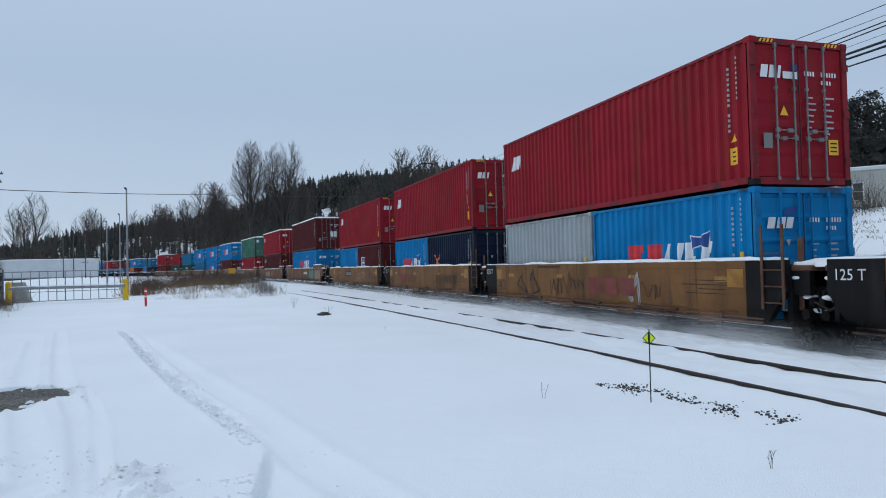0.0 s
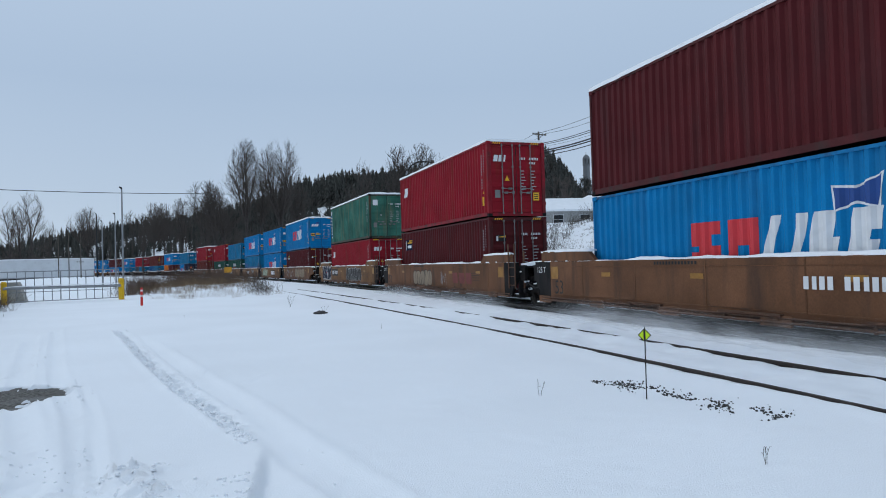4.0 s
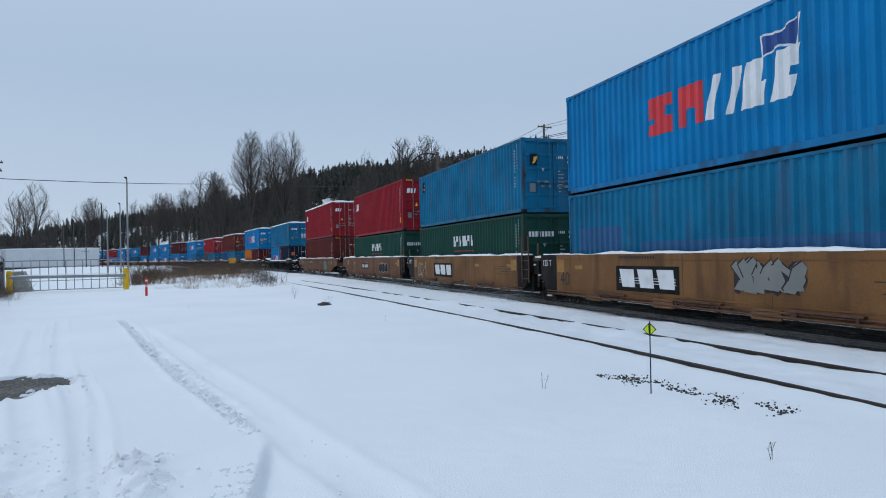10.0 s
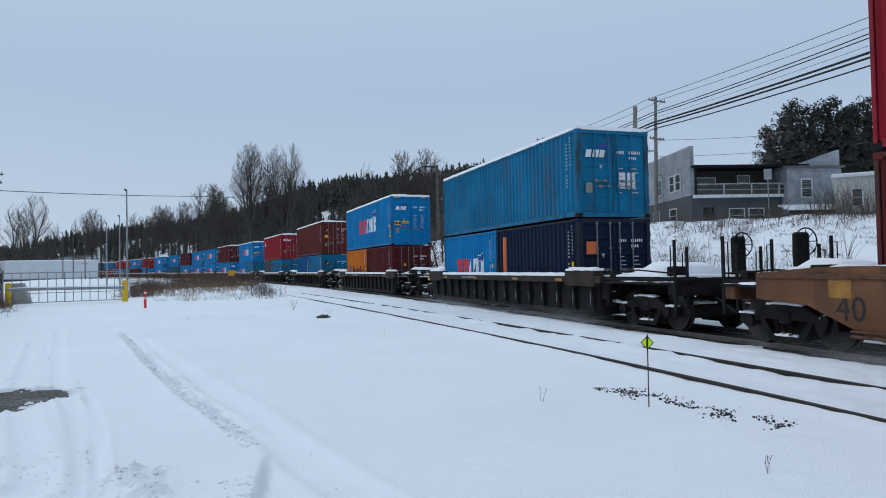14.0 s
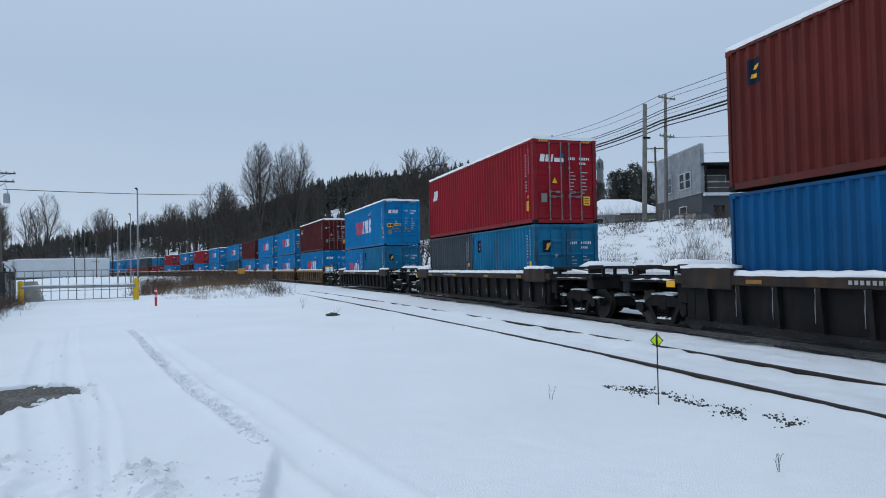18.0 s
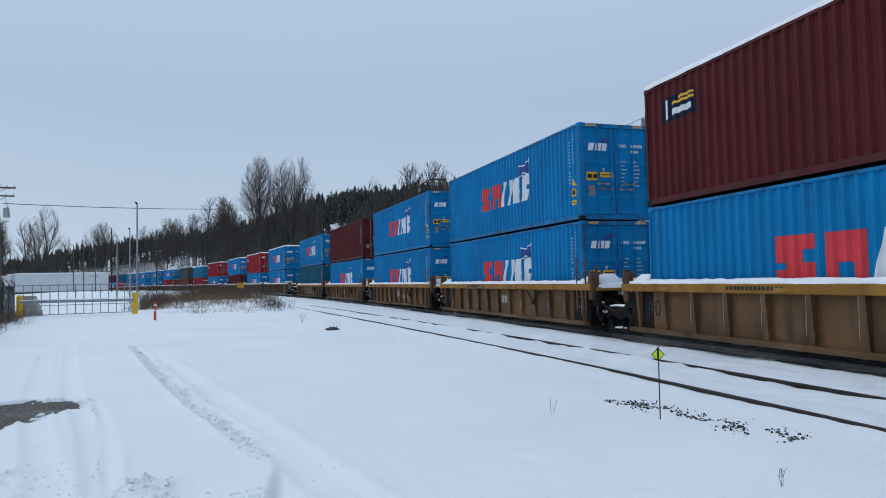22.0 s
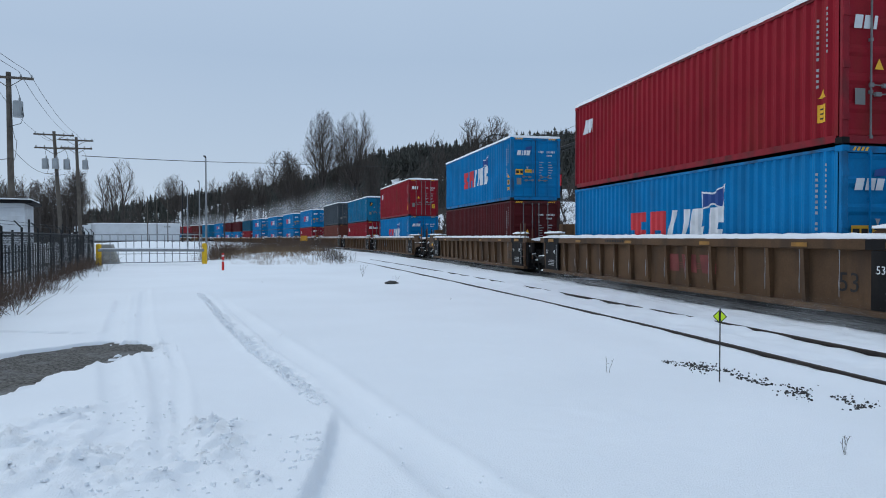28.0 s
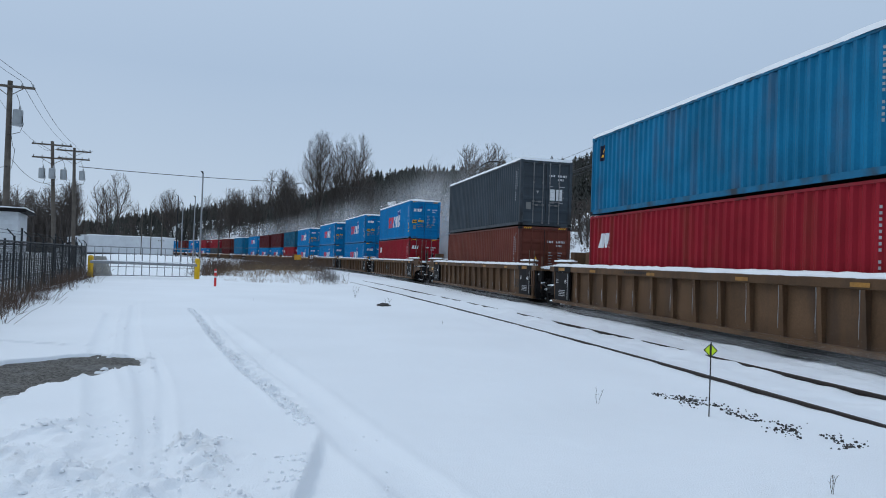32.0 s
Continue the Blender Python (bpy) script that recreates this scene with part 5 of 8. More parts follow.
            box(bm, -0.09, 0.09, yc[0], yc[1], 0.78, 0.96, bevel=0.02)
            box(bm, -0.17, 0.14, face - 0.14, face + 0.14, 0.70, 1.02, bevel=0.05)
            part("coupler", bm, M["ruststeel"], car)
            bm = bmesh.new()
            tube(bm, [(-0.32, tip, 0.8), (-0.34, face - sgn * 0.15, 0.5), (-0.2, face, 0.42)], 0.03, 6)
            part("air_hose", bm, M["rubber"], car)
            tall_end = stands[sgn > 0]
            if not tall_end:
                q0, q1 = sorted((base + sgn * 0.4, face - sgn * 0.1))
                for x in (-1.36, -0.5, 0.5, 1.36):
                    part("walkway_bar", boxes((x - 0.04, x + 0.04, q0, q1, 1.42, 1.49), (x - 0.035, x + 0.035, q0 + 0.1, q0 + 0.17, 1.2, 1.43), (x - 0.035, x + 0.035, q1 - 0.3, q1 - 0.23, 1.2, 1.43)), M["black"], car)
            for x in (-1.38, -1.05, 1.05, 1.38) if tall_end else ():
                bm = bmesh.new()
                tall = (2.12 if abs(x) > 1.2 else 1.95) + (0.2 if style == "ribbed53" else 0)
                box(bm, x - 0.02, x + 0.02, tip - sgn * 0.05 - 0.04, tip - sgn * 0.05 + 0.04, 0.55, tall, bevel=0.006)
                tube(bm, [(x, tip - sgn * 0.07, tall - 0.12), (x, tip - sgn * 0.20, tall - 0.13), (x, tip - sgn * 0.20, 1.2), (x, tip - sgn * 0.07, 1.18)], 0.014, 5)
                part("handrail", bm, M["black" if style in ("black", "single") or abs(x) < 1.2 else "ruststeel"], car)
            if tall_end and (sgn > 0 or style in ("black",)):
                bm = bmesh.new()
                c = (0.62, tip - sgn * 0.15, 2.0)
                box(bm, c[0] - 0.42, c[0] + 0.05, c[1] + 0.05, c[1] + 0.25, 1.0, 1.35, bevel=0.03)
                ring = [(c[0] + 0.28 * math.cos(a), c[1], c[2] + 0.28 * math.sin(a)) for a in np.linspace(0, 6.283, 25)]
                tube(bm, ring, 0.016, 5, False)
                for k in range(4):
                    a = k * math.pi / 4
                    tube(bm, [(c[0] - 0.28 * math.cos(a), c[1], c[2] - 0.28 * math.sin(a)), (c[0] + 0.28 * math.cos(a), c[1], c[2] + 0.28 * math.sin(a))], 0.01, 4)
                box(bm, c[0] - 0.16, c[0] + 0.16, c[1] + 0.03, c[1] + 0.26, 1.02, 2.2, bevel=0.05)
                part("brake_wheel", bm, M["black"], car)
            if sgn > 0:
                bm = bmesh.new()
                side_rect(bm, -1.425, min(base, tip) + 0.35, min(base, tip) + 0.68, 1.0, 1.15)
                part("reflector", bm, M["yellow"], car)
        elif end == "front":
            truck(car, face)
            ladder(car, -1.49, y0 + 0.02, 0.62, 2.16, 0.5)
            ladder(car, -1.2, y0 - 0.12, 0.62, 1.9, 0.05)
            bm = bmesh.new()
            tube(bm, [(-1.2, y0 - 0.1, 0.9), (-1.25, face, 0.65), (-1.2, face * 2 - y0 + 0.2, 0.9)], 0.025, 6)
            tube(bm, [(-0.9, y0 - 0.1, 1.0), (-0.95, face, 0.8), (-0.9, face * 2 - y0 + 0.2, 1.0)], 0.02, 6)
            part("air_hose", bm, M["rubber"], car)
        else:
            # capacity lettering on the rear end panel
            if style in ("smooth", "smooth53", "ribbed53"):
                car_side_writing(car, "125 T", y1 - 0.12, 1.18, 0.26, M["white"], -xo - 0.006 + (0.085 if ribbed else 0))
    x = -xo - 0.006 + (0.085 if ribbed else 0)
    num = "53" if "53" in style else "40"
    if "53" in style or style in ("single", "smooth", "ribbed"):
        car_side_writing(car, num, 12.76 if style == "single" else 12.1 if style == "ribbed" else (y1 - 1.32) if not ribbed else y1 - 0.75, 0.56 if "53" in style else 0.62, 0.58, M["blackmark"], x)
    if style == "ribbed53":
        car_side_writing(car, num, (-0.1 if style == "ribbed53" else y0 + 1.75), 0.6, 0.5, M["blackmark"], x)
    for y in (0.5, 3.6, 7.4, 11.0):
        bm = bmesh.new()
        side_rect(bm, x - 0.15 * ribbed, y, y + 0.42, top - (0.42 if not ribbed else 0.15), top - (0.31 if not ribbed else 0.07))
        part("reflector", bm, M["dullyellow"], car)
    if flat or style == "single":
        for ya in ((y0 + dark[0] + 0.06) if flat else -0.55, (y1 - dark[1] - 0.52) if flat else L + 0.25):
            bm = bmesh.new()
            side_rect(bm, x, ya, ya + 0.44, top - 0.52, top - 0.14)
            part("placard", bm, M["dullyellow"], car, "soiled orange-yellow square placard")
        for ya, yb in ((2.1, 3.6), (5.3, 6.9), (8.8, 10.2)):
            part("foot_rail", boxes((-xo - 0.085, -xo - 0.002, ya, yb, low + 0.13, low + 0.17), (-xo - 0.06, -xo - 0.002, ya + 0.1, ya + 0.16, low - 0.02, low + 0.13), (-xo - 0.06, -xo - 0.002, yb - 0.16, yb - 0.1, low - 0.02, low + 0.13)), M["ruststeel"], car)
    if style == "ribbed":
        # brake lever in a bay, brackets and heaped snow at the ends
        bm = bmesh.new()
        tube(bm, [(-xo - 0.02, 2.35, 1.14), (-xo - 0.03, 2.5, 1.10), (-xo - 0.03, 2.86, 0.80), (-xo - 0.03, 3.2, 1.08), (-xo - 0.02, 3.32, 1.14)], 0.026, 6)
        box(bm, -xo - 0.06, -xo + 0.02, 2.76, 2.98, 0.72, 0.84, bevel=0.02)
        part("brake_lever", bm, M["black"], car)
        for q, sg in ((y0, -1), (y1, 1)):
            bm = bmesh.new()
            qa, qb = sorted((q + sg * 0.05, q + sg * 0.27))
            box(bm, -1.46, -1.20, qa, qb, 0.95, top + 0.30, bevel=0.03)
            box(bm, -1.48, -1.30, qa + 0.06, qb - 0.06, top + 0.05, top + 0.36, bevel=0.02)
            part("end_bracket", bm, M["ruststeel"], car)
            qa, qb = sorted((q + sg * 0.02, q - sg * 0.62))
            part("snow_heap", snow_sheet("s", -1.30, -0.3, qa, qb, top - 0.01, 0.26, 61 + sg, 0.12, 6), M["snow"], car, smooth=True)
    if style == "ribbed53":
        # dark stencilled plates at both ends and dark stretches of the chord above them
        for ya, yb in ((-2.2, -0.95), (L + 0.95, L + 2.2)):
            part("stencil_plate", boxes((-xo - 0.046, -xo + 0.02, ya, yb, low + 0.10, top - 0.195)), M["black"], car, "black plate with white stencils")
            part("chord_band", boxes((-xo - 0.056, -xo + 0.02, ya - 0.12, yb + 0.12, top - 0.185, top - 0.005)), M["black"], car)
            part("placard", boxes((-xo - 0.06, -xo, ya + 0.4, ya + 0.95, top - 0.15, top - 0.04)), M["dullyellow"], car)
            bm = bmesh.new()
            for k in range(4):
                side_rect(bm, -xo - 0.049, ya + 0.35, ya + 0.95 - 0.08 * (k % 2), 0.50 + 0.06 * k, 0.525 + 0.06 * k)
            side_rect(bm, -xo - 0.049, ya + 0.1, ya + 0.14, low + 0.16, top - 0.25)
            part("stencil", bm, M["pale"], car)["kind"] = "stuff"
            car_side_writing(car, "53", yb - 0.1, 0.95, 0.2, M["white"], -xo - 0.05)
            car_side_writing(car, "48", ya + 0.42, 0.95, 0.2, M["white"], -xo - 0.05)
    bm = bmesh.new()
    r = random.Random(style)
    for i in range(14):
        y = 7.6 + 0.11 * i
        side_rect(bm, x - (0.14 if ribbed else 0), y, y + 0.07, top - 0.12, top - 0.05)
    for i in range(4):
        if not ribbed:
            side_rect(bm, x, 0.6, 0.6 + r.uniform(0.8, 1.4), 0.85 + 0.09 * i, 0.865 + 0.09 * i)
    tagged(part("writing", bm, M["blackmark"] if style != "black" else M["pale"], car), kind="stuff")
    return car


def logo_board(car, x, y, plain, size=1.0):
    """Car owner's mark: three pale blocks, on a dark board unless painted straight on the side."""
    if not plain:
        bm = bmesh.new()
        side_rect(bm, x, y, y + 2.55, 0.60, 1.22)
        part("logo_board", bm, M["black"], car)
    bm = bmesh.new()
    for k in range(3):
        a = y + (0.15 + 0.78 * k) * size
        for p in (((a, 0.70), (a + 0.55 * size, 0.70), (a + 0.68 * size, 0.70 + 0.44 * (0.4 + 0.6 * size)), (a + 0.05 * size, 0.70 + 0.44 * (0.4 + 0.6 * size))),):
            bm.faces.new([bm.verts.new((x - 0.003, yy, zz)) for yy, zz in p])
    for k in range(3):
        if size == 1.0:
            side_rect(bm, x - 0.006, y + 0.1, y + 2.4, 0.80 + 0.06 * k, 0.815 + 0.06 * k)
    part("mark", bm, M["white"] if not plain else M["faded"] if size == 1.0 else M["lightgrey"], car)


# ---- the train: place of each unit along the line at the clip's start, car style, spacing, load ----
# s of the door end (at 0 s, less gone(0)), car style, upper container (colour, mark, snow), lower containers (colour, mark)
TRAIN = [
    (0.26, "smooth", None, []),
    (15.72, "smooth", ("red", "both", 0), [("blue", "line"), ("lightgrey", "")]),
    (31.16, "smooth", ("red", "corner", 0), [("navy", "cross"), ("blue", "line")]),
    (46.62, "smooth", ("red", "corner", 0), [("maroon", "label"), ("blue", "")]),
    (68.55, "smooth53", ("maroon", "sheet", 1), [("blue", "line")]),
    (88.21, "smooth53", ("red", "corner", 1), [("maroon", "plate")]),
    (107.50, "smooth53", ("green", "upright", 1), [("red", "corner")]),
    (129.18, "smooth", ("blue", "line", 1), [("maroon", "plate")]),
    (144.57, "smooth", ("blue", "line", 0), [("blue", "line")]),
    (160.00, "smooth", ("blue", "line", 0), [("steelblue", "patches")]),
    (175.40, "smooth", ("steelblue", "square", 0), [("darkgreen", "wide")]),
    (190.68, "smooth", ("red", "corner", 0), [("darkgreen", "wide")]),
    (210.52, "single", ("red", "corner", 1), [("brownred", "")]),
    (232.15, "black", ("steelblue", "sheet", 1), [("navy", "orange_plate"), ("blue", "line")]),
    (253.61, "black", ("blue", "line", 1), [("maroon", ""), ("orange", "word")]),
    (275.37, "black", ("brownred", "square", 1), [("steelblue", "square"), ("deepblue", "")]),
    (297.05, "black", ("red", "both", 1), [("steelblue", "square"), ("grey", "")]),
    (318.73, "black", ("blue", "line", 1), [("steelblue", "square"), ("blue", "line")]),
    (340.28, "ribbed", ("maroon", "plate", 1), [("blue", "line")]),
    (355.82, "ribbed", ("blue", "line", 0), [("blue", "line")]),
    (371.22, "ribbed", ("blue", "line", 0), [("blue", "line")]),
    (386.71, "ribbed", ("maroon", "sheet", 0), [("blue", "line")]),
    (402.19, "ribbed", ("blue", "line", 0), [("teal", "")]),
    (423.97, "ribbed53", ("blue", "line", 1), [("blue", "line")]),
    (443.14, "ribbed53", ("red", "corner", 1), [("blue", "line")]),
    (462.45, "ribbed53", ("blue", "line", 1), [("maroon", "")]),
    (486.02, "ribbed53", ("red", "corner", 1), [("blue", "line")]),
    (505.55, "ribbed53", ("steelblue", "square", 1), [("red", "both")]),
    (524.74, "ribbed53", ("grey", "sheet", 1), [("rustbrown", "")]),
    (548.17, "ribbed53", ("blue", "line", 1), [("red", "corner")]),
    (568.00, "ribbed53", ("blue", "line", 1), [("blue", "line")]),
    (587.60, "ribbed53", ("blue", "line", 1), [("blue", "line")]),
    (609.20, "ribbed", ("blue", "line", 1), [("blue", "line")]),
    (624.60, "ribbed", ("teal", "", 0), [("red", "corner")]),
    (640.00, "ribbed", ("maroon", "", 0), [("blue", "line")]),
    (655.40, "ribbed", ("maroon", "", 0), [("blue", "line")]),
    (670.80, "ribbed", ("blue", "line", 0), [("blue", "line")]),
    (692.40, "ribbed", ("steelblue", "", 1), [("steelblue", "")]),
    (711.80, "ribbed", ("brownred", "", 1), [("maroon", "")]),
    (731.20, "ribbed", ("red", "corner", 1), [("grey", "")]),
    (750.60, "ribbed", ("red", "corner", 0), [("blue", "line")]),
    (770.00, "ribbed", ("blue", "line", 1), [("blue", "line")]),
    (789.40, "ribbed", ("brownred", "", 0), [("steelblue", "")]),
    (808.80, "ribbed", ("blue", "line", 1), [("blue", "line")]),
]
LOW_UNDER, LOW_OVER = {10, 11}, {10, 13, 27}  # units with a container of the lower kind, below and above
JOINTS = {3, 6, 11, 12, 13, 14, 15, 16, 17, 22, 25, 28, 31, 36}  # a coupler follows these units
SPRAY = {
    0: [(4.0, 6.5, "", None, "blackmark", 41)],
    1: [(2.6, 3.4, "", None, "blackmark", 4), (3.5, 4.1, "lines", None, "pale", 44), (6.2, 8.2, "", None, "blackmark", 42), (8.9, 10.8, "lines", None, "blackmark", 5)],
    2: [(1.4, 4.4, "", None, "blackmark", 6), (7.2, 8.6, "", None, "blackmark", 7)],
    3: [(1.2, 2.4, "", None, "blackmark", 8), (3.0, 5.2, "lines", None, "beige", 9, 0.7, 1.3)],
    4: [(-2.6, -0.4, "bubbles", "beige", "blackmark", 10), (0.25, 2.2, "bubbles", "greygreen", "darkgreen", 11)],
    5: [(6.4, 9.2, "bubbles", "beige", "blackmark", 12, 0.5, 1.25), (4.4, 5.2, "", None, "lightgrey", 13)],
    6: [(1.6, 5.8, "bubbles", "blackmark", "pale", 14), (-0.7, 0.25, "", None, "blackmark", 48), (11.3, 14.5, "wild", "navy", "white", 15, 0.36, 1.56)],
    7: [(6.9, 11.0, "lines", None, "pale", 16), (3.95, 5.9, "bubbles", "beige", "blackmark", 17), (1.3, 3.6, "bubbles", "beige", "blackmark", 49)],
    8: [(8.2, 11.4, "wild", "palegreen", "blackmark", 18), (0.4, 2.4, "", None, "blackmark", 19)],
    9: [(3.4, 5.0, "wild", "greymark", "blackmark", 20, 0.7, 1.35)],
    10: [(10.4, 11.8, "lines", None, "pale", 51)],
    11: [(2.6, 4.4, "bubbles", "black", "lightgrey", 21, 0.62, 1.15)],
    12: [(3.0, 5.0, "", None, "faded", 22), (1.5, 2.6, "bubbles", "greygreen", "blackmark", 23, 0.45, 1.3), (5.5, 7.4, "", None, "blackmark", 24, 0.95, 1.4)],
    22: [(3.6, 8.0, "bubbles", "greymark", "blackmark", 25, 0.45, 1.2)],
    18: [(0.8, 3.2, "lines", None, "greymark", 26)],
}
# unit: where the bars of its number begin, their height above the rail, size, count, on a board, paint
REPORT = {3: (7.4, 0.98, 0.19, 10, True, "pale"), 4: (3.1, 0.96, 0.22, 11, False, "white"), 6: (8.9, 0.92, 0.26, 10, True, "white"), 11: (7.3, 0.86, 0.20, 11, True, "white"),
          12: (7.9, 1.10, 0.14, 11, True, "pale"), 20: (3.6, 0.60, 0.20, 6, False, "pale"), 26: (8.4, 0.80, 0.24, 10, True, "pale"), 29: (6.4, 0.80, 0.22, 10, True, "pale")}
MOVING = []  # (thing, its pose on its unit, s at 0 s)
WHEELS = []  # (wheelset, its truck's place on the unit, s of the unit)

for i, (s0, style, upper, lower) in enumerate(TRAIN):
    gap = lambda k: TRAIN[k + 1][0] - TRAIN[k][0] - 12.19
    own = {"smooth": 4.25, "smooth53": 5.3, "single": 3.7, "black": 4.74, "ribbed": 4.3, "ribbed53": 5.65}

    def end(k, this):
        """Joint between units k and k + 1, seen from unit this."""
        if k < 0 or k + 1 >= len(TRAIN):
            return ("a", 1.63)
        if k in JOINTS:
            a, b = own[TRAIN[k][1]], own[TRAIN[k + 1][1]]
            share = gap(k) * a / (a + b)
            return ("c", share if this == k else gap(k) - share)
        return ("a", gap(k) / 2)

    front, rear = end(i - 1, i), end(i, i)
    # brake stands and tall handrails are missing on the inner black cars
    car = well_car(style, front, rear, stands=(i not in (14, 15, 16, 17), i not in (13, 14, 15, 16)), tone="redtan" if i in (4, 5, 7, 11, 12) else None)
    for y_spec in SPRAY.get(i, ()):
        spray(car, y_spec, -1.466 + (0.085 if style in ("black", "ribbed", "ribbed53") else 0))
    x_mark = -1.468 + (0.085 if style in ("black", "ribbed", "ribbed53") else 0)
    if i in REPORT:
        report_marks(car, x_mark, *REPORT[i])
    if i in (8, 9, 10):
        logo_board(car, x_mark, 3.05 if i == 8 else 6.7, False)
    elif i in (1, 2, 5, 24):
        logo_board(car, x_mark, {1: 3.6, 2: 8.2, 5: 1.2, 24: 3.4}[i], True)
    elif i in (19, 20, 21):
        logo_board(car, x_mark, 4.95, True, 0.36)
    MOVING.append((car, Matrix(), s0))
    for o in car.children_recursive:
        if o.name.startswith("wheelset"):
            WHEELS.append((o, o.parent.matrix_basis.translation.y, s0))
    floor = 0.36
    y = 0.0
    for color, mark in lower:
        twin = len(lower) == 2
        ln, ht = (6.058, STD) if twin else (12.192, STD if i in LOW_UNDER else HC)
        box_ob = container(color, mark, ln, ht, "in a railcar well", False, i > 32, True)
        MOVING.append((box_ob, pose(0, y, floor), s0))
        y += 6.134
    if upper:
        color, mark, snow = upper
        box_ob = container(color, mark, 12.192, STD if i in LOW_OVER else HC, "stacked on another", snow, i > 32)
        MOVING.append((box_ob, pose(0, 0, floor + (STD if len(lower) == 2 or i in LOW_UNDER else HC) + 0.03), s0))


def gone(t):
    """Metres that the train has run by t seconds."""
    u = t - 16
    return 15.327 * t + 0.02192 * (u * u) + 0.5044 * (u / 16) ** 3


def unit_pose(s):
    xa, ya, a = on_line(s, HALF)
    xb, yb, b = on_line(s + 12.19, HALF)
    turn = math.atan2(-(xb - xa), yb - ya)
    return Matrix.Translation((xa, ya, RAIL_TOP)) @ Matrix.Rotation(turn, 4, "Z")


# ---- snow whirled up by the train: clouds of flakes that travel with it ----
def powder(name, strength, scale, fade=2.2):
    """Airborne powder snow: thin and uneven, thinning out upwards and towards both ends."""
    m = mat(name, (0.86, 0.88, 0.90), 0.9, 0, 0.02, 1, 10, 0.0, spec=0.0)
    n, l = m.node_tree.nodes, m.node_tree.links
    co, sep, tex = n.new("ShaderNodeTexCoord"), n.new("ShaderNodeSeparateXYZ"), n.new("ShaderNodeTexNoise")
    tex.inputs["Scale"].default_value, tex.inputs["Detail"].default_value = scale, 5
    mp = n.new("ShaderNodeMapping")
    mp.inputs["Scale"].default_value = (1, 0.5, 1)
    l.new(co.outputs["Object"], mp.inputs[0])
    l.new(mp.outputs[0], tex.inputs["Vector"])
    l.new(co.outputs["Generated"], sep.inputs[0])

    def calc(op, a, b):
        t = n.new("ShaderNodeMath")
        t.operation, t.use_clamp = op, op != "SUBTRACT"
        for k, v in enumerate((a, b)):
            if isinstance(v, (int, float)):
                t.inputs[k].default_value = v
            else:
                l.new(v, t.inputs[k])
        return t.outputs[0]

    up = calc("POWER", calc("SUBTRACT", 1.0, sep.outputs[2]), fade)
    y = sep.outputs[1]
    ends = calc("MULTIPLY", calc("MULTIPLY", y, 6.0), calc("MULTIPLY", calc("SUBTRACT", 1.0, y), 6.0))
    lumps = calc("MULTIPLY", calc("SUBTRACT", tex.outputs["Fac"], 0.36), 4.0)
    l.new(calc("MULTIPLY", calc("MULTIPLY", calc("MULTIPLY", up, ends), lumps), strength), n["Principled BSDF"].inputs["Alpha"])
    return m


def veils(name, layers, wide, length, height, seed, material):
    """Wavering sheets of powder behind one another, in one mesh."""
    s = np.arange(0, 49) / 48.0
    v, f = [], []
    for k in range(layers):
        x0 = wide * (k / max(1, layers - 1) - 0.5)
        x = x0 + 0.12 * wide * value_noise(s * length / (0.12 * length), s * 0 + k * 3.7, seed)
        n = len(v)
        for i in range(49):
            for z in (0.0, 0.5, 1.0):
                v.append((x[i] + 0.1 * wide * (z - 0.4) * math.sin(i * 0.7 + k), s[i] * length, z * height))
        for i in range(48):
            for j in (0, 1):
                p = n + i * 3 + j
                f.append((p, p + 3, p + 4, p + 1))
    me = bpy.data.meshes.new(name)
    me.from_pydata(v, [], f)
    me.polygons.foreach_set("use_smooth", [True] * len(me.polygons))
    me.materials.append(material)
    return me


THICK = veils("drifting_snow", 5, 1.1, 17.0, 0.72, 101, powder("thick_powder_snow", 0.38, 0.9))
THIN = veils("drifting_snow", 4, 1.0, 17.0, 0.6, 102, powder("thin_powder_snow", 0.05, 0.9))
MIDDLE = veils("drifting_snow", 4, 1.0, 17.0, 0.66, 103, powder("middling_powder_snow", 0.15, 0.9))
for i in range(0, 31):
    ob = tagged(new("drifting_snow", THICK if i < 6 else MIDDLE if i > 23 or i in (10, 11, 12, 13) else THIN), "low powder snow whirled along the rails", "blowing snow", kind="stuff")
    MOVING.append((ob, pose(-2.05, -3.0, -0.1), TRAIN[i][0]))
HIGH = veils("blowing_snow", 5, 5.0, 48.0, 11.0, 111, powder("high_powder_snow", 0.62, 0.16, 1.1))
for s0 in (540, 580, 620, 660, 700, 740):
    ob = tagged(new("blowing_snow", HIGH), "high plume of powder snow behind the cars", "blowing snow", kind="stuff")
    MOVING.append((ob, pose(4.6, 0, 0.0), s0))


# ---- far and near surroundings ----
wood_mat = mat("weathered_pole_wood", (0.10, 0.085, 0.07), 0.85, 0, 0.3, 2, 30, 0.5)
grey_wood_mat = mat("silvered_pole_wood", (0.20, 0.19, 0.175), 0.85, 0, 0.25, 2, 30, 0.5)
metal_mat = mat("grey_lamp_metal", (0.27, 0.28, 0.29), 0.5, 0.4, 0.15, 2, 30, 0.1)
drum_mat = mat("grey_transformer_paint", (0.30, 0.32, 0.33), 0.5, 0.1, 0.12, 2)
wire_mat = mat("black_cable", (0.014, 0.014, 0.015), 0.6, 0, 0.1)
fence_mat = mat("black_fence_coating", (0.016, 0.017, 0.018), 0.6, 0.2, 0.15)
steel_mat = mat("galvanised_gate_tube", (0.26, 0.27, 0.28), 0.45, 0.5, 0.2, 3)
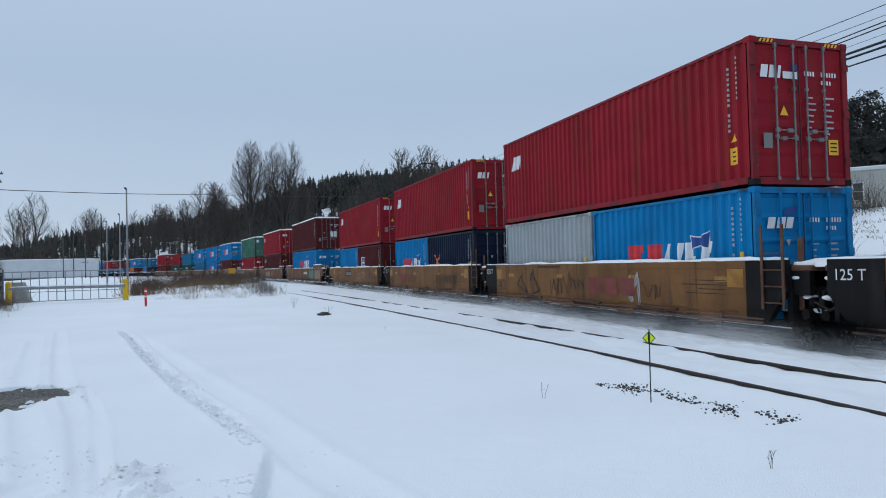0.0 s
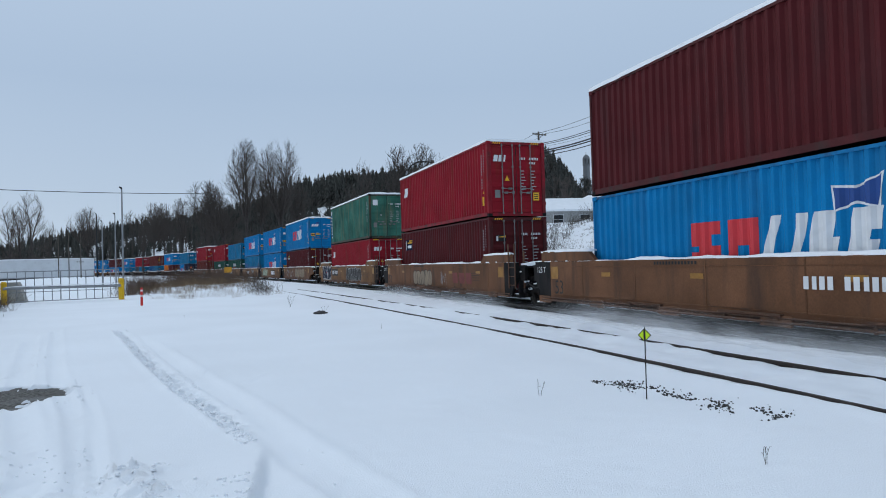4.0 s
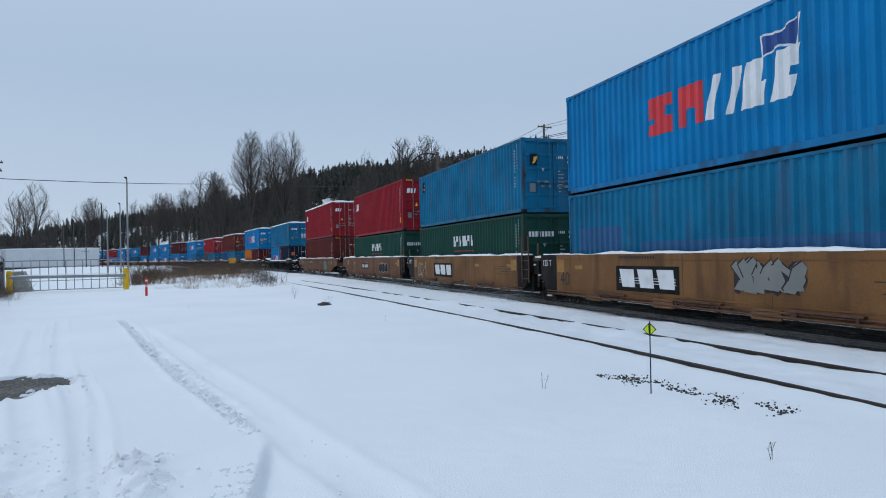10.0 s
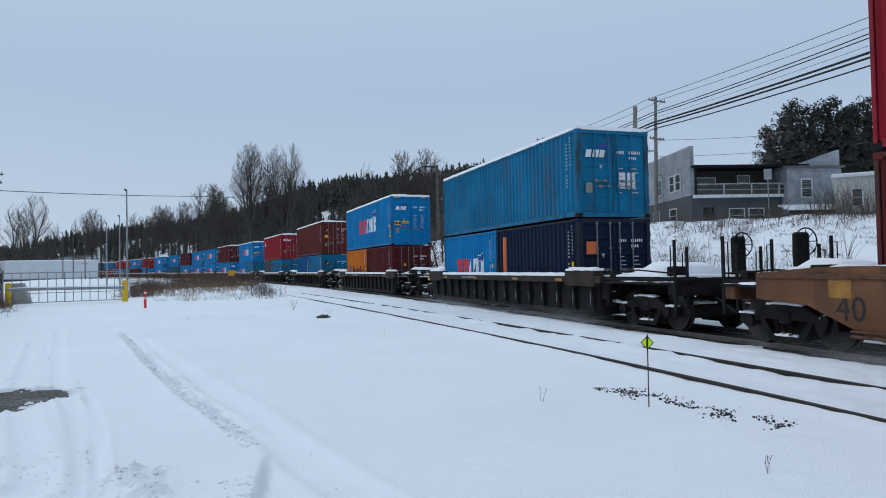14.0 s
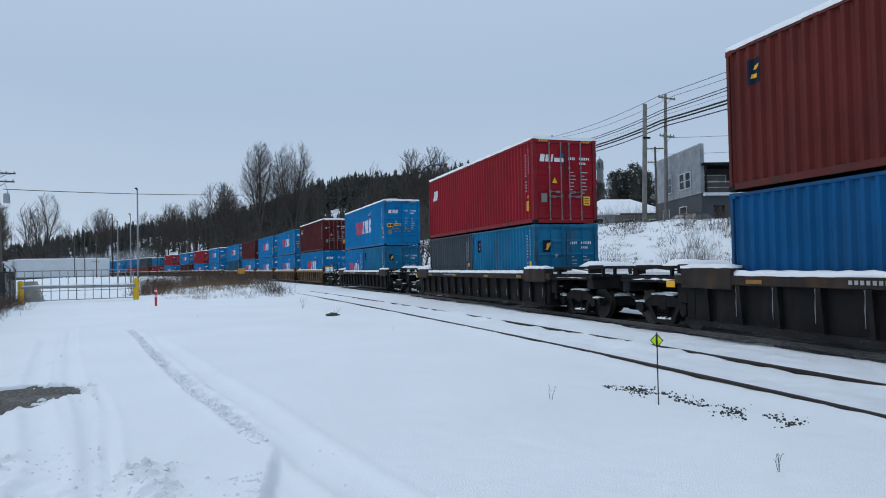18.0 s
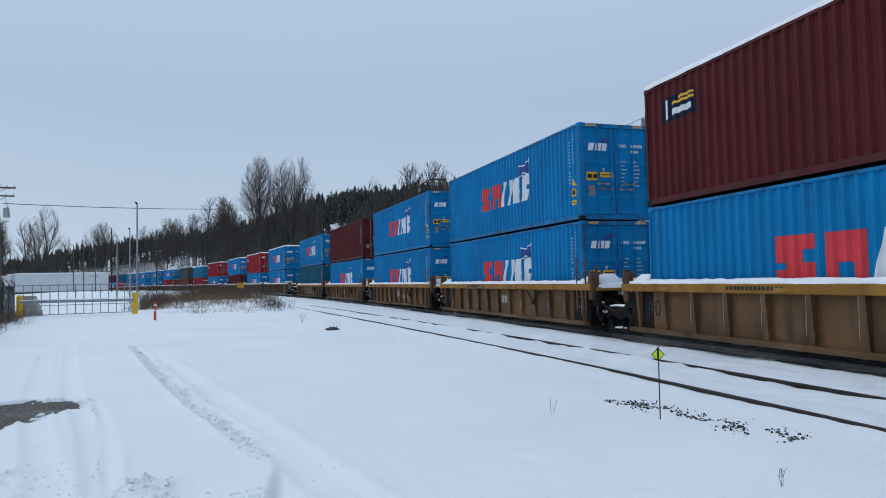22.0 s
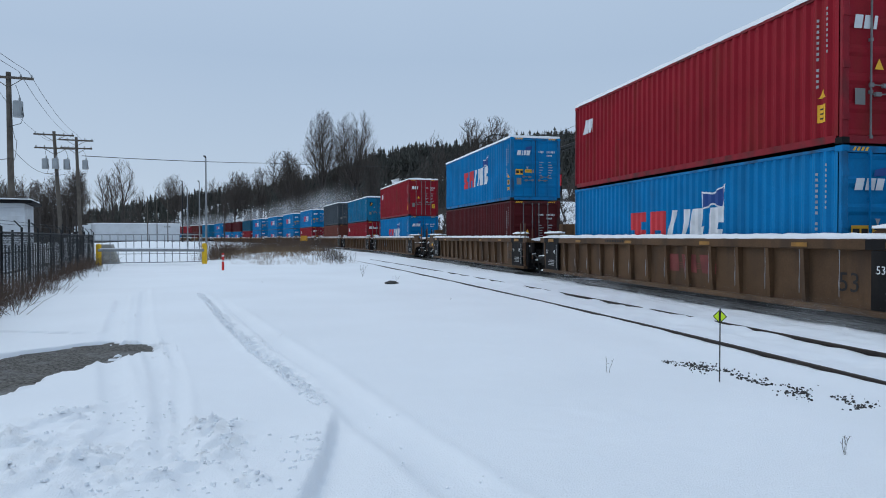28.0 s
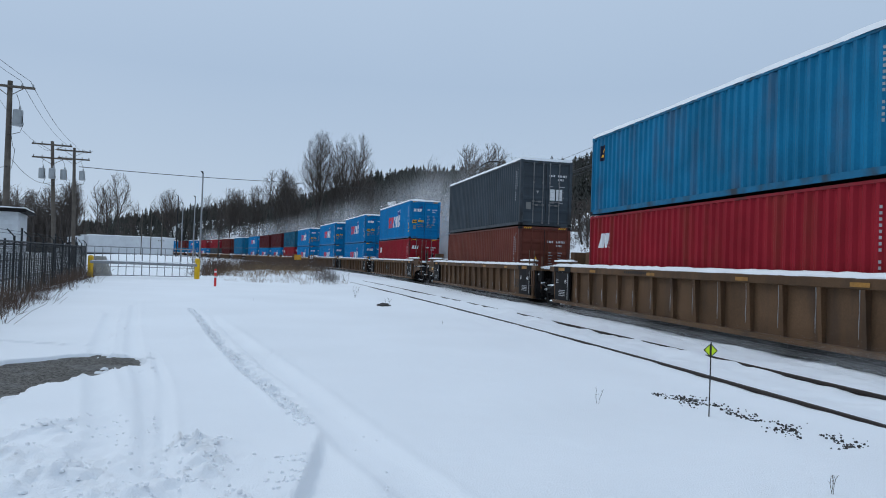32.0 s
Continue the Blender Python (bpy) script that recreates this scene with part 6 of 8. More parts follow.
yellow_mat = mat("yellow_post_paint", (0.72, 0.43, 0.012), 0.55, 0, 0.15, 3, 30, 0.1, (0.3, 0.2, 0.05), 0.3)
lime_mat = mat("fluorescent_yellow_green_sheet", (0.62, 0.82, 0.02), 0.5, 0, 0.06)
redpost_mat = mat("red_marker_plastic", (0.62, 0.03, 0.025), 0.5, 0, 0.1)
bark_mat = mat("dark_bare_bark", (0.060, 0.050, 0.045), 0.9, 0, 0.35, 3, 20, 0.4)
twig_mat = mat("brown_bare_twigs", (0.080, 0.066, 0.057), 0.9, 0, 0.3, 3, 20)
needle_mat = mat("dark_conifer_needles", (0.046, 0.047, 0.040), 0.85, 0, 0.5, 0.4, 3, 0.2, (0.10, 0.10, 0.10), 0.10)
grass_mat = mat("dry_winter_grass", (0.20, 0.135, 0.075), 0.9, 0, 0.35, 0.8, 9, 0.2)
brush_mat = mat("dry_red_brown_brush", (0.095, 0.062, 0.045), 0.9, 0, 0.35, 0.8, 9, 0.2)
stone_mat = mat("dark_crushed_stone", (0.05, 0.048, 0.046), 0.85, 0, 0.4, 6, 40, 0.4)


def ground_z(x, y):
    return float(snow_z(np.array([[float(x)]]), np.array([[float(y)]]))[0, 0])


class Soup:
    """Fast collector of many small pieces into one mesh."""

    def __init__(self):
        self.v, self.f = [], []

    def stick(self, a, b, ra, rb, sides=4):
        d = (b - a)
        if d.length < 1e-6:
            return
        d = d.normalized()
        s = d.cross(Vector((0.0, 0.0, 1.0)) if abs(d.z) < 0.9 else Vector((1.0, 0.0, 0.0))).normalized()
        u = s.cross(d)
        n = len(self.v)
        for p, r in ((a, ra), (b, rb)):
            for k in range(sides):
                g = 2 * math.pi * k / sides
                self.v.append(tuple(p + (s * math.cos(g) + u * math.sin(g)) * r))
        for k in range(sides):
            self.f.append((n + k, n + (k + 1) % sides, n + sides + (k + 1) % sides, n + sides + k))

    def face(self, *pts):
        n = len(self.v)
        self.v += [tuple(p) for p in pts]
        self.f.append(tuple(range(n, n + len(pts))))

    def mesh(self, name, material):
        me = bpy.data.meshes.new(name)
        me.from_pydata(self.v, [], self.f)
        me.materials.append(material)
        return me


def broom_tree(height, seed, wide=0.28, stems=5, twigs=5, fork=0.16, crown_r=0.2, low=0.3):
    """Trunk and crown meshes of a leafless tree: steep limbs, each feathered with fine rising twigs, in a rounded outline."""
    r = random.Random(seed)
    trunk, crown = Soup(), Soup()
    tall = height > 20
    thin = 0.013 if tall else 0.012

    def inside(p):
        f = (p.z / height - low) / (1.02 - low)
        if f < 0:
            return math.hypot(p.x, p.y) < crown_r * height * 0.5
        return f < 1 and math.hypot(p.x, p.y) < crown_r * height * min(1, 0.5 + 1.6 * f) * (1 - f ** 2.6) ** 0.5

    def run(soup, p, d, length, r0, r1, bits, lift, sides):
        """A bent shoot; returns its points and directions."""
        pts = [(p, d)]
        for i in range(bits):
            d = (d + Vector((r.gauss(0, 0.07), r.gauss(0, 0.07), lift))).normalized()
            q = p + d * (length / bits)
            if not inside(q) and r.random() < 0.8:
                break
            soup.stick(p, q, r0 + (r1 - r0) * i / bits, r0 + (r1 - r0) * (i + 1) / bits, sides)
            p = q
            pts.append((p, d))
        return pts

    def aside(d, spread):
        a = r.uniform(0, 6.283)
        out = Vector((math.cos(a), math.sin(a), 0.0))
        return (d + out * spread * r.uniform(0.75, 1.25)).normalized()

    base = Vector((0, 0, height * fork))
    trunk.stick(Vector((0, 0, -0.3)), base, height * 0.0125, height * 0.0105, 7)
    for k in range(stems):
        a = 6.283 * k / stems + r.uniform(-0.4, 0.4)
        out = wide * r.uniform(0.6, 1.15) if k else 0.04
        d = Vector((math.cos(a) * out, math.sin(a) * out, 1)).normalized()
        limb = run(trunk, base, d, height * (1 - fork) * (r.uniform(0.80, 0.95) if k else 0.95), height * 0.0085, thin * 1.8, 12, 0.012, 5)
        for i, (p, d) in enumerate(limb[2:], 2):
            f = i / 12
            for _ in range(3):
                reach = height * (0.30 if tall else 0.30) * (1.15 - f) ** 0.6 * r.uniform(0.55, 1.1)
                branch = run(crown, p, aside(d, 0.85), reach, height * 0.0026 * (1.15 - f) + thin, thin, 5, 0.09, 3)
                for q, e in branch[1:]:
                    for _ in range(3 if tall else 2):
                        spray = run(crown, q, aside(e, 0.7), reach * r.uniform(0.22, 0.42), thin, thin * 0.7, 2, 0.12, 3)
                        if tall or twigs > 4:
                            for w, g in spray[1:]:
                                run(crown, w, aside(g, 0.6), reach * r.uniform(0.10, 0.20), thin * 0.75, thin * 0.5, 1, 0.1, 3)
    k = height / max(v[2] for v in trunk.v + crown.v)
    for q in (trunk, crown):
        q.v = [(a * k, b * k, c * k) for a, b, c in q.v]
    return trunk.mesh("trunk", bark_mat), crown.mesh("crown", twig_mat)


def place_tree(meshes, x, y, z, scale, turn, name, label, group=""):
    ob = empty(name, pose(x, y, z, 0, 0, turn), label, "tree", group)
    ob.scale = (scale, scale, scale)
    for nm, me in zip(("trunk", "crown"), meshes):
        part(nm, me, None, ob)
    return ob


def conifer(height, seed, wide=0.24):
    """An old, full evergreen: drooping boughs hung with many small sprays."""
    r = random.Random(seed)
    trunk, crown = Soup(), Soup()
    trunk.stick(Vector((0, 0, -0.2)), Vector((0, 0, height * 0.93)), height * 0.016, 0.03, 6)
    for i in range(7):
        z0, R = height * (0.12 + 0.11 * i), height * wide * 0.62 * min(1, (1 - i / 7) * 1.8)
        ring = [Vector((R * r.uniform(0.7, 1.1) * math.cos(a), R * r.uniform(0.7, 1.1) * math.sin(a), z0 + r.uniform(-0.3, 0.3))) for a in np.arange(0, 6.28, 0.6)]
        for k in range(len(ring)):
            crown.face(ring[k], ring[(k + 1) % len(ring)], Vector((0, 0, z0 + height * 0.16)))
    for i in range(240):
        f = (i + r.random()) / 240
        z = height * (0.12 + 0.86 * f)
        R = height * wide * min(1, (1 - f) * 2.2 + 0.12) ** 0.7 * r.uniform(0.55, 1.15)
        a = r.uniform(0, 6.283)
        out = Vector((math.cos(a), math.sin(a), 0))
        root, tip = Vector((0, 0, z - 0.1 * R)), out * R + Vector((0, 0, z + R * r.uniform(-0.25, 0.35)))
        for k in range(14):
            c = root.lerp(tip, 0.3 + 0.7 * r.random() ** 0.7) + Vector((r.gauss(0, 0.22), r.gauss(0, 0.22), r.gauss(0, 0.2)))
            for _ in range(2):
                u = Vector((r.gauss(0, 1), r.gauss(0, 1), r.gauss(0, 0.7))).normalized() * r.uniform(0.18, 0.40)
                w = Vector((r.gauss(0, 1), r.gauss(0, 1), r.gauss(0, 0.7))).normalized() * r.uniform(0.08, 0.2)
                crown.face(c - u * 0.4, c + w, c + u * 0.7)
    return trunk.mesh("trunk", bark_mat), crown.mesh("crown", needle_mat)


BROOM = [broom_tree(30, 1, 0.24, 6, 6, 0.30, 0.18, 0.36), broom_tree(30, 2, 0.40, 9, 6, 0.22, 0.24, 0.36), broom_tree(12, 3, 0.20, 3, 4, 0.28, 0.20, 0.30), broom_tree(12, 4, 0.10, 2, 4, 0.34, 0.15, 0.30), broom_tree(12, 5, 0.42, 6, 4, 0.36, 0.28, 0.46), broom_tree(13, 6, 0.05, 2, 4, 0.34, 0.16, 0.34)]
SIZES = (30, 30, 12, 12, 12, 13)
big = "tall bare deciduous tree behind the railway"
small = "bare grey-brown tree along the far yard edge"
rt = random.Random(8)
# x, y, height of the top, which shape
for x, y, top, k in ((5.3, 170, 33.6, 0), (13.3, 169.5, 33.4, 1),
                     (-40.1, 104.6, 9.7, 2), (-36.9, 101.5, 10.2, 3), (-33.9, 99.3, 9.3, 2), (-32.4, 99.9, 9.9, 2), (-32.4, 105, 11.2, 3), (-29.8, 101.7, 11.1, 2), (-31.5, 106, 11.3, 2), (-31, 103, 10.6, 2),
                     (-37, 141.5, 14.9, 3), (-36.1, 144, 15.4, 3), (-33.3, 140, 16.6, 5), (-31, 143, 11.6, 3), (-22.9, 133, 13.5, 4), (-44, 108, 11, 2), (-48, 106, 10, 3), (-52, 100, 11.5, 2),
                     (-13.6, 149.4, 15.9, 4), (-12.0, 155.5, 16.3, 4), (-16, 152, 13.5, 2), (-8.7, 159.7, 17.6, 2), (-4.1, 165, 22.6, 4), (-2.0, 170, 22.8, 2), (-1.9, 150, 17.5, 2), (0, 160, 18, 4), (9, 178, 24, 2), (18, 172, 22, 2),
                     (39.5, 196, 33, 3), (44.7, 174.4, 33.4, 2), (49.6, 171, 33.8, 4), (47, 180, 30, 2), (55, 176, 29, 3), (62, 170, 28, 2), (34, 190, 25, 3)):
    while y > 140 and -20 < x < 12 and across(x, y) < 9:  # behind the line
        x, y, top = x * 1.02, y * 1.02, 1.57 + (top - 1.57) * 1.02
    g = ground_z(x, y)
    place_tree(BROOM[k], x, y, g, (top - g) / SIZES[k], rt.uniform(0, 360), "bare_tree", small if y < 160 else big, "bare trees")

# dark conifers above the street
FIRS = [conifer(13, 21), conifer(14, 22), conifer(12, 23)]
for i, (x, y, h) in enumerate(((58.5, 61.5, 12.0), (60, 60, 14.8), (61.5, 58.5, 14), (63, 57.5, 14.6), (64.2, 56, 13.6), (65.5, 55, 14.2), (67, 54, 13), (68.2, 53, 13.8), (70, 51.5, 12.6), (62, 62, 14), (66, 58, 14), (71.5, 50.5, 12), (73, 49, 11.5), (75, 48, 12), (76, 47, 13), (80, 44, 13))):
    g = ground_z(x, y)
    place_tree(FIRS[i % 3], x, y, g, h / (13, 14, 12)[i % 3], i * 47, "fir_tree", "dense dark green fir tree behind the houses", "fir trees")


# a clump of firs farther along the street
for i, (x, y, top) in enumerate(((66.5, 110, 18.2), (68.3, 112, 19.0), (70.3, 109, 19.8), (71.6, 114, 19.2), (73.2, 110, 18.6), (74.8, 112, 18.8), (76.6, 109, 17.9), (78.5, 111, 18.4), (65.0, 113, 16.8))):
    g = ground_z(x, y)
    place_tree(FIRS[i % 3], x, y, g, (top - g) / (13, 14, 12)[i % 3], i * 61, "fir_tree", "dark fir tree in a far clump by the street", "fir trees")


def forest(name, places, seed, label, needle=True):
    r = random.Random(seed)
    s = Soup()
    for x, y, z, h in places:
        if needle:
            wide = r.uniform(0.15, 0.27)
            s.stick(Vector((x, y, z - 0.5)), Vector((x, y, z + h * 0.97)), 0.16, 0.05, 3)
            n = 7
            for i in range(n):
                f = i / n
                zz, R = z + h * (0.08 + 0.86 * f), h * wide * (1 - f) ** 0.8 + 0.25
                a0 = r.uniform(0, 6)
                for k in range(6):
                    a = a0 + 1.047 * k + r.uniform(-0.3, 0.3)
                    rr = R * r.uniform(0.6, 1.25)
                    s.face((x, y, zz + h * 0.13), (x + rr * math.cos(a), y + rr * math.sin(a), zz - rr * 0.35), (x + rr * 0.8 * math.cos(a + 0.7), y + rr * 0.8 * math.sin(a + 0.7), zz - rr * 0.1))
        else:
            top = Vector((x + r.uniform(-1, 1), y, z + h))
            s.stick(Vector((x, y, z - 0.5)), top, 0.14, 0.03, 3)
            for i in range(16):
                b = Vector((x, y, z)).lerp(top, r.uniform(0.25, 0.95))
                a = r.uniform(0, 6.283)
                e = b + Vector((math.cos(a), math.sin(a), r.uniform(0.6, 1.6))) * h * r.uniform(0.08, 0.17)
                s.stick(b, e, 0.05, 0.02, 3)
                for _ in range(3):
                    c = b.lerp(e, r.uniform(0.3, 1))
                    s.stick(c, c + Vector((r.uniform(-1, 1), r.uniform(-1, 1), r.uniform(0.2, 1.4))) * h * 0.07, 0.03, 0.015, 3)
    return tagged(new(name, s.mesh(name, needle_mat if needle else twig_mat)), label, "trees", kind="stuff")


rf = random.Random(31)
spots = []
while len(spots) < 4500:
    x, y = rf.uniform(-150, 330), rf.uniform(205, 470)
    y += rf.uniform(0, 90) * float(x < 0)
    hz = float(hill_z(np.array([x]), np.array([y]))[0])
    clearing = value_noise(np.array([x / 22.0]), np.array([y / 26.0]), 41)[0]
    if hz < 1 or (x < 0 and float(across(x, y)) < 12) or (rf.random() < 0.85 and ((x - 40) / 9) ** 2 + ((y - 305) / 40) ** 2 < 1) or (clearing > 0.40 and y < 420) or (y < 360 and rf.random() < 0.3):
        continue
    spots.append((x, y, ground_z(x, y), (rf.uniform(8, 14) + 4 * rf.random() ** 3) * (0.65 + 0.35 * float(step(-20, 50, x)))))
forest("hill_forest", spots, 32, "dark conifer forest on a snowy hillside")
spots = []
while len(spots) < 700:
    x, y = rf.uniform(-70, 260), rf.uniform(200, 400)
    if value_noise(np.array([x / 22.0]), np.array([y / 26.0]), 41)[0] < 0.6 and hill_z(np.array([x]), np.array([y]))[0] > 0.5:
        spots.append((x, y, ground_z(x, y), rf.uniform(7, 13)))
forest("hill_bare_wood", spots, 36, "grey-brown leafless trees on the hillside", False)
spots = []
for _ in range(1000):
    y = rf.uniform(225, 300)
    x = y * rf.uniform(-0.9, -0.235)
    spots.append((x, y, ground_z(x, y), rf.uniform(8.5, 11.5) + 1.0 * math.sin(x / 17) + 1.5 * rf.random() ** 4))
forest("far_conifers", spots, 33, "distant dark conifer line beyond the yard")
spots = []
for _ in range(380):
    x = rf.uniform(-150, 60)
    y = rf.uniform(150, 215)
    if -26 < across(np.array([x]), np.array([y]))[0] < 9:
        continue
    spots.append((x, y, ground_z(x, y), rf.uniform(3, 6) + 2.5 * float(step(0, 40, x))))
for _ in range(420):
    x = rf.uniform(-190, 10)
    y = rf.uniform(205, 245)
    if -26 < across(np.array([x]), np.array([y]))[0] < 9:
        continue
    spots.append((x, y, ground_z(x, y), rf.uniform(5, 10)))
for _ in range(190):
    x = rf.uniform(-66, -41)
    spots.append((x, 142 + rf.uniform(-4, 10), ground_z(x, 142), rf.uniform(6, 11.5)))
forest("far_bare_wood", spots, 34, "grey-brown leafless woodland behind the tracks", False)
spots = []
for _ in range(300):
    s_ = rf.uniform(48, 160)
    x, y2, a = on_line(s_, rf.uniform(7.5, 19))
    if 55 < y2 < 82 and x > 20:
        continue
    spots.append((x, y2, ground_z(x, y2), rf.uniform(1.2, 3.0)))
for _ in range(260):
    y = rf.uniform(70, 200)
    o = rf.uniform(12, 34) + 0.1 * y
    x, y2, a = on_line(y, o)
    if (55 < y2 < 82 and 18 < x < 33) or abs(x - np.interp(y2, [p[1] for p in STREET], [p[0] for p in STREET])) < 2.5:
        continue
    spots.append((x, y2, ground_z(x, y2), rf.uniform(3, 9) * (0.4 + y / 200)))
forest("bank_thicket", spots, 35, "bare thicket covering the snowy bank", False)


# ---- power poles and wires ----
def cross_pole(name, x, y, z, top, arms, lean, drums, material, label, turn=0.0):
    """arms: (height below the top, half length); drums: (height below the top, offset along the arm)."""
    ob = empty(name, pose(x, y, z, 0, 0, turn), label, "utility pole", "utility poles")
    h = top - z
    tilt = lambda zz: Vector((lean * zz / h, 0, zz))
    bm = bmesh.new()
    tube(bm, [tilt(-0.3), tilt(h * 0.5), tilt(h)], [0.17, 0.15, 0.115], 10)
    part("post", bm, material, ob)
    for down, half in arms:
        bm = bmesh.new()
        c = tilt(h - down)
        box(bm, c.x - half, c.x + half, -0.20, -0.09, c.z - 0.06, c.z + 0.06, bevel=0.01)
        for sx in (-1, 1):
            tube(bm, [(c.x + sx * half * 0.6, -0.1, c.z), (c.x, -0.12, c.z - 0.5)], 0.02, 4)
        arm = part("crossarm", bm, material, ob)
        for f in (-0.92, -0.5, 0.5, 0.92):
            bm = bmesh.new()
            tube(bm, [(c.x + half * f, -0.145, c.z + 0.05), (c.x + half * f, -0.145, c.z + 0.10), (c.x + half * f, -0.145, c.z + 0.2)], [0.02, 0.05, 0.035], 8)
            part("insulator", bm, drum_mat, arm)
    for down, off in drums:
        bm = bmesh.new()
        c = tilt(h - down)
        cx, cy = c.x + off, -0.05 if abs(off) > 0.3 else -0.42
        tube(bm, [(cx, cy, c.z - 0.42), (cx, cy, c.z + 0.36), (cx, cy, c.z + 0.40)], [0.235, 0.235, 0.2], 14)
        can = part("transformer", bm, drum_mat, ob)
        bm = bmesh.new()
        tube(bm, [(cx + 0.08, cy, c.z + 0.38), (cx + 0.08, cy, c.z + 0.5), (cx + 0.08, cy, c.z + 0.62)], [0.05, 0.06, 0.025], 6)
        part("bushing", bm, drum_mat, can)
        bm = bmesh.new()
        tube(bm, [(cx + 0.08, cy, c.z + 0.6), (cx + 0.02, cy - 0.04, c.z + 0.9), (c.x + off * 0.8, -0.15, c.z + 1.2)], 0.012, 4)
        tube(bm, [(cx + 0.2, cy - 0.1, c.z + 0.1), (cx + 0.28, cy - 0.12, c.z - 0.35), (cx + 0.14, cy - 0.1, c.z - 0.75), (c.x, -0.17, c.z - 0.95)], 0.016, 4)
        part("lead", bm, wire_mat, can)
    return ob


def wire(name, pts, sag, radius, label="black overhead cable between poles"):
    cu_pts = []
    for a, b in zip(pts, pts[1:]):
        a, b = Vector(a), Vector(b)
        n = 12
        for k in range(n + (b == Vector(pts[-1]))):
            f = k / n
            p = a.lerp(b, f)
            p.z -= sag * 4 * f * (1 - f)
            cu_pts.append(p)
    bm = bmesh.new()
    tube(bm, cu_pts, radius, 4)
    return tagged(part(name, bm, wire_mat), label, "cable", "overhead cables")


yard_pole = "weathered wooden power pole with crossarms and transformers"
cross_pole("power_pole", -14.4, 38.4, 0, 9.98, ((0.3, 1.15),), -0.1, ((1.85, 0.40),), wood_mat, yard_pole, 8)
cross_pole("power_pole", -18.6, 59.1, 0, 9.98, ((0.3, 1.4), (1.35, 1.4)), -0.5, ((2.58, -0.75), (2.58, 0.0), (2.58, 0.75)), wood_mat, yard_pole, 10)
cross_pole("power_pole", -19.0, 65.2, 0, 10.4, ((0.3, 1.35), (1.0, 1.25)), -0.3, ((2.4, 0.62),), wood_mat, yard_pole, 10)
for dx in (-1.0, 0.55, 1.0):
    wire("power_line", [(-14.5 + dx, 38.2, 10.0), (-18.9 + dx * 1.4, 59, 9.85), (-19.2 + dx * 1.4, 65, 10.2)], 0.4, 0.012)
    wire("power_line", [(-14.5 + dx, 38.2, 10.0), (-12 + dx, 14, 10.4)], 0.5, 0.012)
wire("power_line", [(-18.8, 65.0, 8.75), (-3, 84, 10.45), (22, 120, 14.1)], 0.12, 0.03)
wire("power_line", [(-14.4, 38.3, 6.2), (-18.6, 59, 7.0)], 0.8, 0.015)
wire("power_line", [(-14.4, 38.3, 8.2), (-14.0, 38.0, 6.5), (-14.3, 38.2, 5.6)], 0.5, 0.012)
wire("power_line", [(-14.4, 38.3, 5.6), (-17, 30, 5.2)], 0.4, 0.015)

street_pole = "tall wooden street pole with crossarm above the bank"
cross_pole("power_pole", 34.5, 49.0, 4.6, 15.7, ((0.35, 1.05), (3.6, 0.9)), 0.35, (), grey_wood_mat, street_pole, 15)
cross_pole("power_pole", 35.3, 72.0, 5.3, 16.6, ((0.35, 1.05), (3.2, 0.9)), 0.2, (), wood_mat, street_pole, 15)
cross_pole("power_pole", 33.2, 4.0, 4.6, 14.9, ((0.35, 1.05),), 0.0, (), grey_wood_mat, street_pole, 0)
cross_pole("power_pole", 36.5, 104, 5.2, 17.2, ((0.35, 1.05),), 0.2, (), wood_mat, street_pole, 20)
cross_pole("power_pole", 49.5, 72.0, 5.0, 15.7, ((0.25, 1.0), (1.9, 1.0)), -0.1, ((3.2, 0.5),), wood_mat, street_pole, -20)
ob = empty("plain_pole", pose(31.5, 47.5, 4.5), "silver-grey wooden pole without arms above the bank", "utility pole", "utility poles")
bm = bmesh.new()
tube(bm, [(-0.1, 0, -0.3), (0.25, 0, 9.85)], [0.21, 0.17], 10)
part("post", bm, grey_wood_mat, ob)
bm = bmesh.new()
box(bm, -0.1, 0.5, -0.3, -0.1, 7.0, 7.12)
part("bracket", bm, M["steel"], ob)
for dx, z, zn, rr, sag in ((-0.6, 15.5, 14.8, 0.022, 0.4), (0.9, 15.6, 14.9, 0.018, 0.5), (-0.4, 14.3, 14.5, 0.035, 0.45), (-0.1, 14.2, 14.35, 0.035, 0.45), (0.2, 14.0, 13.9, 0.012, 0.45), (-0.4, 13.45, 13.25, 0.075, 0.45), (-0.3, 13.25, 12.95, 0.065, 0.45), (-0.2, 12.95, 12.5, 0.045, 0.5)):
    wire("power_line", [(33.0 + dx, -30, zn), (33.4 + dx, 4.0, zn), (34.7 + dx, 49.0, z), (35.5 + dx, 72, z + 0.8), (36.7 + dx, 104, z + 1.4)], sag, rr)
for z in (12.0, 10.6, 9.0):
    wire("power_line", [(34.8, 49.0, z), (62, 42, z + 2.2)], 0.5, 0.015)

# street lamp with a curved arm
ob = empty("street_lamp", pose(26.7, 86, 4.9), "curved-arm grey street lamp on a wooden pole", "street lamp")
bm = bmesh.new()
tube(bm, [(0, 0, -0.3), (0, 0, 10.3)], [0.24, 0.19], 8)
part("post", bm, wood_mat, ob)
part("crossarm", boxes((0.1, 2.0, -0.08, 0.08, 9.0, 9.14), (0.1, 1.6, -0.06, 0.06, 8.1, 8.22), bevel=0.01), wood_mat, ob)
bm = bmesh.new()
tube(bm, [(0, 0, 9.9), (-1.0, 0.05, 10.1), (-2.1, 0.1, 10.05), (-2.9, 0.2, 9.6), (-3.4, 0.3, 8.9)], 0.09, 6)
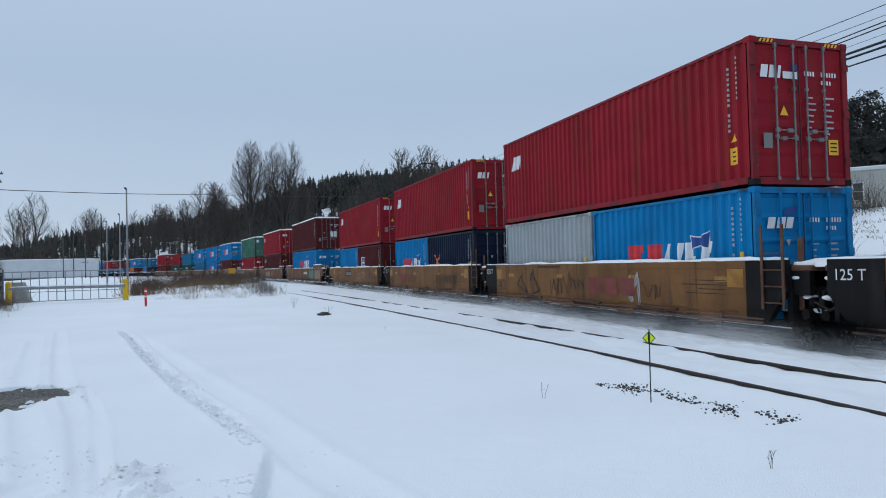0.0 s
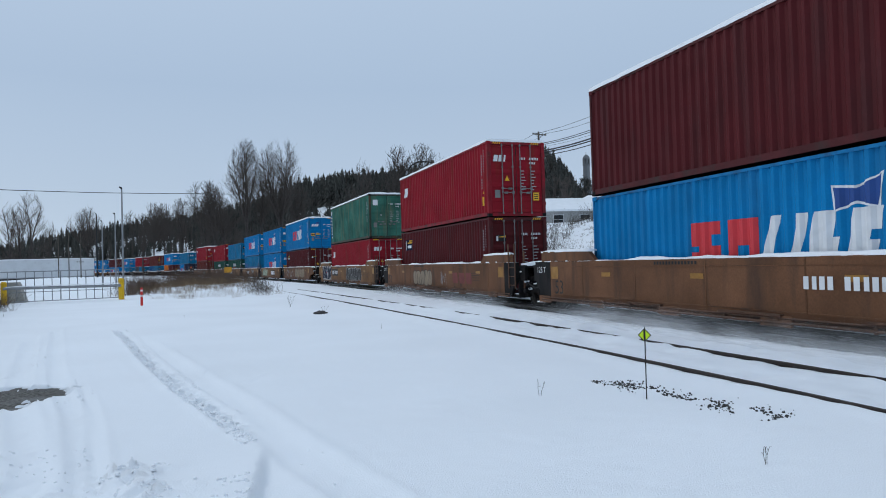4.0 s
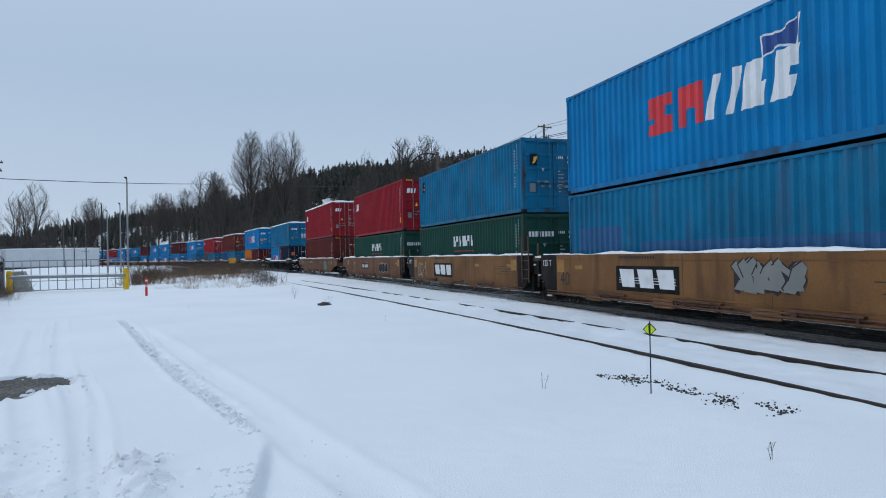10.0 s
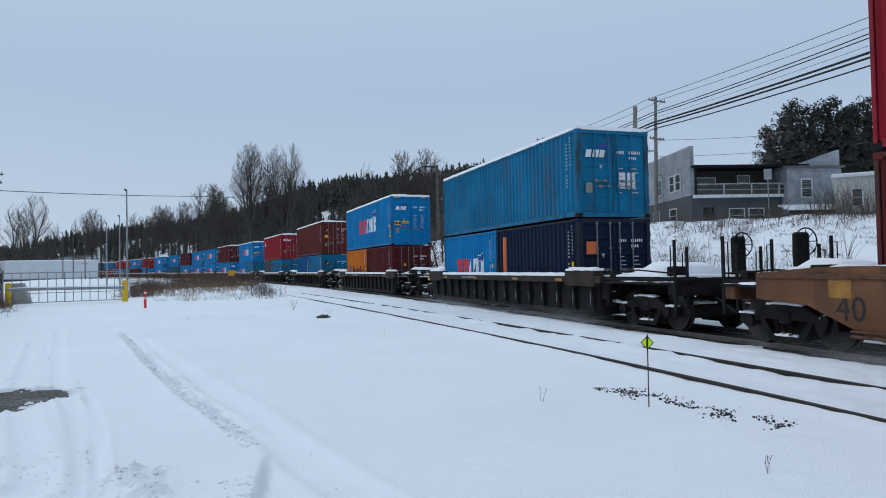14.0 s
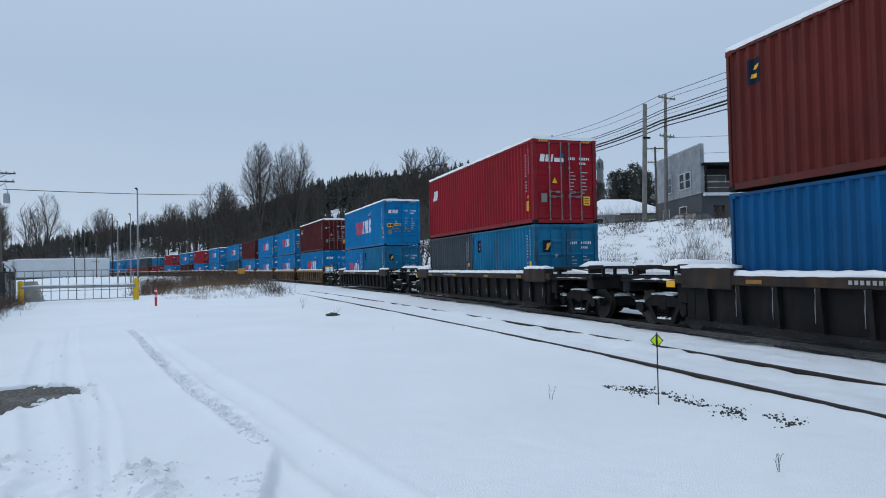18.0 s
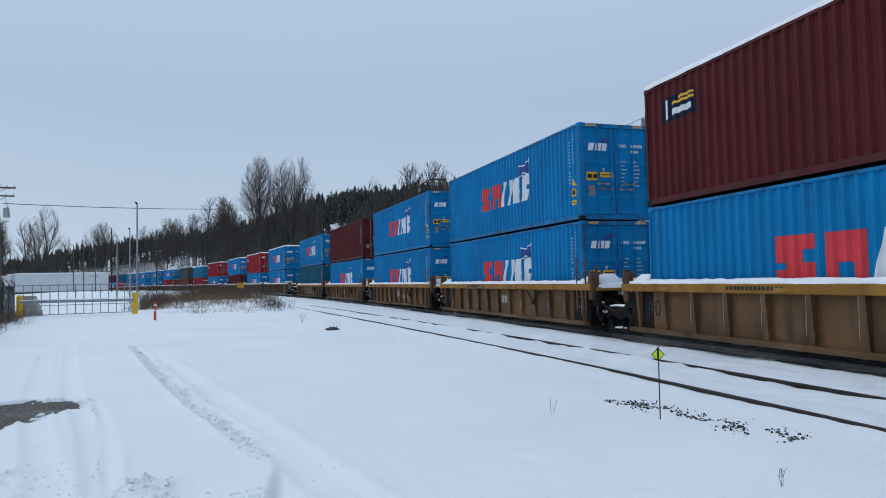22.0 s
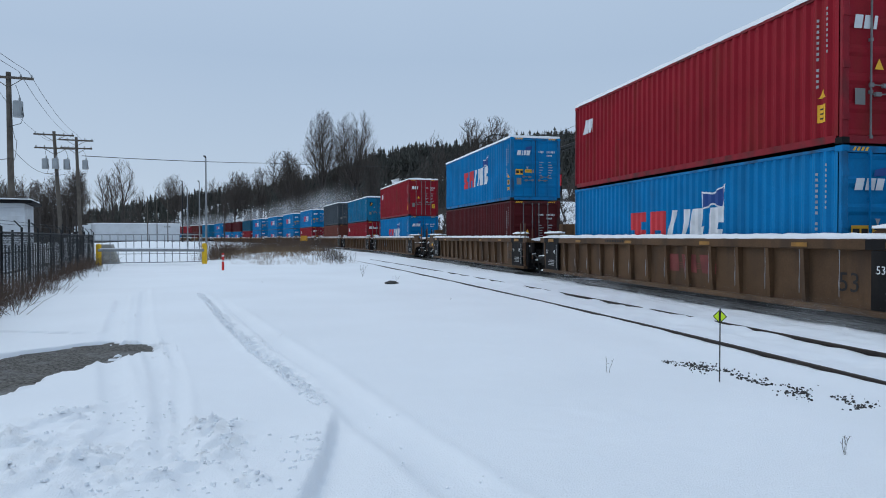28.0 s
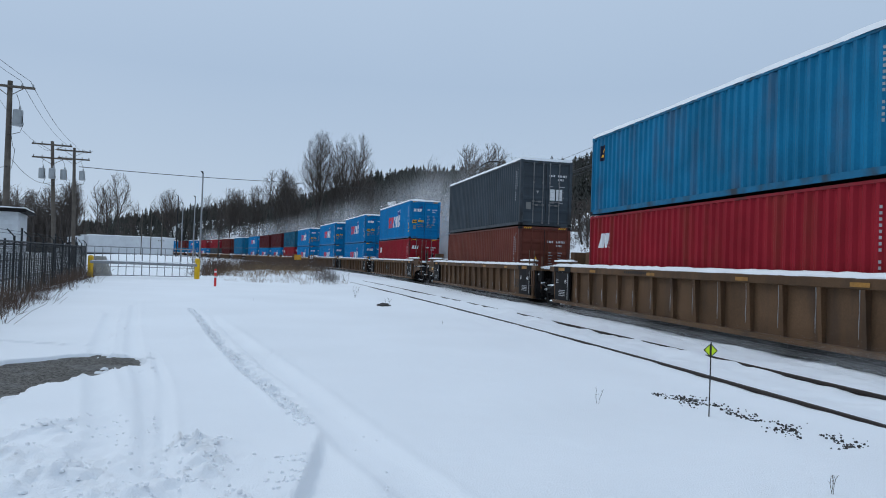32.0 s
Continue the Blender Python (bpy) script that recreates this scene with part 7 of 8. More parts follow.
arm = part("arm", bm, wire_mat, ob)
bm = bmesh.new()
tube(bm, [(-3.35, 0.3, 9.0), (-3.5, 0.33, 8.7), (-3.65, 0.35, 8.3)], [0.09, 0.17, 0.07], 8)
part("lamp_head", bm, metal_mat, arm)

# yard lamp posts
for x, y, h, m, rr in ((-7.03, 54.2, 7.55, metal_mat, 0.085), (-10.3, 74.3, 7.3, metal_mat, 0.08), (-12.2, 79.0, 6.85, metal_mat, 0.08), (-15.9, 98.7, 8.7, wire_mat, 0.11), (-19.5, 108, 6.6, wood_mat, 0.085), (-21.8, 112, 6.9, wood_mat, 0.085), (-24.4, 118, 7.2, wood_mat, 0.085)):
    ob = empty("lamp_post", pose(x, y, ground_z(x, y)), "slim grey yard lamp post standing in snow", "lamp post", "yard lamp posts")
    bm = bmesh.new()
    tube(bm, [(0, 0, -0.3), (0, 0, 0.4), (0.0, 0, h)], [rr * 1.15, rr * 0.9, rr * 0.6], 8)
    part("post", bm, m, ob)
    bm = bmesh.new()
    tube(bm, [(0, 0, h - 0.05), (-0.05, -0.03, h + 0.08), (-0.16, -0.06, h + 0.10)], [rr * 0.6, 0.075, 0.05], 6)
    part("lamp_head", bm, wire_mat, ob)


# ---- yard gate, fence and hut ----
def upright(bm, x, y, z0, z1, r, sides=8):
    tube(bm, [(x, y, z0), (x, y, z1)], r, sides)


gate = empty("yard_gate", pose(0, 0, 0), "closed galvanised tube gate across the snowy yard road", "gate")
GL, GR = Vector((-11.35, 41.2, 0)), Vector((-5.75, 42.35, 0))
for z, r in ((1.72, 0.03), (0.62, 0.02), (0.12, 0.025)):
    bm = bmesh.new()
    tube(bm, [GL + Vector((0, 0, z)), GR + Vector((0, 0, z))], r, 6)
    part("gate_rail", bm, steel_mat, gate)
for k in range(15):
    p = GL.lerp(GR, k / 14)
    bm = bmesh.new()
    upright(bm, p.x, p.y, 0.12, 1.72, 0.022 if k % 7 else 0.03, 6)
    part("gate_upright", bm, steel_mat, gate)
barrier = empty("barrier_arm", pose(0, 0, 0), "steel barrier pipe between yellow posts before the gate", "barrier")
for p in (Vector((-10.95, 40.6, 0)), Vector((-5.56, 42.0, 0))):
    bm = bmesh.new()
    tube(bm, [p + Vector((0, 0, -0.2)), p + Vector((0, 0, 1.14)), p + Vector((0, 0, 1.22))], [0.15, 0.15, 0.08], 12)
    part("post", bm, yellow_mat, barrier, "yellow-painted steel post")
bm = bmesh.new()
tube(bm, [(-10.95, 40.45, 0.86), (-5.56, 41.85, 0.80)], 0.075, 10)
part("arm", bm, steel_mat, barrier)
part("snow_ledge", snow_sheet("snow", -0.06, 0.06, 0, 5.4, 0.0, 0.05, 9, 0.4, 2), M["snow"], barrier).matrix_basis = Matrix.Translation((-10.85, 40.48, 0.925)) @ Matrix.Rotation(math.atan2(-5.3, 1.4), 4, "Z")
ob = empty("concrete_block", pose(-11.3, 43.4, 0), "weathered concrete block beside the gate post", "block")
bm = bmesh.new()
prism(bm, [(-0.55, 0), (0.75, 0), (0.35, 1.15), (-0.25, 1.15)], "y", -0.3, 0.3)
part("body", bm, mat("weathered_concrete", (0.33, 0.32, 0.29), 0.9, 0, 0.2, 2, 30, 0.4), ob)

fence = empty("chain_link_fence", pose(0, 0, 0), "black chain-link fence with posts along the yard", "fence")
run = [Vector((-11.75, 42.6, 0)), Vector((-7.35, 18.9, 0)), Vector((-5.6, 9.5, 0))]
for a, b in zip(run, run[1:]):
    length = (b - a).length
    n = int(length / 2.6)
    for k in range(n + 1):
        p = a.lerp(b, k / n)
        bm = bmesh.new()
        upright(bm, p.x, p.y, -0.3, 1.86, 0.032, 6)
        tube(bm, [(p.x, p.y, 1.84), (p.x - 0.2, p.y, 2.05)], 0.018, 4)
        part("post", bm, fence_mat, fence)
    for z, r in ((1.70, 0.024), (0.08, 0.012), (1.92, 0.006), (2.02, 0.006)):
        bm = bmesh.new()
        off = Vector((-0.2 * max(0, z - 1.84) / 0.21, 0, z))
        tube(bm, [a + off, b + off], r, 5)
        part("rail", bm, fence_mat, fence)
    s = Soup()
    d = (b - a) / length
    pitch = 0.125
    for k in range(int(length / pitch) + 24):
        for sgn in (-1, 1):
            u0 = k * pitch - 1.0 if sgn > 0 else k * pitch
            p, q = u0, u0 + sgn * 1.61
            z0, z1 = 0.08, 1.69
            lo, hi = min(p, q), max(p, q)
            if hi < 0 or lo > length:
                continue
            t0, t1 = 0.0, 1.0
            if p < 0:
                t0 = -p / (q - p)
            if q > length:
                t1 = (length - p) / (q - p)
            if p > length:
                t0 = (length - p) / (q - p)
            if q < 0:
                t1 = -p / (q - p)
            if t1 <= t0:
                continue
            s.stick(a + d * (p + (q - p) * t0) + Vector((0, 0, z0 + (z1 - z0) * t0)), a + d * (p + (q - p) * t1) + Vector((0, 0, z0 + (z1 - z0) * t1)), 0.005, 0.005, 3)
    part("wire_mesh", s.mesh("wire_mesh", fence_mat), None, fence)
# a second line of dark fence panels behind it
ob = empty("yard_fence", pose(0, 0, 0), "dark slatted yard fence behind the chain-link", "fence")
for k in range(10):
    p = Vector((-12.25, 42.4, 0)).lerp(Vector((-7.8, 18.0, 0)), k / 9)
    bm = bmesh.new()
    upright(bm, p.x, p.y, -0.2, 1.8 if k % 3 else 2.2, 0.035, 6)
    part("post", bm, fence_mat, ob)
slat = boxes((-0.055, 0.055, -0.012, 0.012, 0.0, 1.36), bevel=0.004)
for k in range(50):
    p = Vector((-12.25, 42.4, 0)).lerp(Vector((-7.8, 18.0, 0)), (k + 0.5) / 50)
    sl = part("slat", slat, fence_mat, ob)
    slat = sl.data
    sl.matrix_basis = pose(p.x + 0.05, p.y, -0.1 + 0.05 * (k % 3), 0, 0, 100)
for z in (0.5, 1.1, 1.62):
    bm = bmesh.new()
    tube(bm, [(-12.25, 42.4, z), (-7.8, 18.0, z)], 0.03, 5)
    part("rail", bm, fence_mat, ob)

hut = empty("yard_hut", pose(-12.9, 35.8, 0, 0, 0, 14), "small white hut with a dark flat roof behind the fence", "hut")
white_wall = mat("white_painted_boards", (0.62, 0.64, 0.66), 0.7, 0, 0.08, 1.5, 20, 0.2, (0.4, 0.38, 0.35), 0.3, 0.3)
part("wall", boxes((-5.98, -0.02, 0.02, 3.98, -0.1, 3.2)), white_wall, hut)
board = boxes((-6.0, 0.0, 0.0, 4.0, 0.0, 0.192), bevel=0.006)
for k in range(16):
    ob = part("board", board, white_wall, hut)
    board = ob.data
    ob.matrix_basis = pose(0, 0, 0.2 * k)
part("roof", boxes((-6.4, 0.35, -0.4, 4.4, 3.2, 3.36), bevel=0.03), M["black"], hut)
part("snow_cap", snow_sheet("snow", -6.3, 0.3, -0.35, 4.35, 3.35, 0.1, 4, 0.5, 8), M["snow"], hut, smooth=True)
part("door", boxes((-3.4, -2.5, -0.04, 0.0, 0.05, 2.1)), metal_mat, hut)


# ---- trucks in the yard ----
def semitrailer(x, y, turn, length):
    ob = empty("semitrailer", pose(x, y, ground_z(x, y) - 0.1, 0, 0, turn), "parked white box semitrailer with its tractor in a snowy yard", "trailer", "parked trailers")
    wall = mat("white_trailer_panel", (0.60, 0.62, 0.64), 0.4, 0, 0.05, 1, 20, 0.05, (0.4, 0.4, 0.4), 0.25)
    part("box", boxes((0, length, -1.3, 1.3, 1.15, 4.05), bevel=0.05), wall, ob)
    part("bottom_rail", boxes((0.02, length - 0.02, -1.32, 1.32, 1.02, 1.15)), metal_mat, ob)
    part("snow_cap", snow_sheet("snow", -0.2, length, -1.25, 1.25, 4.04, 0.12, 3, 0.5, 12), M["snow"], ob)
    part("landing_gear", boxes((3.2, 3.35, -0.9, -0.75, 0, 1.05), (3.2, 3.35, 0.75, 0.9, 0, 1.05)), M["black"], ob)
    for xx in (length - 1.2, length - 2.5):
        for yy in (-1.05, 1.05):
            bm = bmesh.new()
            disc(bm, (xx, yy, 0.5), "y", 0.5, 0.22, 18)
            wheel = part("wheel", bm, M["rubber"], ob)
            bm = bmesh.new()
            disc(bm, (xx, yy - 0.2, 0.5), "y", 0.28, 0.05, 14)
            part("rim", bm, metal_mat, wheel)
    bm = bmesh.new()
    for k in range(4):
        box(bm, length - 2.6 + 0.28 * k, length - 2.4 + 0.28 * k, -1.312, -1.305, 3.45, 3.62)
    tagged(part("mark", bm, M["greymark"], ob), kind="stuff")
    bm = bmesh.new()
    prism(bm, [(-3.9, 0.6), (-3.9, 1.6), (-2.9, 1.8), (-2.4, 2.7), (-2.1, 3.6), (-0.6, 3.9), (-0.6, 0.7)], "y", -1.15, 1.15)
    part("cab", bm, wall, ob)
    part("window", boxes((-2.35, -1.5, -1.17, -1.15, 2.0, 2.7)), M["black"], ob)
    for xx in (-3.2, -0.3, 0.9):
        bm = bmesh.new()
        disc(bm, (xx, -1.0, 0.5), "y", 0.5, 0.2, 18)
        part("wheel", bm, M["rubber"], ob)
    return ob


semitrailer(-34.3, 125.5, 12, 13.4)
semitrailer(-36.6, 129.8, 12, 12.3)

# ---- red marker post, yellow trackside sign, marker sign by the siding ----
ob = empty("marker_post", pose(-3.58, 33.28, 0), "short red marker post with white bands in snow", "post")
bm = bmesh.new()
tube(bm, [(0, 0, -0.1), (0, 0, 0.80), (0, 0, 0.83)], [0.055, 0.055, 0.03], 10)
part("post", bm, redpost_mat, ob)
for z in (0.66, 0.42):
    bm = bmesh.new()
    tube(bm, [(0, 0, z), (0, 0, z + 0.07)], 0.058, 10)
    part("band", bm, M["white"], ob)

ob = empty("trackside_sign", pose(0.3, 66, 0), "small orange-yellow sign on a post in dry brush", "sign")
bm = bmesh.new()
upright(bm, 0, 0, -0.2, 1.6, 0.035, 6)
part("post", bm, wood_mat, ob)
part("panel", boxes((-0.32, 0.32, -0.05, -0.035, 1.2, 1.7), bevel=0.01), mat("orange_yellow_sheet", (0.55, 0.27, 0.02), 0.5, 0, 0.15), ob)

ob = empty("switch_marker", pose(4.44, 6.53, 0), "fluorescent diamond marker on a thin black rod in snow", "marker sign")
bm = bmesh.new()
tube(bm, [(0, 0, -0.15), (0.004, 0, 0.79)], 0.0065, 6)
part("rod", bm, M["blackmark"], ob)
bm = bmesh.new()
prism(bm, [(-0.072, 0), (0, -0.077), (0.072, 0), (0, 0.077)], "y", -0.012, -0.007)
panel = part("diamond", bm, M["blackmark"], ob)
panel.matrix_basis = pose(0, 0, 0.70, 0, 0, -34)
bm = bmesh.new()
prism(bm, [(-0.060, 0), (-0.011, -0.053), (-0.011, 0.053)], "y", -0.0145, -0.012)
prism(bm, [(0.060, 0), (0.011, 0.053), (0.011, -0.053)], "y", -0.0145, -0.012)
part("reflective_sheet", bm, lime_mat, panel, "yellow-green sheet split by a black bar")

# ---- stones, weeds and brush ----
rs = random.Random(51)


def stones(name, places, lo, hi, label):
    s = Soup()
    for x, y in places:
        r = rs.uniform(lo, hi)
        z = ground_z(x, y)
        ring = [Vector((x + r * rs.uniform(0.6, 1.2) * math.cos(a), y + r * rs.uniform(0.6, 1.2) * math.sin(a), z - 0.004)) for a in np.arange(0, 6.28, 1.05)]
        top = [Vector((x + (p.x - x) * 0.55, y + (p.y - y) * 0.55, z + r * rs.uniform(0.5, 1.0))) for p in ring]
        for k in range(len(ring)):
            s.face(ring[k], ring[(k + 1) % len(ring)], top[(k + 1) % len(ring)], top[k])
        s.face(*top)
    return tagged(new(name, s.mesh(name, stone_mat)), label, "stones", kind="stuff")


places = []
for _ in range(820):
    f = rs.random()
    y = 7.72 - 2.55 * f
    x = 4.58 + 0.42 * f + 0.04 * math.sin(f * 9) + rs.gauss(0, 0.11)
    if value_noise(np.array([x * 4.5]), np.array([y * 2.6]), 61)[0] > -0.34:
        places.append((x, y))
stones("loose_stones", places, 0.005, 0.019, "dark crushed stones scattered on the snow")


def weed(x, y, height, seed, label, n=3):
    r = random.Random(seed)
    s = Soup()
    for i in range(n):
        p, d = Vector((0, 0, -0.03)), Vector((r.uniform(-0.35, 0.35), r.uniform(-0.3, 0.3), 1)).normalized()
        for k in range(5):
            q = p + d * height / 5
            s.stick(p, q, 0.0028, 0.0022, 4)
            if k > 1 and r.random() < 0.7:
                s.stick(q, q + Vector((r.uniform(-1, 1), r.uniform(-1, 1), r.uniform(0.3, 1))).normalized() * height * 0.2, 0.002, 0.0012, 3)
            p, d = q, (d + Vector((r.uniform(-0.3, 0.3), r.uniform(-0.3, 0.3), 0))).normalized()
    ob = new("weed_stalk", s.mesh("weed_stalk", twig_mat))
    ob.matrix_basis = pose(x, y, ground_z(x, y))
    return tagged(ob, label, "weed", kind="stuff")


weed(3.44, 7.16, 0.22, 1, "thin dry weed stalk standing in the snow", 2)
weed(3.84, 4.14, 0.17, 2, "thin dry weed stalk standing in the snow", 3)
weed(3.65, 16.36, 0.14, 3, "thin dry weed stalk standing in the snow", 1)
weed(3.0, 21.9, 0.35, 4, "bent dry weed by a dark clod", 3)
weed(2.4, 27.0, 0.5, 5, "dry weed tuft in the snow", 6)
weed(-1.3, 24.0, 0.1, 6, "thin dry weed stalk standing in the snow", 1)
bm = bmesh.new()
bmesh.ops.create_icosphere(bm, subdivisions=3, radius=1.0)
for v in bm.verts:
    n = noise.noise(v.co * 2.3)
    v.co = Vector((v.co.x * 0.22, v.co.y * 0.2, max(v.co.z, -0.1) * 0.10)) * (1 + 0.35 * n)
ob = part("earth_clod", bm, stone_mat)
ob.matrix_basis = pose(2.95, 22.3, ground_z(2.95, 22.3))
tagged(ob, "dark clod of frozen earth in the snow", "clod")


def tufts(name, spots, seed, material, label, blades=26, lean=0.5, radius=0.004):
    r = random.Random(seed)
    s = Soup()
    for x, y, h, wide in spots:
        z = ground_z(x, y) - 0.03
        for _ in range(blades):
            b = Vector((x + r.gauss(0, wide), y + r.gauss(0, wide), z))
            t = b + Vector((r.gauss(0, lean) * h, r.gauss(0, lean) * h, h * r.uniform(0.5, 1.1)))
            m = b.lerp(t, 0.55) + Vector((0, 0, 0.08 * h))
            s.stick(b, m, radius, radius * 0.8, 3), s.stick(m, t, radius * 0.8, radius * 0.3, 3)
    return tagged(new(name, s.mesh(name, material)), label, "vegetation", kind="stuff")


rg = random.Random(71)
spots = []
for _ in range(300):
    y = rg.uniform(45, 82)
    x = rg.uniform(-6.0, 1.2 + 0.02 * (y - 45)) + 1.2 * math.sin(y)
    spots.append((x, y, rg.uniform(0.25, 0.75), 0.28))
tufts("dry_grass", spots, 72, grass_mat, "tawny dry winter grass sticking out of snow", 12, 0.4, 0.007)
spots = [(rg.uniform(-6.4, 1.0), rg.uniform(52, 84), rg.uniform(0.5, 1.3), 0.35) for _ in range(110)] + [(rg.uniform(-6.3, 3.2), rg.uniform(70, 86), rg.uniform(1.2, 2.0), 0.4) for _ in range(90)] + [(rg.gauss(-5.6, 0.5), rg.uniform(47, 60), rg.uniform(0.9, 1.7), 0.35) for _ in range(36)]
tufts("dry_brush", spots, 73, brush_mat, "tangled red-brown leafless brush by the tracks", 18, 0.35, 0.008)
spots = [(rg.gauss(2.0, 0.5), rg.gauss(44, 2.5), rg.uniform(0.5, 1.3), 0.25) for _ in range(16)]
tufts("dry_weeds", spots, 74, twig_mat, "tall dry weeds at the edge of the snowfield", 16, 0.3, 0.006)
spots = [(rg.uniform(-3.6, 3.2), rg.uniform(38, 50), rg.uniform(0.12, 0.4), 0.25) for _ in range(60)]
tufts("grass_tips", spots, 77, grass_mat, "dry grass tips showing through snow", 9, 0.5, 0.005)
spots = []
for _ in range(150):
    f = rg.random()
    p = run[0].lerp(run[1], f) if rg.random() < 0.55 else run[1].lerp(run[2], f)
    spots.append((p.x + abs(rg.gauss(0.2, 0.35)), p.y, rg.uniform(0.25, 0.9), 0.2))
tufts("fence_brush", spots, 75, brush_mat, "brown dead brush along the fence foot", 15, 0.5, 0.005)
spots = []
for _ in range(150):
    s_ = rg.uniform(16, 110)
    o = rg.uniform(8, 17)
    for _ in range(5):
        x, y, a = on_line(s_ + rg.gauss(0, 0.7), o + rg.gauss(0, 0.7))
        spots.append((x, y, rg.uniform(0.5, 1.7), 0.22))
tufts("bank_brush", spots, 76, twig_mat, "bare shrubs and reeds on the snowy bank", 14, 0.3, 0.007)
spots = []
for _ in range(3300):
    x, y, a = on_line(rg.uniform(14, 100), rg.uniform(7, 18))
    spots.append((x, y, rg.uniform(0.06, 0.22), 0.16))
tufts("bank_stubble", spots, 78, brush_mat, "short brown stubble showing through bank snow", 7, 0.7, 0.009)


def crumbs(name, places, label):
    """Broken lumps of snow."""
    s = Soup()
    for x, y, r in places:
        z = ground_z(x, y) - r * 0.25
        n = 6
        lo = [Vector((x + r * rs.uniform(0.7, 1.3) * math.cos(a), y + r * rs.uniform(0.7, 1.3) * math.sin(a), z)) for a in np.arange(0, 6.28, 1.05)]
        hi = [Vector((x + (q.x - x) * rs.uniform(0.5, 0.8), y + (q.y - y) * rs.uniform(0.5, 0.8), z + r * rs.uniform(0.7, 1.1))) for q in lo]
        for k in range(n):
            s.face(lo[k], lo[(k + 1) % n], hi[(k + 1) % n], hi[k])
        s.face(*hi)
    return tagged(new(name, s.mesh(name, M["snow"])), label, "snow", kind="stuff")


rc = random.Random(91)
places = []
for pts, deep, wide, y0, y1, crumbled in RUTS:
    py, px = [q[0] for q in pts], [q[1] for q in pts]
    for _ in range(int(60 + 420 * crumbled) if y1 > 15 else 60):
        y = rc.uniform(y0 + 0.5, min(y1, 20))
        if value_noise(np.array([y * 1.1]), np.array([wide * 9]), 62)[0] < -0.1:
            continue
        places.append((float(np.interp(y, py, px)) + rc.choice((-1, 1)) * wide * abs(rc.gauss(0.9, 0.45)), y, rc.uniform(0.004, 0.016)))
    if crumbled == 1.0:
        for _ in range(900):
            y = rc.uniform(6.5, 20)
            places.append((float(np.interp(y, py, px)) - wide * rc.uniform(-0.2, 1.3), y, rc.uniform(0.008, 0.026)))
for hx, hy, hr, hh in HEAPS:
    for _ in range(40):
        places.append((rc.gauss(hx, hr * 0.55), rc.gauss(hy, hr * 0.55), rc.uniform(0.006, 0.022)))
for _ in range(60):
    f = rc.random()
    places.append((0.12 - 0.28 * f ** 2 + rc.gauss(0, 0.03), rc.choice((4.75, 4.95, 5.2, 5.35)) + rc.gauss(0, 0.03), rc.uniform(0.006, 0.022)))
crumbs("snow_crumbs", places, "broken snow crumbs along wheel ruts")


# ---- houses above the bank ----
siding_mat = mat("pale_grey_clapboard", (0.30, 0.32, 0.345), 0.75, 0, 0.2, 1.5, 20, 0.3, (0.13, 0.13, 0.13), 0.5, 0.4)
slate_mat = mat("slate_blue_wall", (0.055, 0.062, 0.072), 0.75, 0, 0.15, 1, 20, 0.2)
trim_mat = mat("white_trim", (0.62, 0.63, 0.64), 0.6, 0, 0.08)
rail_trim = mat("weathered_white_rail", (0.36, 0.37, 0.38), 0.7, 0, 0.2, 3, 30, 0.2)
glass_mat = mat("dark_window_glass", (0.03, 0.035, 0.04), 0.08, 0, 0.1, 1, 5, 0.0, spec=0.6)
beige_mat = mat("beige_stucco", (0.42, 0.41, 0.37), 0.85, 0, 0.08, 1, 30, 0.3)
# boards with balcony and porch shade put into their dark tone
shadow_mat = mat("shaded_porch_boards", (0.05, 0.048, 0.045), 0.8, 0, 0.2)
roof_mat = mat("grey_shingle_roof", (0.12, 0.12, 0.125), 0.85, 0, 0.2, 2, 15, 0.3)


def clapboards(bm, x0, x1, y, z0, z1, pitch=0.19):
    """Overlapping boards on a wall that faces -y."""
    n = int((z1 - z0) / pitch)
    for k in range(n):
        za, zb = z0 + k * pitch, min(z1, z0 + (k + 1) * pitch)
        vs = [bm.verts.new(p) for p in ((x0, y - 0.055, za), (x1, y - 0.055, za), (x1, y, zb), (x0, y, zb))]
        bm.faces.new(vs)
        vs = [bm.verts.new(p) for p in ((x0, y, za), (x1, y, za), (x1, y - 0.055, za), (x0, y - 0.055, za))]
        bm.faces.new(vs)


def window(parent, x, y, z, w, h, side="y"):
    """A framed window on a wall facing -y (or -x)."""
    bm = bmesh.new()
    f = 0.07
    for a in ((x - w / 2 - f, x + w / 2 + f, z - f, z), (x - w / 2 - f, x + w / 2 + f, z + h, z + h + f), (x - w / 2 - f, x - w / 2, z, z + h), (x + w / 2, x + w / 2 + f, z, z + h), (x - w / 2, x + w / 2, z + h / 2 - 0.02, z + h / 2 + 0.02)):
        if side == "y":
            box(bm, a[0], a[1], y - 0.09, y - 0.02, a[2], a[3])
        else:
            box(bm, y - 0.09, y - 0.02, a[0], a[1], a[2], a[3])
    fr = part("window", bm, trim_mat, parent)
    bm = bmesh.new()
    if side == "y":
        box(bm, x - w / 2, x + w / 2, y - 0.05, y - 0.035, z, z + h)
    else:
        box(bm, y - 0.05, y - 0.035, x - w / 2, x + w / 2, z, z + h)
    part("pane", bm, glass_mat, fr)


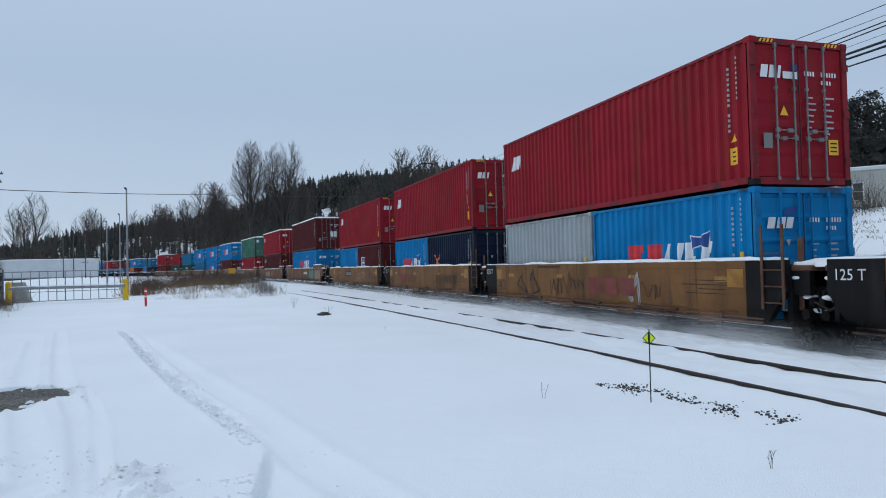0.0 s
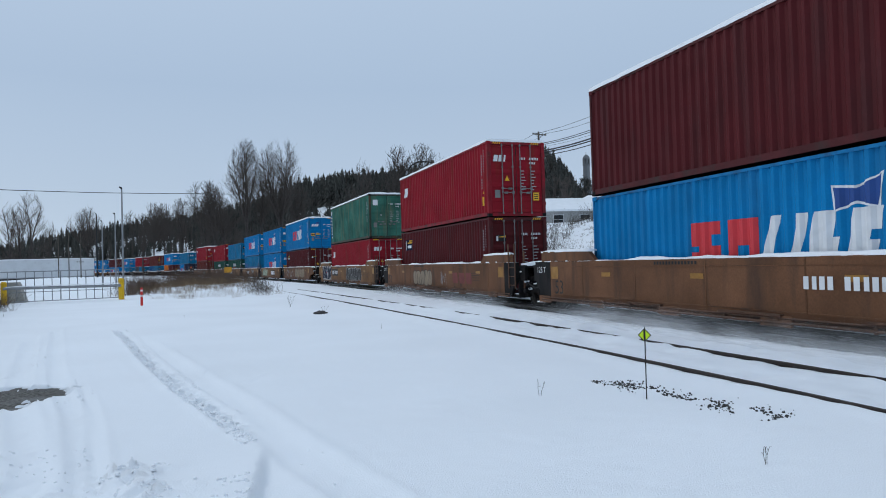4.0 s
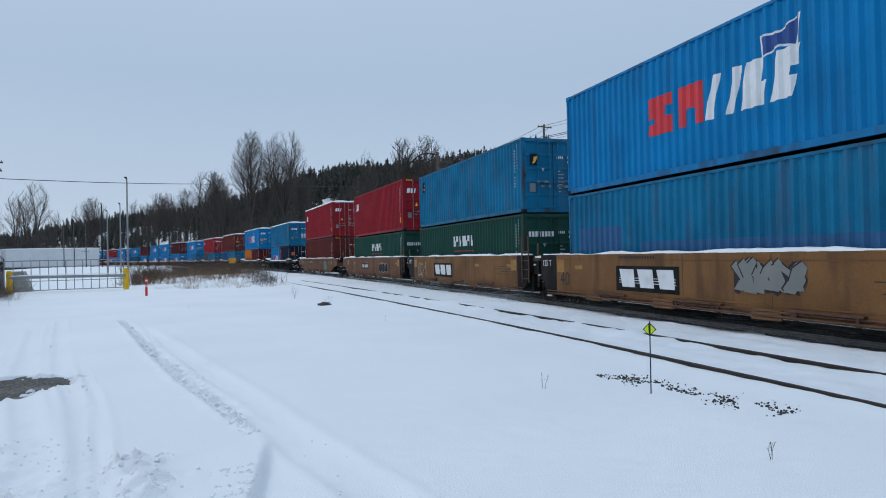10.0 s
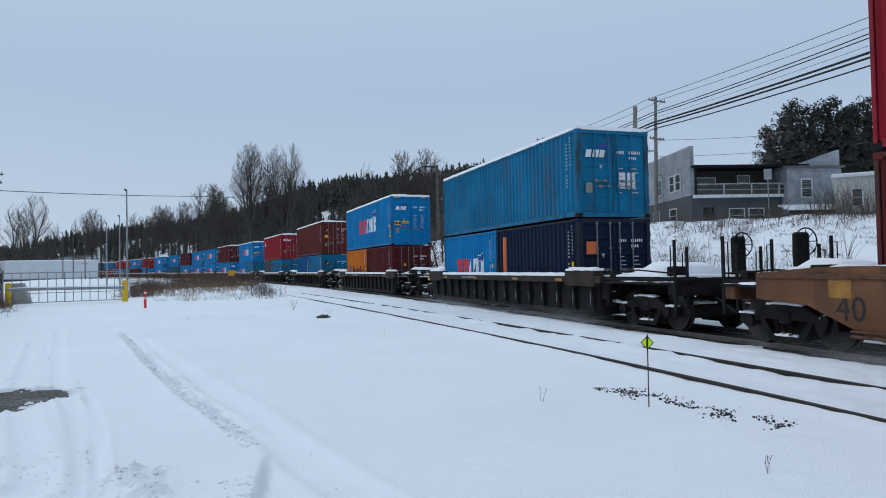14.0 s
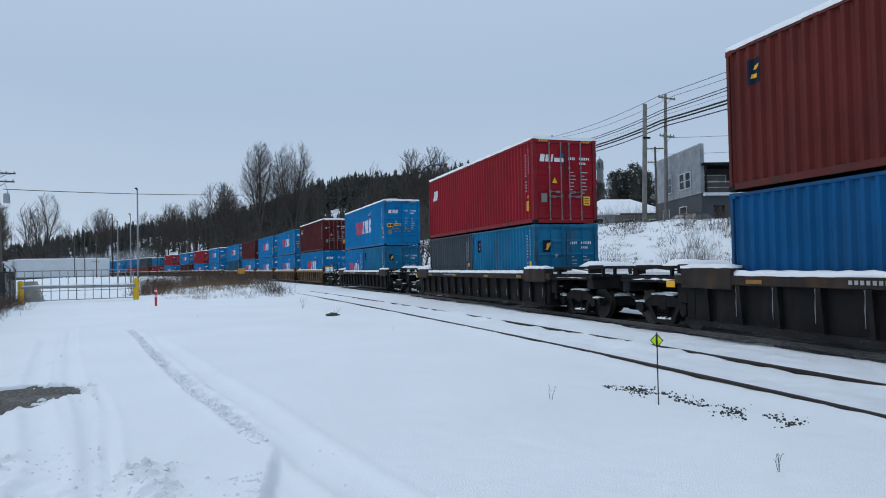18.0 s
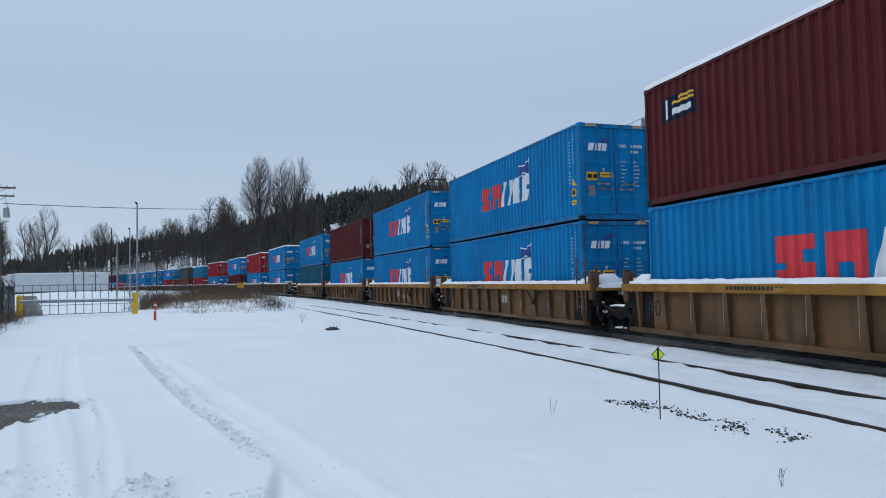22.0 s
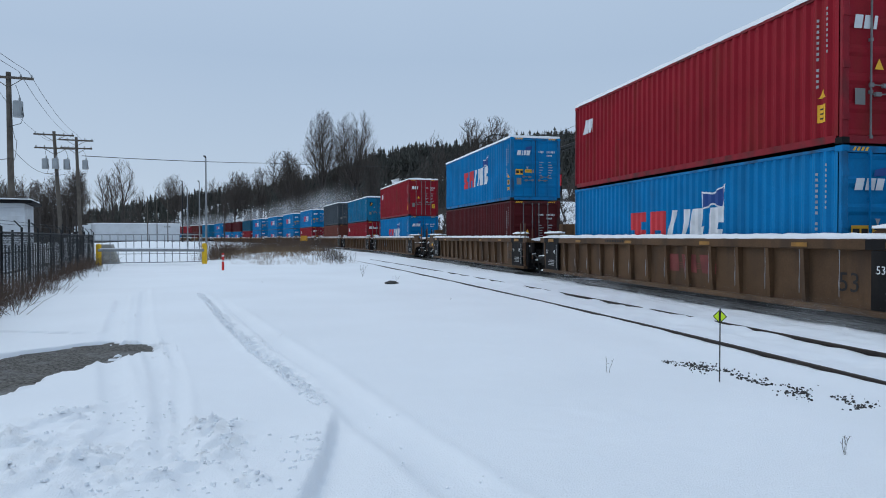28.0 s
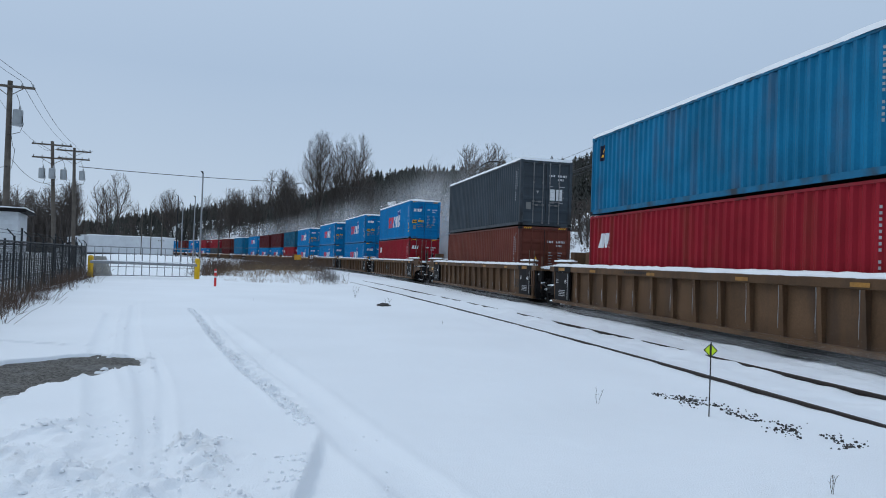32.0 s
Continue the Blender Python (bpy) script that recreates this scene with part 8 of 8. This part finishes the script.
# two-storey house with a balcony; its long front looks down the bank
house = empty("balcony_house", pose(33.75, 43.4, 3.85, 0, 0, -14), "two-storey grey house with a long upper balcony", "house")
W = 9.0
part("lower_wall", boxes((0.0, W, 0.0, 9, -1.2, 2.85)), slate_mat, house, "slate-blue lower wall")
part("upper_wall", boxes((0.0, W, 1.7, 9, 2.85, 4.95)), shadow_mat, house)
bm = bmesh.new()
box(bm, 0.0, 0.25, -0.02, 9, 2.85, 6.62)
part("false_front", bm, siding_mat, house)
bm = bmesh.new()
for k in range(19):
    z = 2.85 + 0.2 * k
    if z < 6.6:
        vs = [bm.verts.new(p) for p in ((-0.065, 9.0, z), (-0.065, -0.06, z), (-0.01, -0.06, z + 0.2), (-0.01, 9.0, z + 0.2))]
        bm.faces.new(vs)
        vs = [bm.verts.new(p) for p in ((-0.01, 9.0, z), (-0.01, -0.06, z), (-0.065, -0.06, z), (-0.065, 9.0, z))]
        bm.faces.new(vs)
part("clapboard", bm, siding_mat, house, "pale horizontal boards of the side wall")
part("balcony_floor", boxes((0.1, W, -0.35, 1.7, 2.62, 2.85)), trim_mat, house)
part("balcony_roof", boxes((0.0, W + 0.1, -0.5, 2.0, 4.92, 5.10)), M["black"], house)
part("roof", boxes((0.2, W, 1.8, 9.0, 4.95, 5.15)), roof_mat, house)
part("snow_cap", snow_sheet("snow", 0.3, W, 1.8, 8.9, 5.14, 0.14, 6, 0.6, 9), M["snow"], house, smooth=True)
part("railing", boxes((0.25, W, -0.33, -0.29, 3.62, 3.69)), rail_trim, house)
part("railing", boxes((0.25, W, -0.33, -0.29, 3.20, 3.25)), siding_mat, house)
for x0, x1, z1 in ((0.7, 1.5, 3.9), (2.6, 3.3, 3.75), (5.4, 6.6, 3.85), (7.2, 7.7, 4.1)):
    part("balcony_chest", boxes((x0, x1, 0.3, 0.9, 2.86, z1), bevel=0.03), roof_mat, house)
part("railing_board", boxes((0.25, W, -0.32, -0.28, 2.86, 3.55)), shadow_mat, house)
for k in range(5):
    x = 0.25 + k * (W - 0.35) / 4
    part("post", boxes((x - 0.05, x + 0.05, -0.36, -0.26, 2.85, 4.93 if k in (0, 4) else 3.7)), rail_trim if k else M["black"], house)
for x, w, z, h in ((1.8, 1.7, 3.4, 0.95), (5.0, 0.9, 3.4, 1.1), (7.9, 0.9, 3.3, 1.2)):
    window(house, x, 1.7, z, w, h)
part("door", boxes((0.9, 1.75, -0.05, 0.02, -0.3, 1.9)), M["black"], house)
window(house, 3.5, 0.0, 0.8, 1.1, 0.95)
window(house, 5.05, 0.0, 0.8, 1.1, 0.95)
for y in (3.4, 7.0):
    window(house, y, 0.0, 0.95, 1.3, 1.1, "x")
for y, w in ((2.2, 0.9), (3.4, 0.9), (6.0, 1.0)):
    window(house, y, -0.05, 3.5, w, 1.2, "x")

wing = empty("clapboard_house", pose(40.5, 40.95, 3.7, 0, 0, -14), "pale clapboard house with a snowy porch roof", "house")
bm = bmesh.new()
box(bm, 0, 4.3, 0.02, 8, -1.2, 4.9)
part("wall", bm, siding_mat, wing)
bm = bmesh.new()
clapboards(bm, 0, 4.3, 0.0, -0.5, 4.9)
part("clapboard", bm, siding_mat, wing, "pale horizontal boards of the front")
part("roof", boxes((-0.2, 4.5, -0.2, 8, 4.9, 5.05)), roof_mat, wing)
bm = bmesh.new()
prism(bm, [(0.5, 5.05), (4.4, 5.05), (4.4, 6.3), (4.2, 6.3)], "y", 0.3, 0.5)
part("gable", bm, siding_mat, wing)
bm = bmesh.new()
prism(bm, [(-1.6, 1.62), (0, 2.12), (0, 2.0), (-1.6, 1.5)], "x", -0.8, 4.6)
part("porch_roof", bm, M["snow"], wing, "porch roof under snow")
part("porch_eave", boxes((-0.85, 4.65, -1.68, -1.6, 1.3, 1.56)), M["black"], wing)
part("porch_wall", boxes((-0.7, 4.4, -1.3, -0.1, -1.0, 1.35)), slate_mat, wing)
part("porch_post", boxes((-0.7, -0.6, -1.55, -1.45, -0.6, 1.4), (4.4, 4.5, -1.55, -1.45, -0.6, 1.4)), trim_mat, wing)
window(wing, 1.5, 0.0, 2.7, 0.75, 1.3)
window(wing, 2.5, 0.0, 0.1, 1.6, 0.9)

beige = empty("beige_building", pose(37.0, 33.6, 4.2, 0, 0, -48), "low beige stucco building on the bank", "building")
part("wall", boxes((0, 14, 0, 9, -1.2, 2.6)), beige_mat, beige)
part("roof", boxes((-0.15, 14.2, -0.2, 9.2, 2.6, 2.78)), trim_mat, beige)
part("snow_cap", snow_sheet("snow", -0.1, 14.1, -0.15, 9, 2.77, 0.1, 8, 0.6, 9), M["snow"], beige, smooth=True)
for x in (1.25, 4.2, 6.6):
    window(beige, x, 0.0, 0.75, 0.5 if x < 3 else 1.3, 1.05)

far_white = mat("pale_house_wall", (0.36, 0.36, 0.35), 0.8, 0, 0.1, 1, 20)
for x, y, w, turn, tall in ((33.5, 68, 7, -10, 2.5), (41, 88, 9, -5, 3.0), (37, 98, 8, 0, 2.6)):
    g = ground_z(x, y)
    h = empty("gabled_house", pose(x, y, g, 0, 0, turn), "small far house under a snowy gabled roof", "house", "far houses")
    part("wall", boxes((0, w, 0, 7, -0.5, tall)), far_white, h)
    bm = bmesh.new()
    prism(bm, [(-0.4, tall - 0.1), (3.5, tall + 1.5), (7.4, tall - 0.1), (7.4, tall - 0.3), (3.5, tall + 1.25), (-0.4, tall - 0.3)], "x", -0.4, w + 0.4)
    part("roof", bm, M["snow"], h, "roof covered by snow")
    bm = bmesh.new()
    prism(bm, [(0.0, tall), (3.5, tall + 1.3), (7.0, tall)], "x", 0.0, w)
    part("gable", bm, far_white, h)
    for k in range(2):
        window(h, w * (0.28 + 0.44 * k), 0.0, 0.8, 1.1, 1.0)

# low house under a snowy hipped roof, seen past the poles
bungalow = empty("bungalow", pose(41.5, 75.5, 5.0, 0, 0, -8), "low tan house under a snow-covered hipped roof", "house", "far houses")
part("wall", boxes((0.6, 11.4, 0.6, 8.4, -0.6, 2.75)), mat("tan_house_wall", (0.20, 0.185, 0.155), 0.8, 0, 0.12, 1, 20), bungalow)
bm = bmesh.new()
eave = [bm.verts.new(p) for p in ((0, 0, 2.75), (12, 0, 2.75), (12, 9, 2.75), (0, 9, 2.75))]
low_ = [bm.verts.new(p) for p in ((0, 0, 2.6), (12, 0, 2.6), (12, 9, 2.6), (0, 9, 2.6))]
ridge = [bm.verts.new(p) for p in ((4.0, 4.5, 4.9), (8.0, 4.5, 4.9))]
for q in ((eave[0], eave[1], ridge[1], ridge[0]), (eave[1], eave[2], ridge[1]), (eave[2], eave[3], ridge[0], ridge[1]), (eave[3], eave[0], ridge[0])):
    bm.faces.new(q)
bm.faces.new(low_[::-1])
for k in range(4):
    bm.faces.new((low_[k], low_[(k + 1) % 4], eave[(k + 1) % 4], eave[k]))
part("roof", bm, M["snow"], bungalow, "hipped roof covered by snow")
part("eave_board", boxes((-0.02, 12.02, -0.03, 0.0, 2.52, 2.70)), shadow_mat, bungalow)
for x in (2.6, 6.0, 9.4):
    window(bungalow, x, 0.6, 0.9, 1.3, 1.0)
part("porch_rail", boxes((-1.0, 13.0, -1.6, -1.54, 1.0, 1.08), (-1.0, 13.0, -1.6, -1.54, 0.5, 0.56)), shadow_mat, bungalow)
for k in range(6):
    part("porch_post", boxes((-1.0 + 2.78 * k, -0.9 + 2.78 * k, -1.62, -1.52, -0.6, 1.08)), shadow_mat, bungalow)

# bell tower far behind the houses
tower = empty("bell_tower", pose(144.7, 250, 5.0), "distant grey round tower with arched openings and a dome", "tower")
tower_mat = mat("grey_tower_stone", (0.16, 0.165, 0.17), 0.85, 0, 0.12, 0.5, 6, 0.2)
bm = bmesh.new()
tube(bm, [(0, 0, -1), (0, 0, 35.2), (0, 0, 35.3), (0, 0, 35.8)], [1.55, 1.4, 1.6, 1.6], 14)
part("shaft", bm, tower_mat, tower)
for k in range(6):
    a = k * math.pi / 3 + 0.3
    bm = bmesh.new()
    tube(bm, [(1.15 * math.cos(a), 1.15 * math.sin(a), 35.7), (1.15 * math.cos(a), 1.15 * math.sin(a), 38.0)], 0.36, 6)
    part("column", bm, tower_mat, tower)
bm = bmesh.new()
tube(bm, [(0, 0, 37.9), (0, 0, 38.3), (0, 0, 39.0), (0, 0, 39.6), (0, 0, 39.9), (0, 0, 41.0)], [1.55, 1.5, 1.15, 0.6, 0.12, 0.03], 14)
part("dome", bm, tower_mat, tower)

# price board on a pylon
ob = empty("price_sign", pose(30.8, 79.2, 4.7, 0, 0, -21), "dark pylon sign with a red panel and red digits", "sign")
part("post", boxes((-0.75, -0.6, -0.08, 0.08, -0.4, 4.6), (0.6, 0.75, -0.08, 0.08, -0.4, 4.6)), M["black"], ob)
part("cabinet", boxes((-0.85, 0.85, -0.16, 0.16, 0.9, 4.65), bevel=0.03), M["black"], ob)
part("panel", boxes((-0.75, 0.75, -0.18, -0.155, 3.1, 4.5)), redpost_mat, ob, "red company panel")
bm = bmesh.new()
box(bm, -0.5, 0.5, -0.19, -0.18, 3.65, 3.95)
part("mark", bm, M["white"], ob)
glow = bpy.data.materials.new("red_led")
glow.use_nodes = True
gb = glow.node_tree.nodes["Principled BSDF"]
gb.inputs["Base Color"].default_value = (0.4, 0.02, 0.02, 1)
gb.inputs["Emission Color"].default_value, gb.inputs["Emission Strength"].default_value = (1, 0.06, 0.04, 1), 1.2
for x in (-0.42, 0.06):
    bm = bmesh.new()
    box(bm, x, x + 0.32, -0.185, -0.16, 2.2, 2.75)
    part("digit", bm, glow, ob)
part("panel", boxes((-0.75, 0.75, -0.18, -0.155, 1.1, 1.7)), mat("green_panel", (0.05, 0.12, 0.09), 0.5), ob)
# road signs seen from behind, on the street's edge
for x, y, h in ((36.3, 38.4, 3.9), (40.3, 33.8, 2.2)):
    ob = empty("road_sign", pose(x, y, ground_z(x, y), 0, 0, -30), "grey back of a road sign on a thin post", "sign", "road signs")
    bm = bmesh.new()
    upright(bm, 0, 0, -0.3, h, 0.035, 6)
    part("post", bm, metal_mat, ob)
    part("panel", boxes((-0.26, 0.26, -0.03, 0, h - 0.75, h), bevel=0.01), metal_mat, ob)


# ---- two cars that drive along the street ----
def street_car(color, label):
    """A small hatchback; y runs forward, the wheels stand on z = 0."""
    ob = empty("car", pose(0, 0, 0), label, "car", "cars on the street")
    body = mat(color[0], color[1], 0.3, 0.2, 0.06, 2, 30, 0.02, GRIME, 0.2, spec=0.5)
    bm = bmesh.new()
    prism(bm, [(-2.1, 0.30), (2.1, 0.30), (2.18, 0.55), (2.1, 0.78), (1.05, 0.95), (-1.9, 0.98), (-2.14, 0.85), (-2.16, 0.5)], "x", -0.88, 0.88)
    bmesh.ops.bevel(bm, geom=list(bm.edges), offset=0.06, segments=2, affect="EDGES")
    part("body", bm, body, ob)
    bm = bmesh.new()
    for zs in ((0.95, -2.0, 1.1, 0.83), (1.44, -1.62, 0.32, 0.66)):
        z, y0, y1, w = zs
        for x, y in ((-w, y0), (w, y0), (w, y1), (-w, y1)):
            bm.verts.new((x, y, z))
    bm.verts.ensure_lookup_table()
    v = bm.verts
    for k in range(4):
        bm.faces.new((v[k], v[(k + 1) % 4], v[4 + (k + 1) % 4], v[4 + k]))
    part("glazing", bm, glass_mat, ob, "dark tinted glass")
    part("roof", boxes((-0.68, 0.68, -1.66, 0.36, 1.42, 1.49), bevel=0.03), body, ob)
    for sx in (-1, 1):
        for y in (-1.62, -0.62, 0.33):
            bm = bmesh.new()
            tube(bm, [(sx * 0.835, y * 1.2 + 0.1, 0.94), (sx * 0.665, y, 1.45)], 0.04, 5)
            part("pillar", bm, body, ob)
        for y in (-1.32, 1.32):
            bm = bmesh.new()
            disc(bm, (sx * 0.80, y, 0.32), "x", 0.32, 0.11, 16)
            wheel = part("wheel", bm, M["rubber"], ob)
            bm = bmesh.new()
            disc(bm, (sx * 0.90, y, 0.32), "x", 0.19, 0.025, 12)
            part("rim", bm, metal_mat, wheel)
        part("headlight", boxes((sx * 0.72 - 0.14, sx * 0.72 + 0.14, 2.09, 2.17, 0.62, 0.76), bevel=0.02), trim_mat, ob)
        part("tail_light", boxes((sx * 0.74 - 0.11, sx * 0.74 + 0.11, -2.18, -2.10, 0.68, 0.86), bevel=0.02), redpost_mat, ob)
    return ob


STREET_CARS = [(street_car(("black_car_paint", (0.012, 0.012, 0.013)), "black hatchback driving along the snowy street"), 14.2, 2, 7.0),
               (street_car(("teal_car_paint", (0.015, 0.07, 0.09)), "dark teal hatchback driving along the snowy street"), 16.9, 3, 8.1)]


# ---- what moves: the train, unit by unit, and its wheels while they pass near by ----
def motions():
    times = [float(t) for t in range(33)]
    for thing, on_unit, s0 in MOVING:
        walk(thing, [(t, unit_pose(s0 - gone(t)) @ on_unit) for t in times])
    # cars on the street: the time at which each passes a corner of the street's line, and its speed
    reach = [0.0]
    for p, q in zip(STREET, STREET[1:]):
        reach.append(reach[-1] + math.hypot(q[0] - p[0], q[1] - p[1]))
    for car_ob, when, corner, speed in STREET_CARS:
        rows = []
        for k in range(65):
            d = min(max(reach[corner] + speed * (k / 2 - when), 0.5), reach[-1] - 1)
            x0, y0, x1, y1 = (float(np.interp(d + e, reach, [p[a] for p in STREET])) for e in (-2.0, 2.0) for a in (0, 1))
            x, y = (x0 + x1) / 2, (y0 + y1) / 2
            rows.append((k / 2, pose(x, y, ground_z(x, y) + 0.02, 0, 0, math.degrees(math.atan2(-(x1 - x0), y1 - y0)))))
        walk(car_ob, rows)
    for wheel, y, s0 in WHEELS:
        home = pose(0, wheel.matrix_basis.translation.y, 0.44)
        near = [t for t in range(33) if -14 < s0 + y - gone(t) < 46]
        if not near:
            continue
        first, last = max(0.0, near[0] - 0.5), min(32.0, near[-1] + 0.5)
        rows = [(0.0, home)] if first > 0 else []
        steps = int((last - first) * FPS)
        rolled = [0.0] + [gone(first + (k + 1) / FPS) - gone(first + k / FPS) for k in range(steps)]
        turn = 0.0
        for k, d in enumerate(rolled):
            turn += d / 0.44
            rows.append((first + k / FPS, home @ Matrix.Rotation(turn, 4, "X")))
        if last < 32:
            rows.append((32.0, rows[-1][1]))
        walk(wheel, rows)


motions()
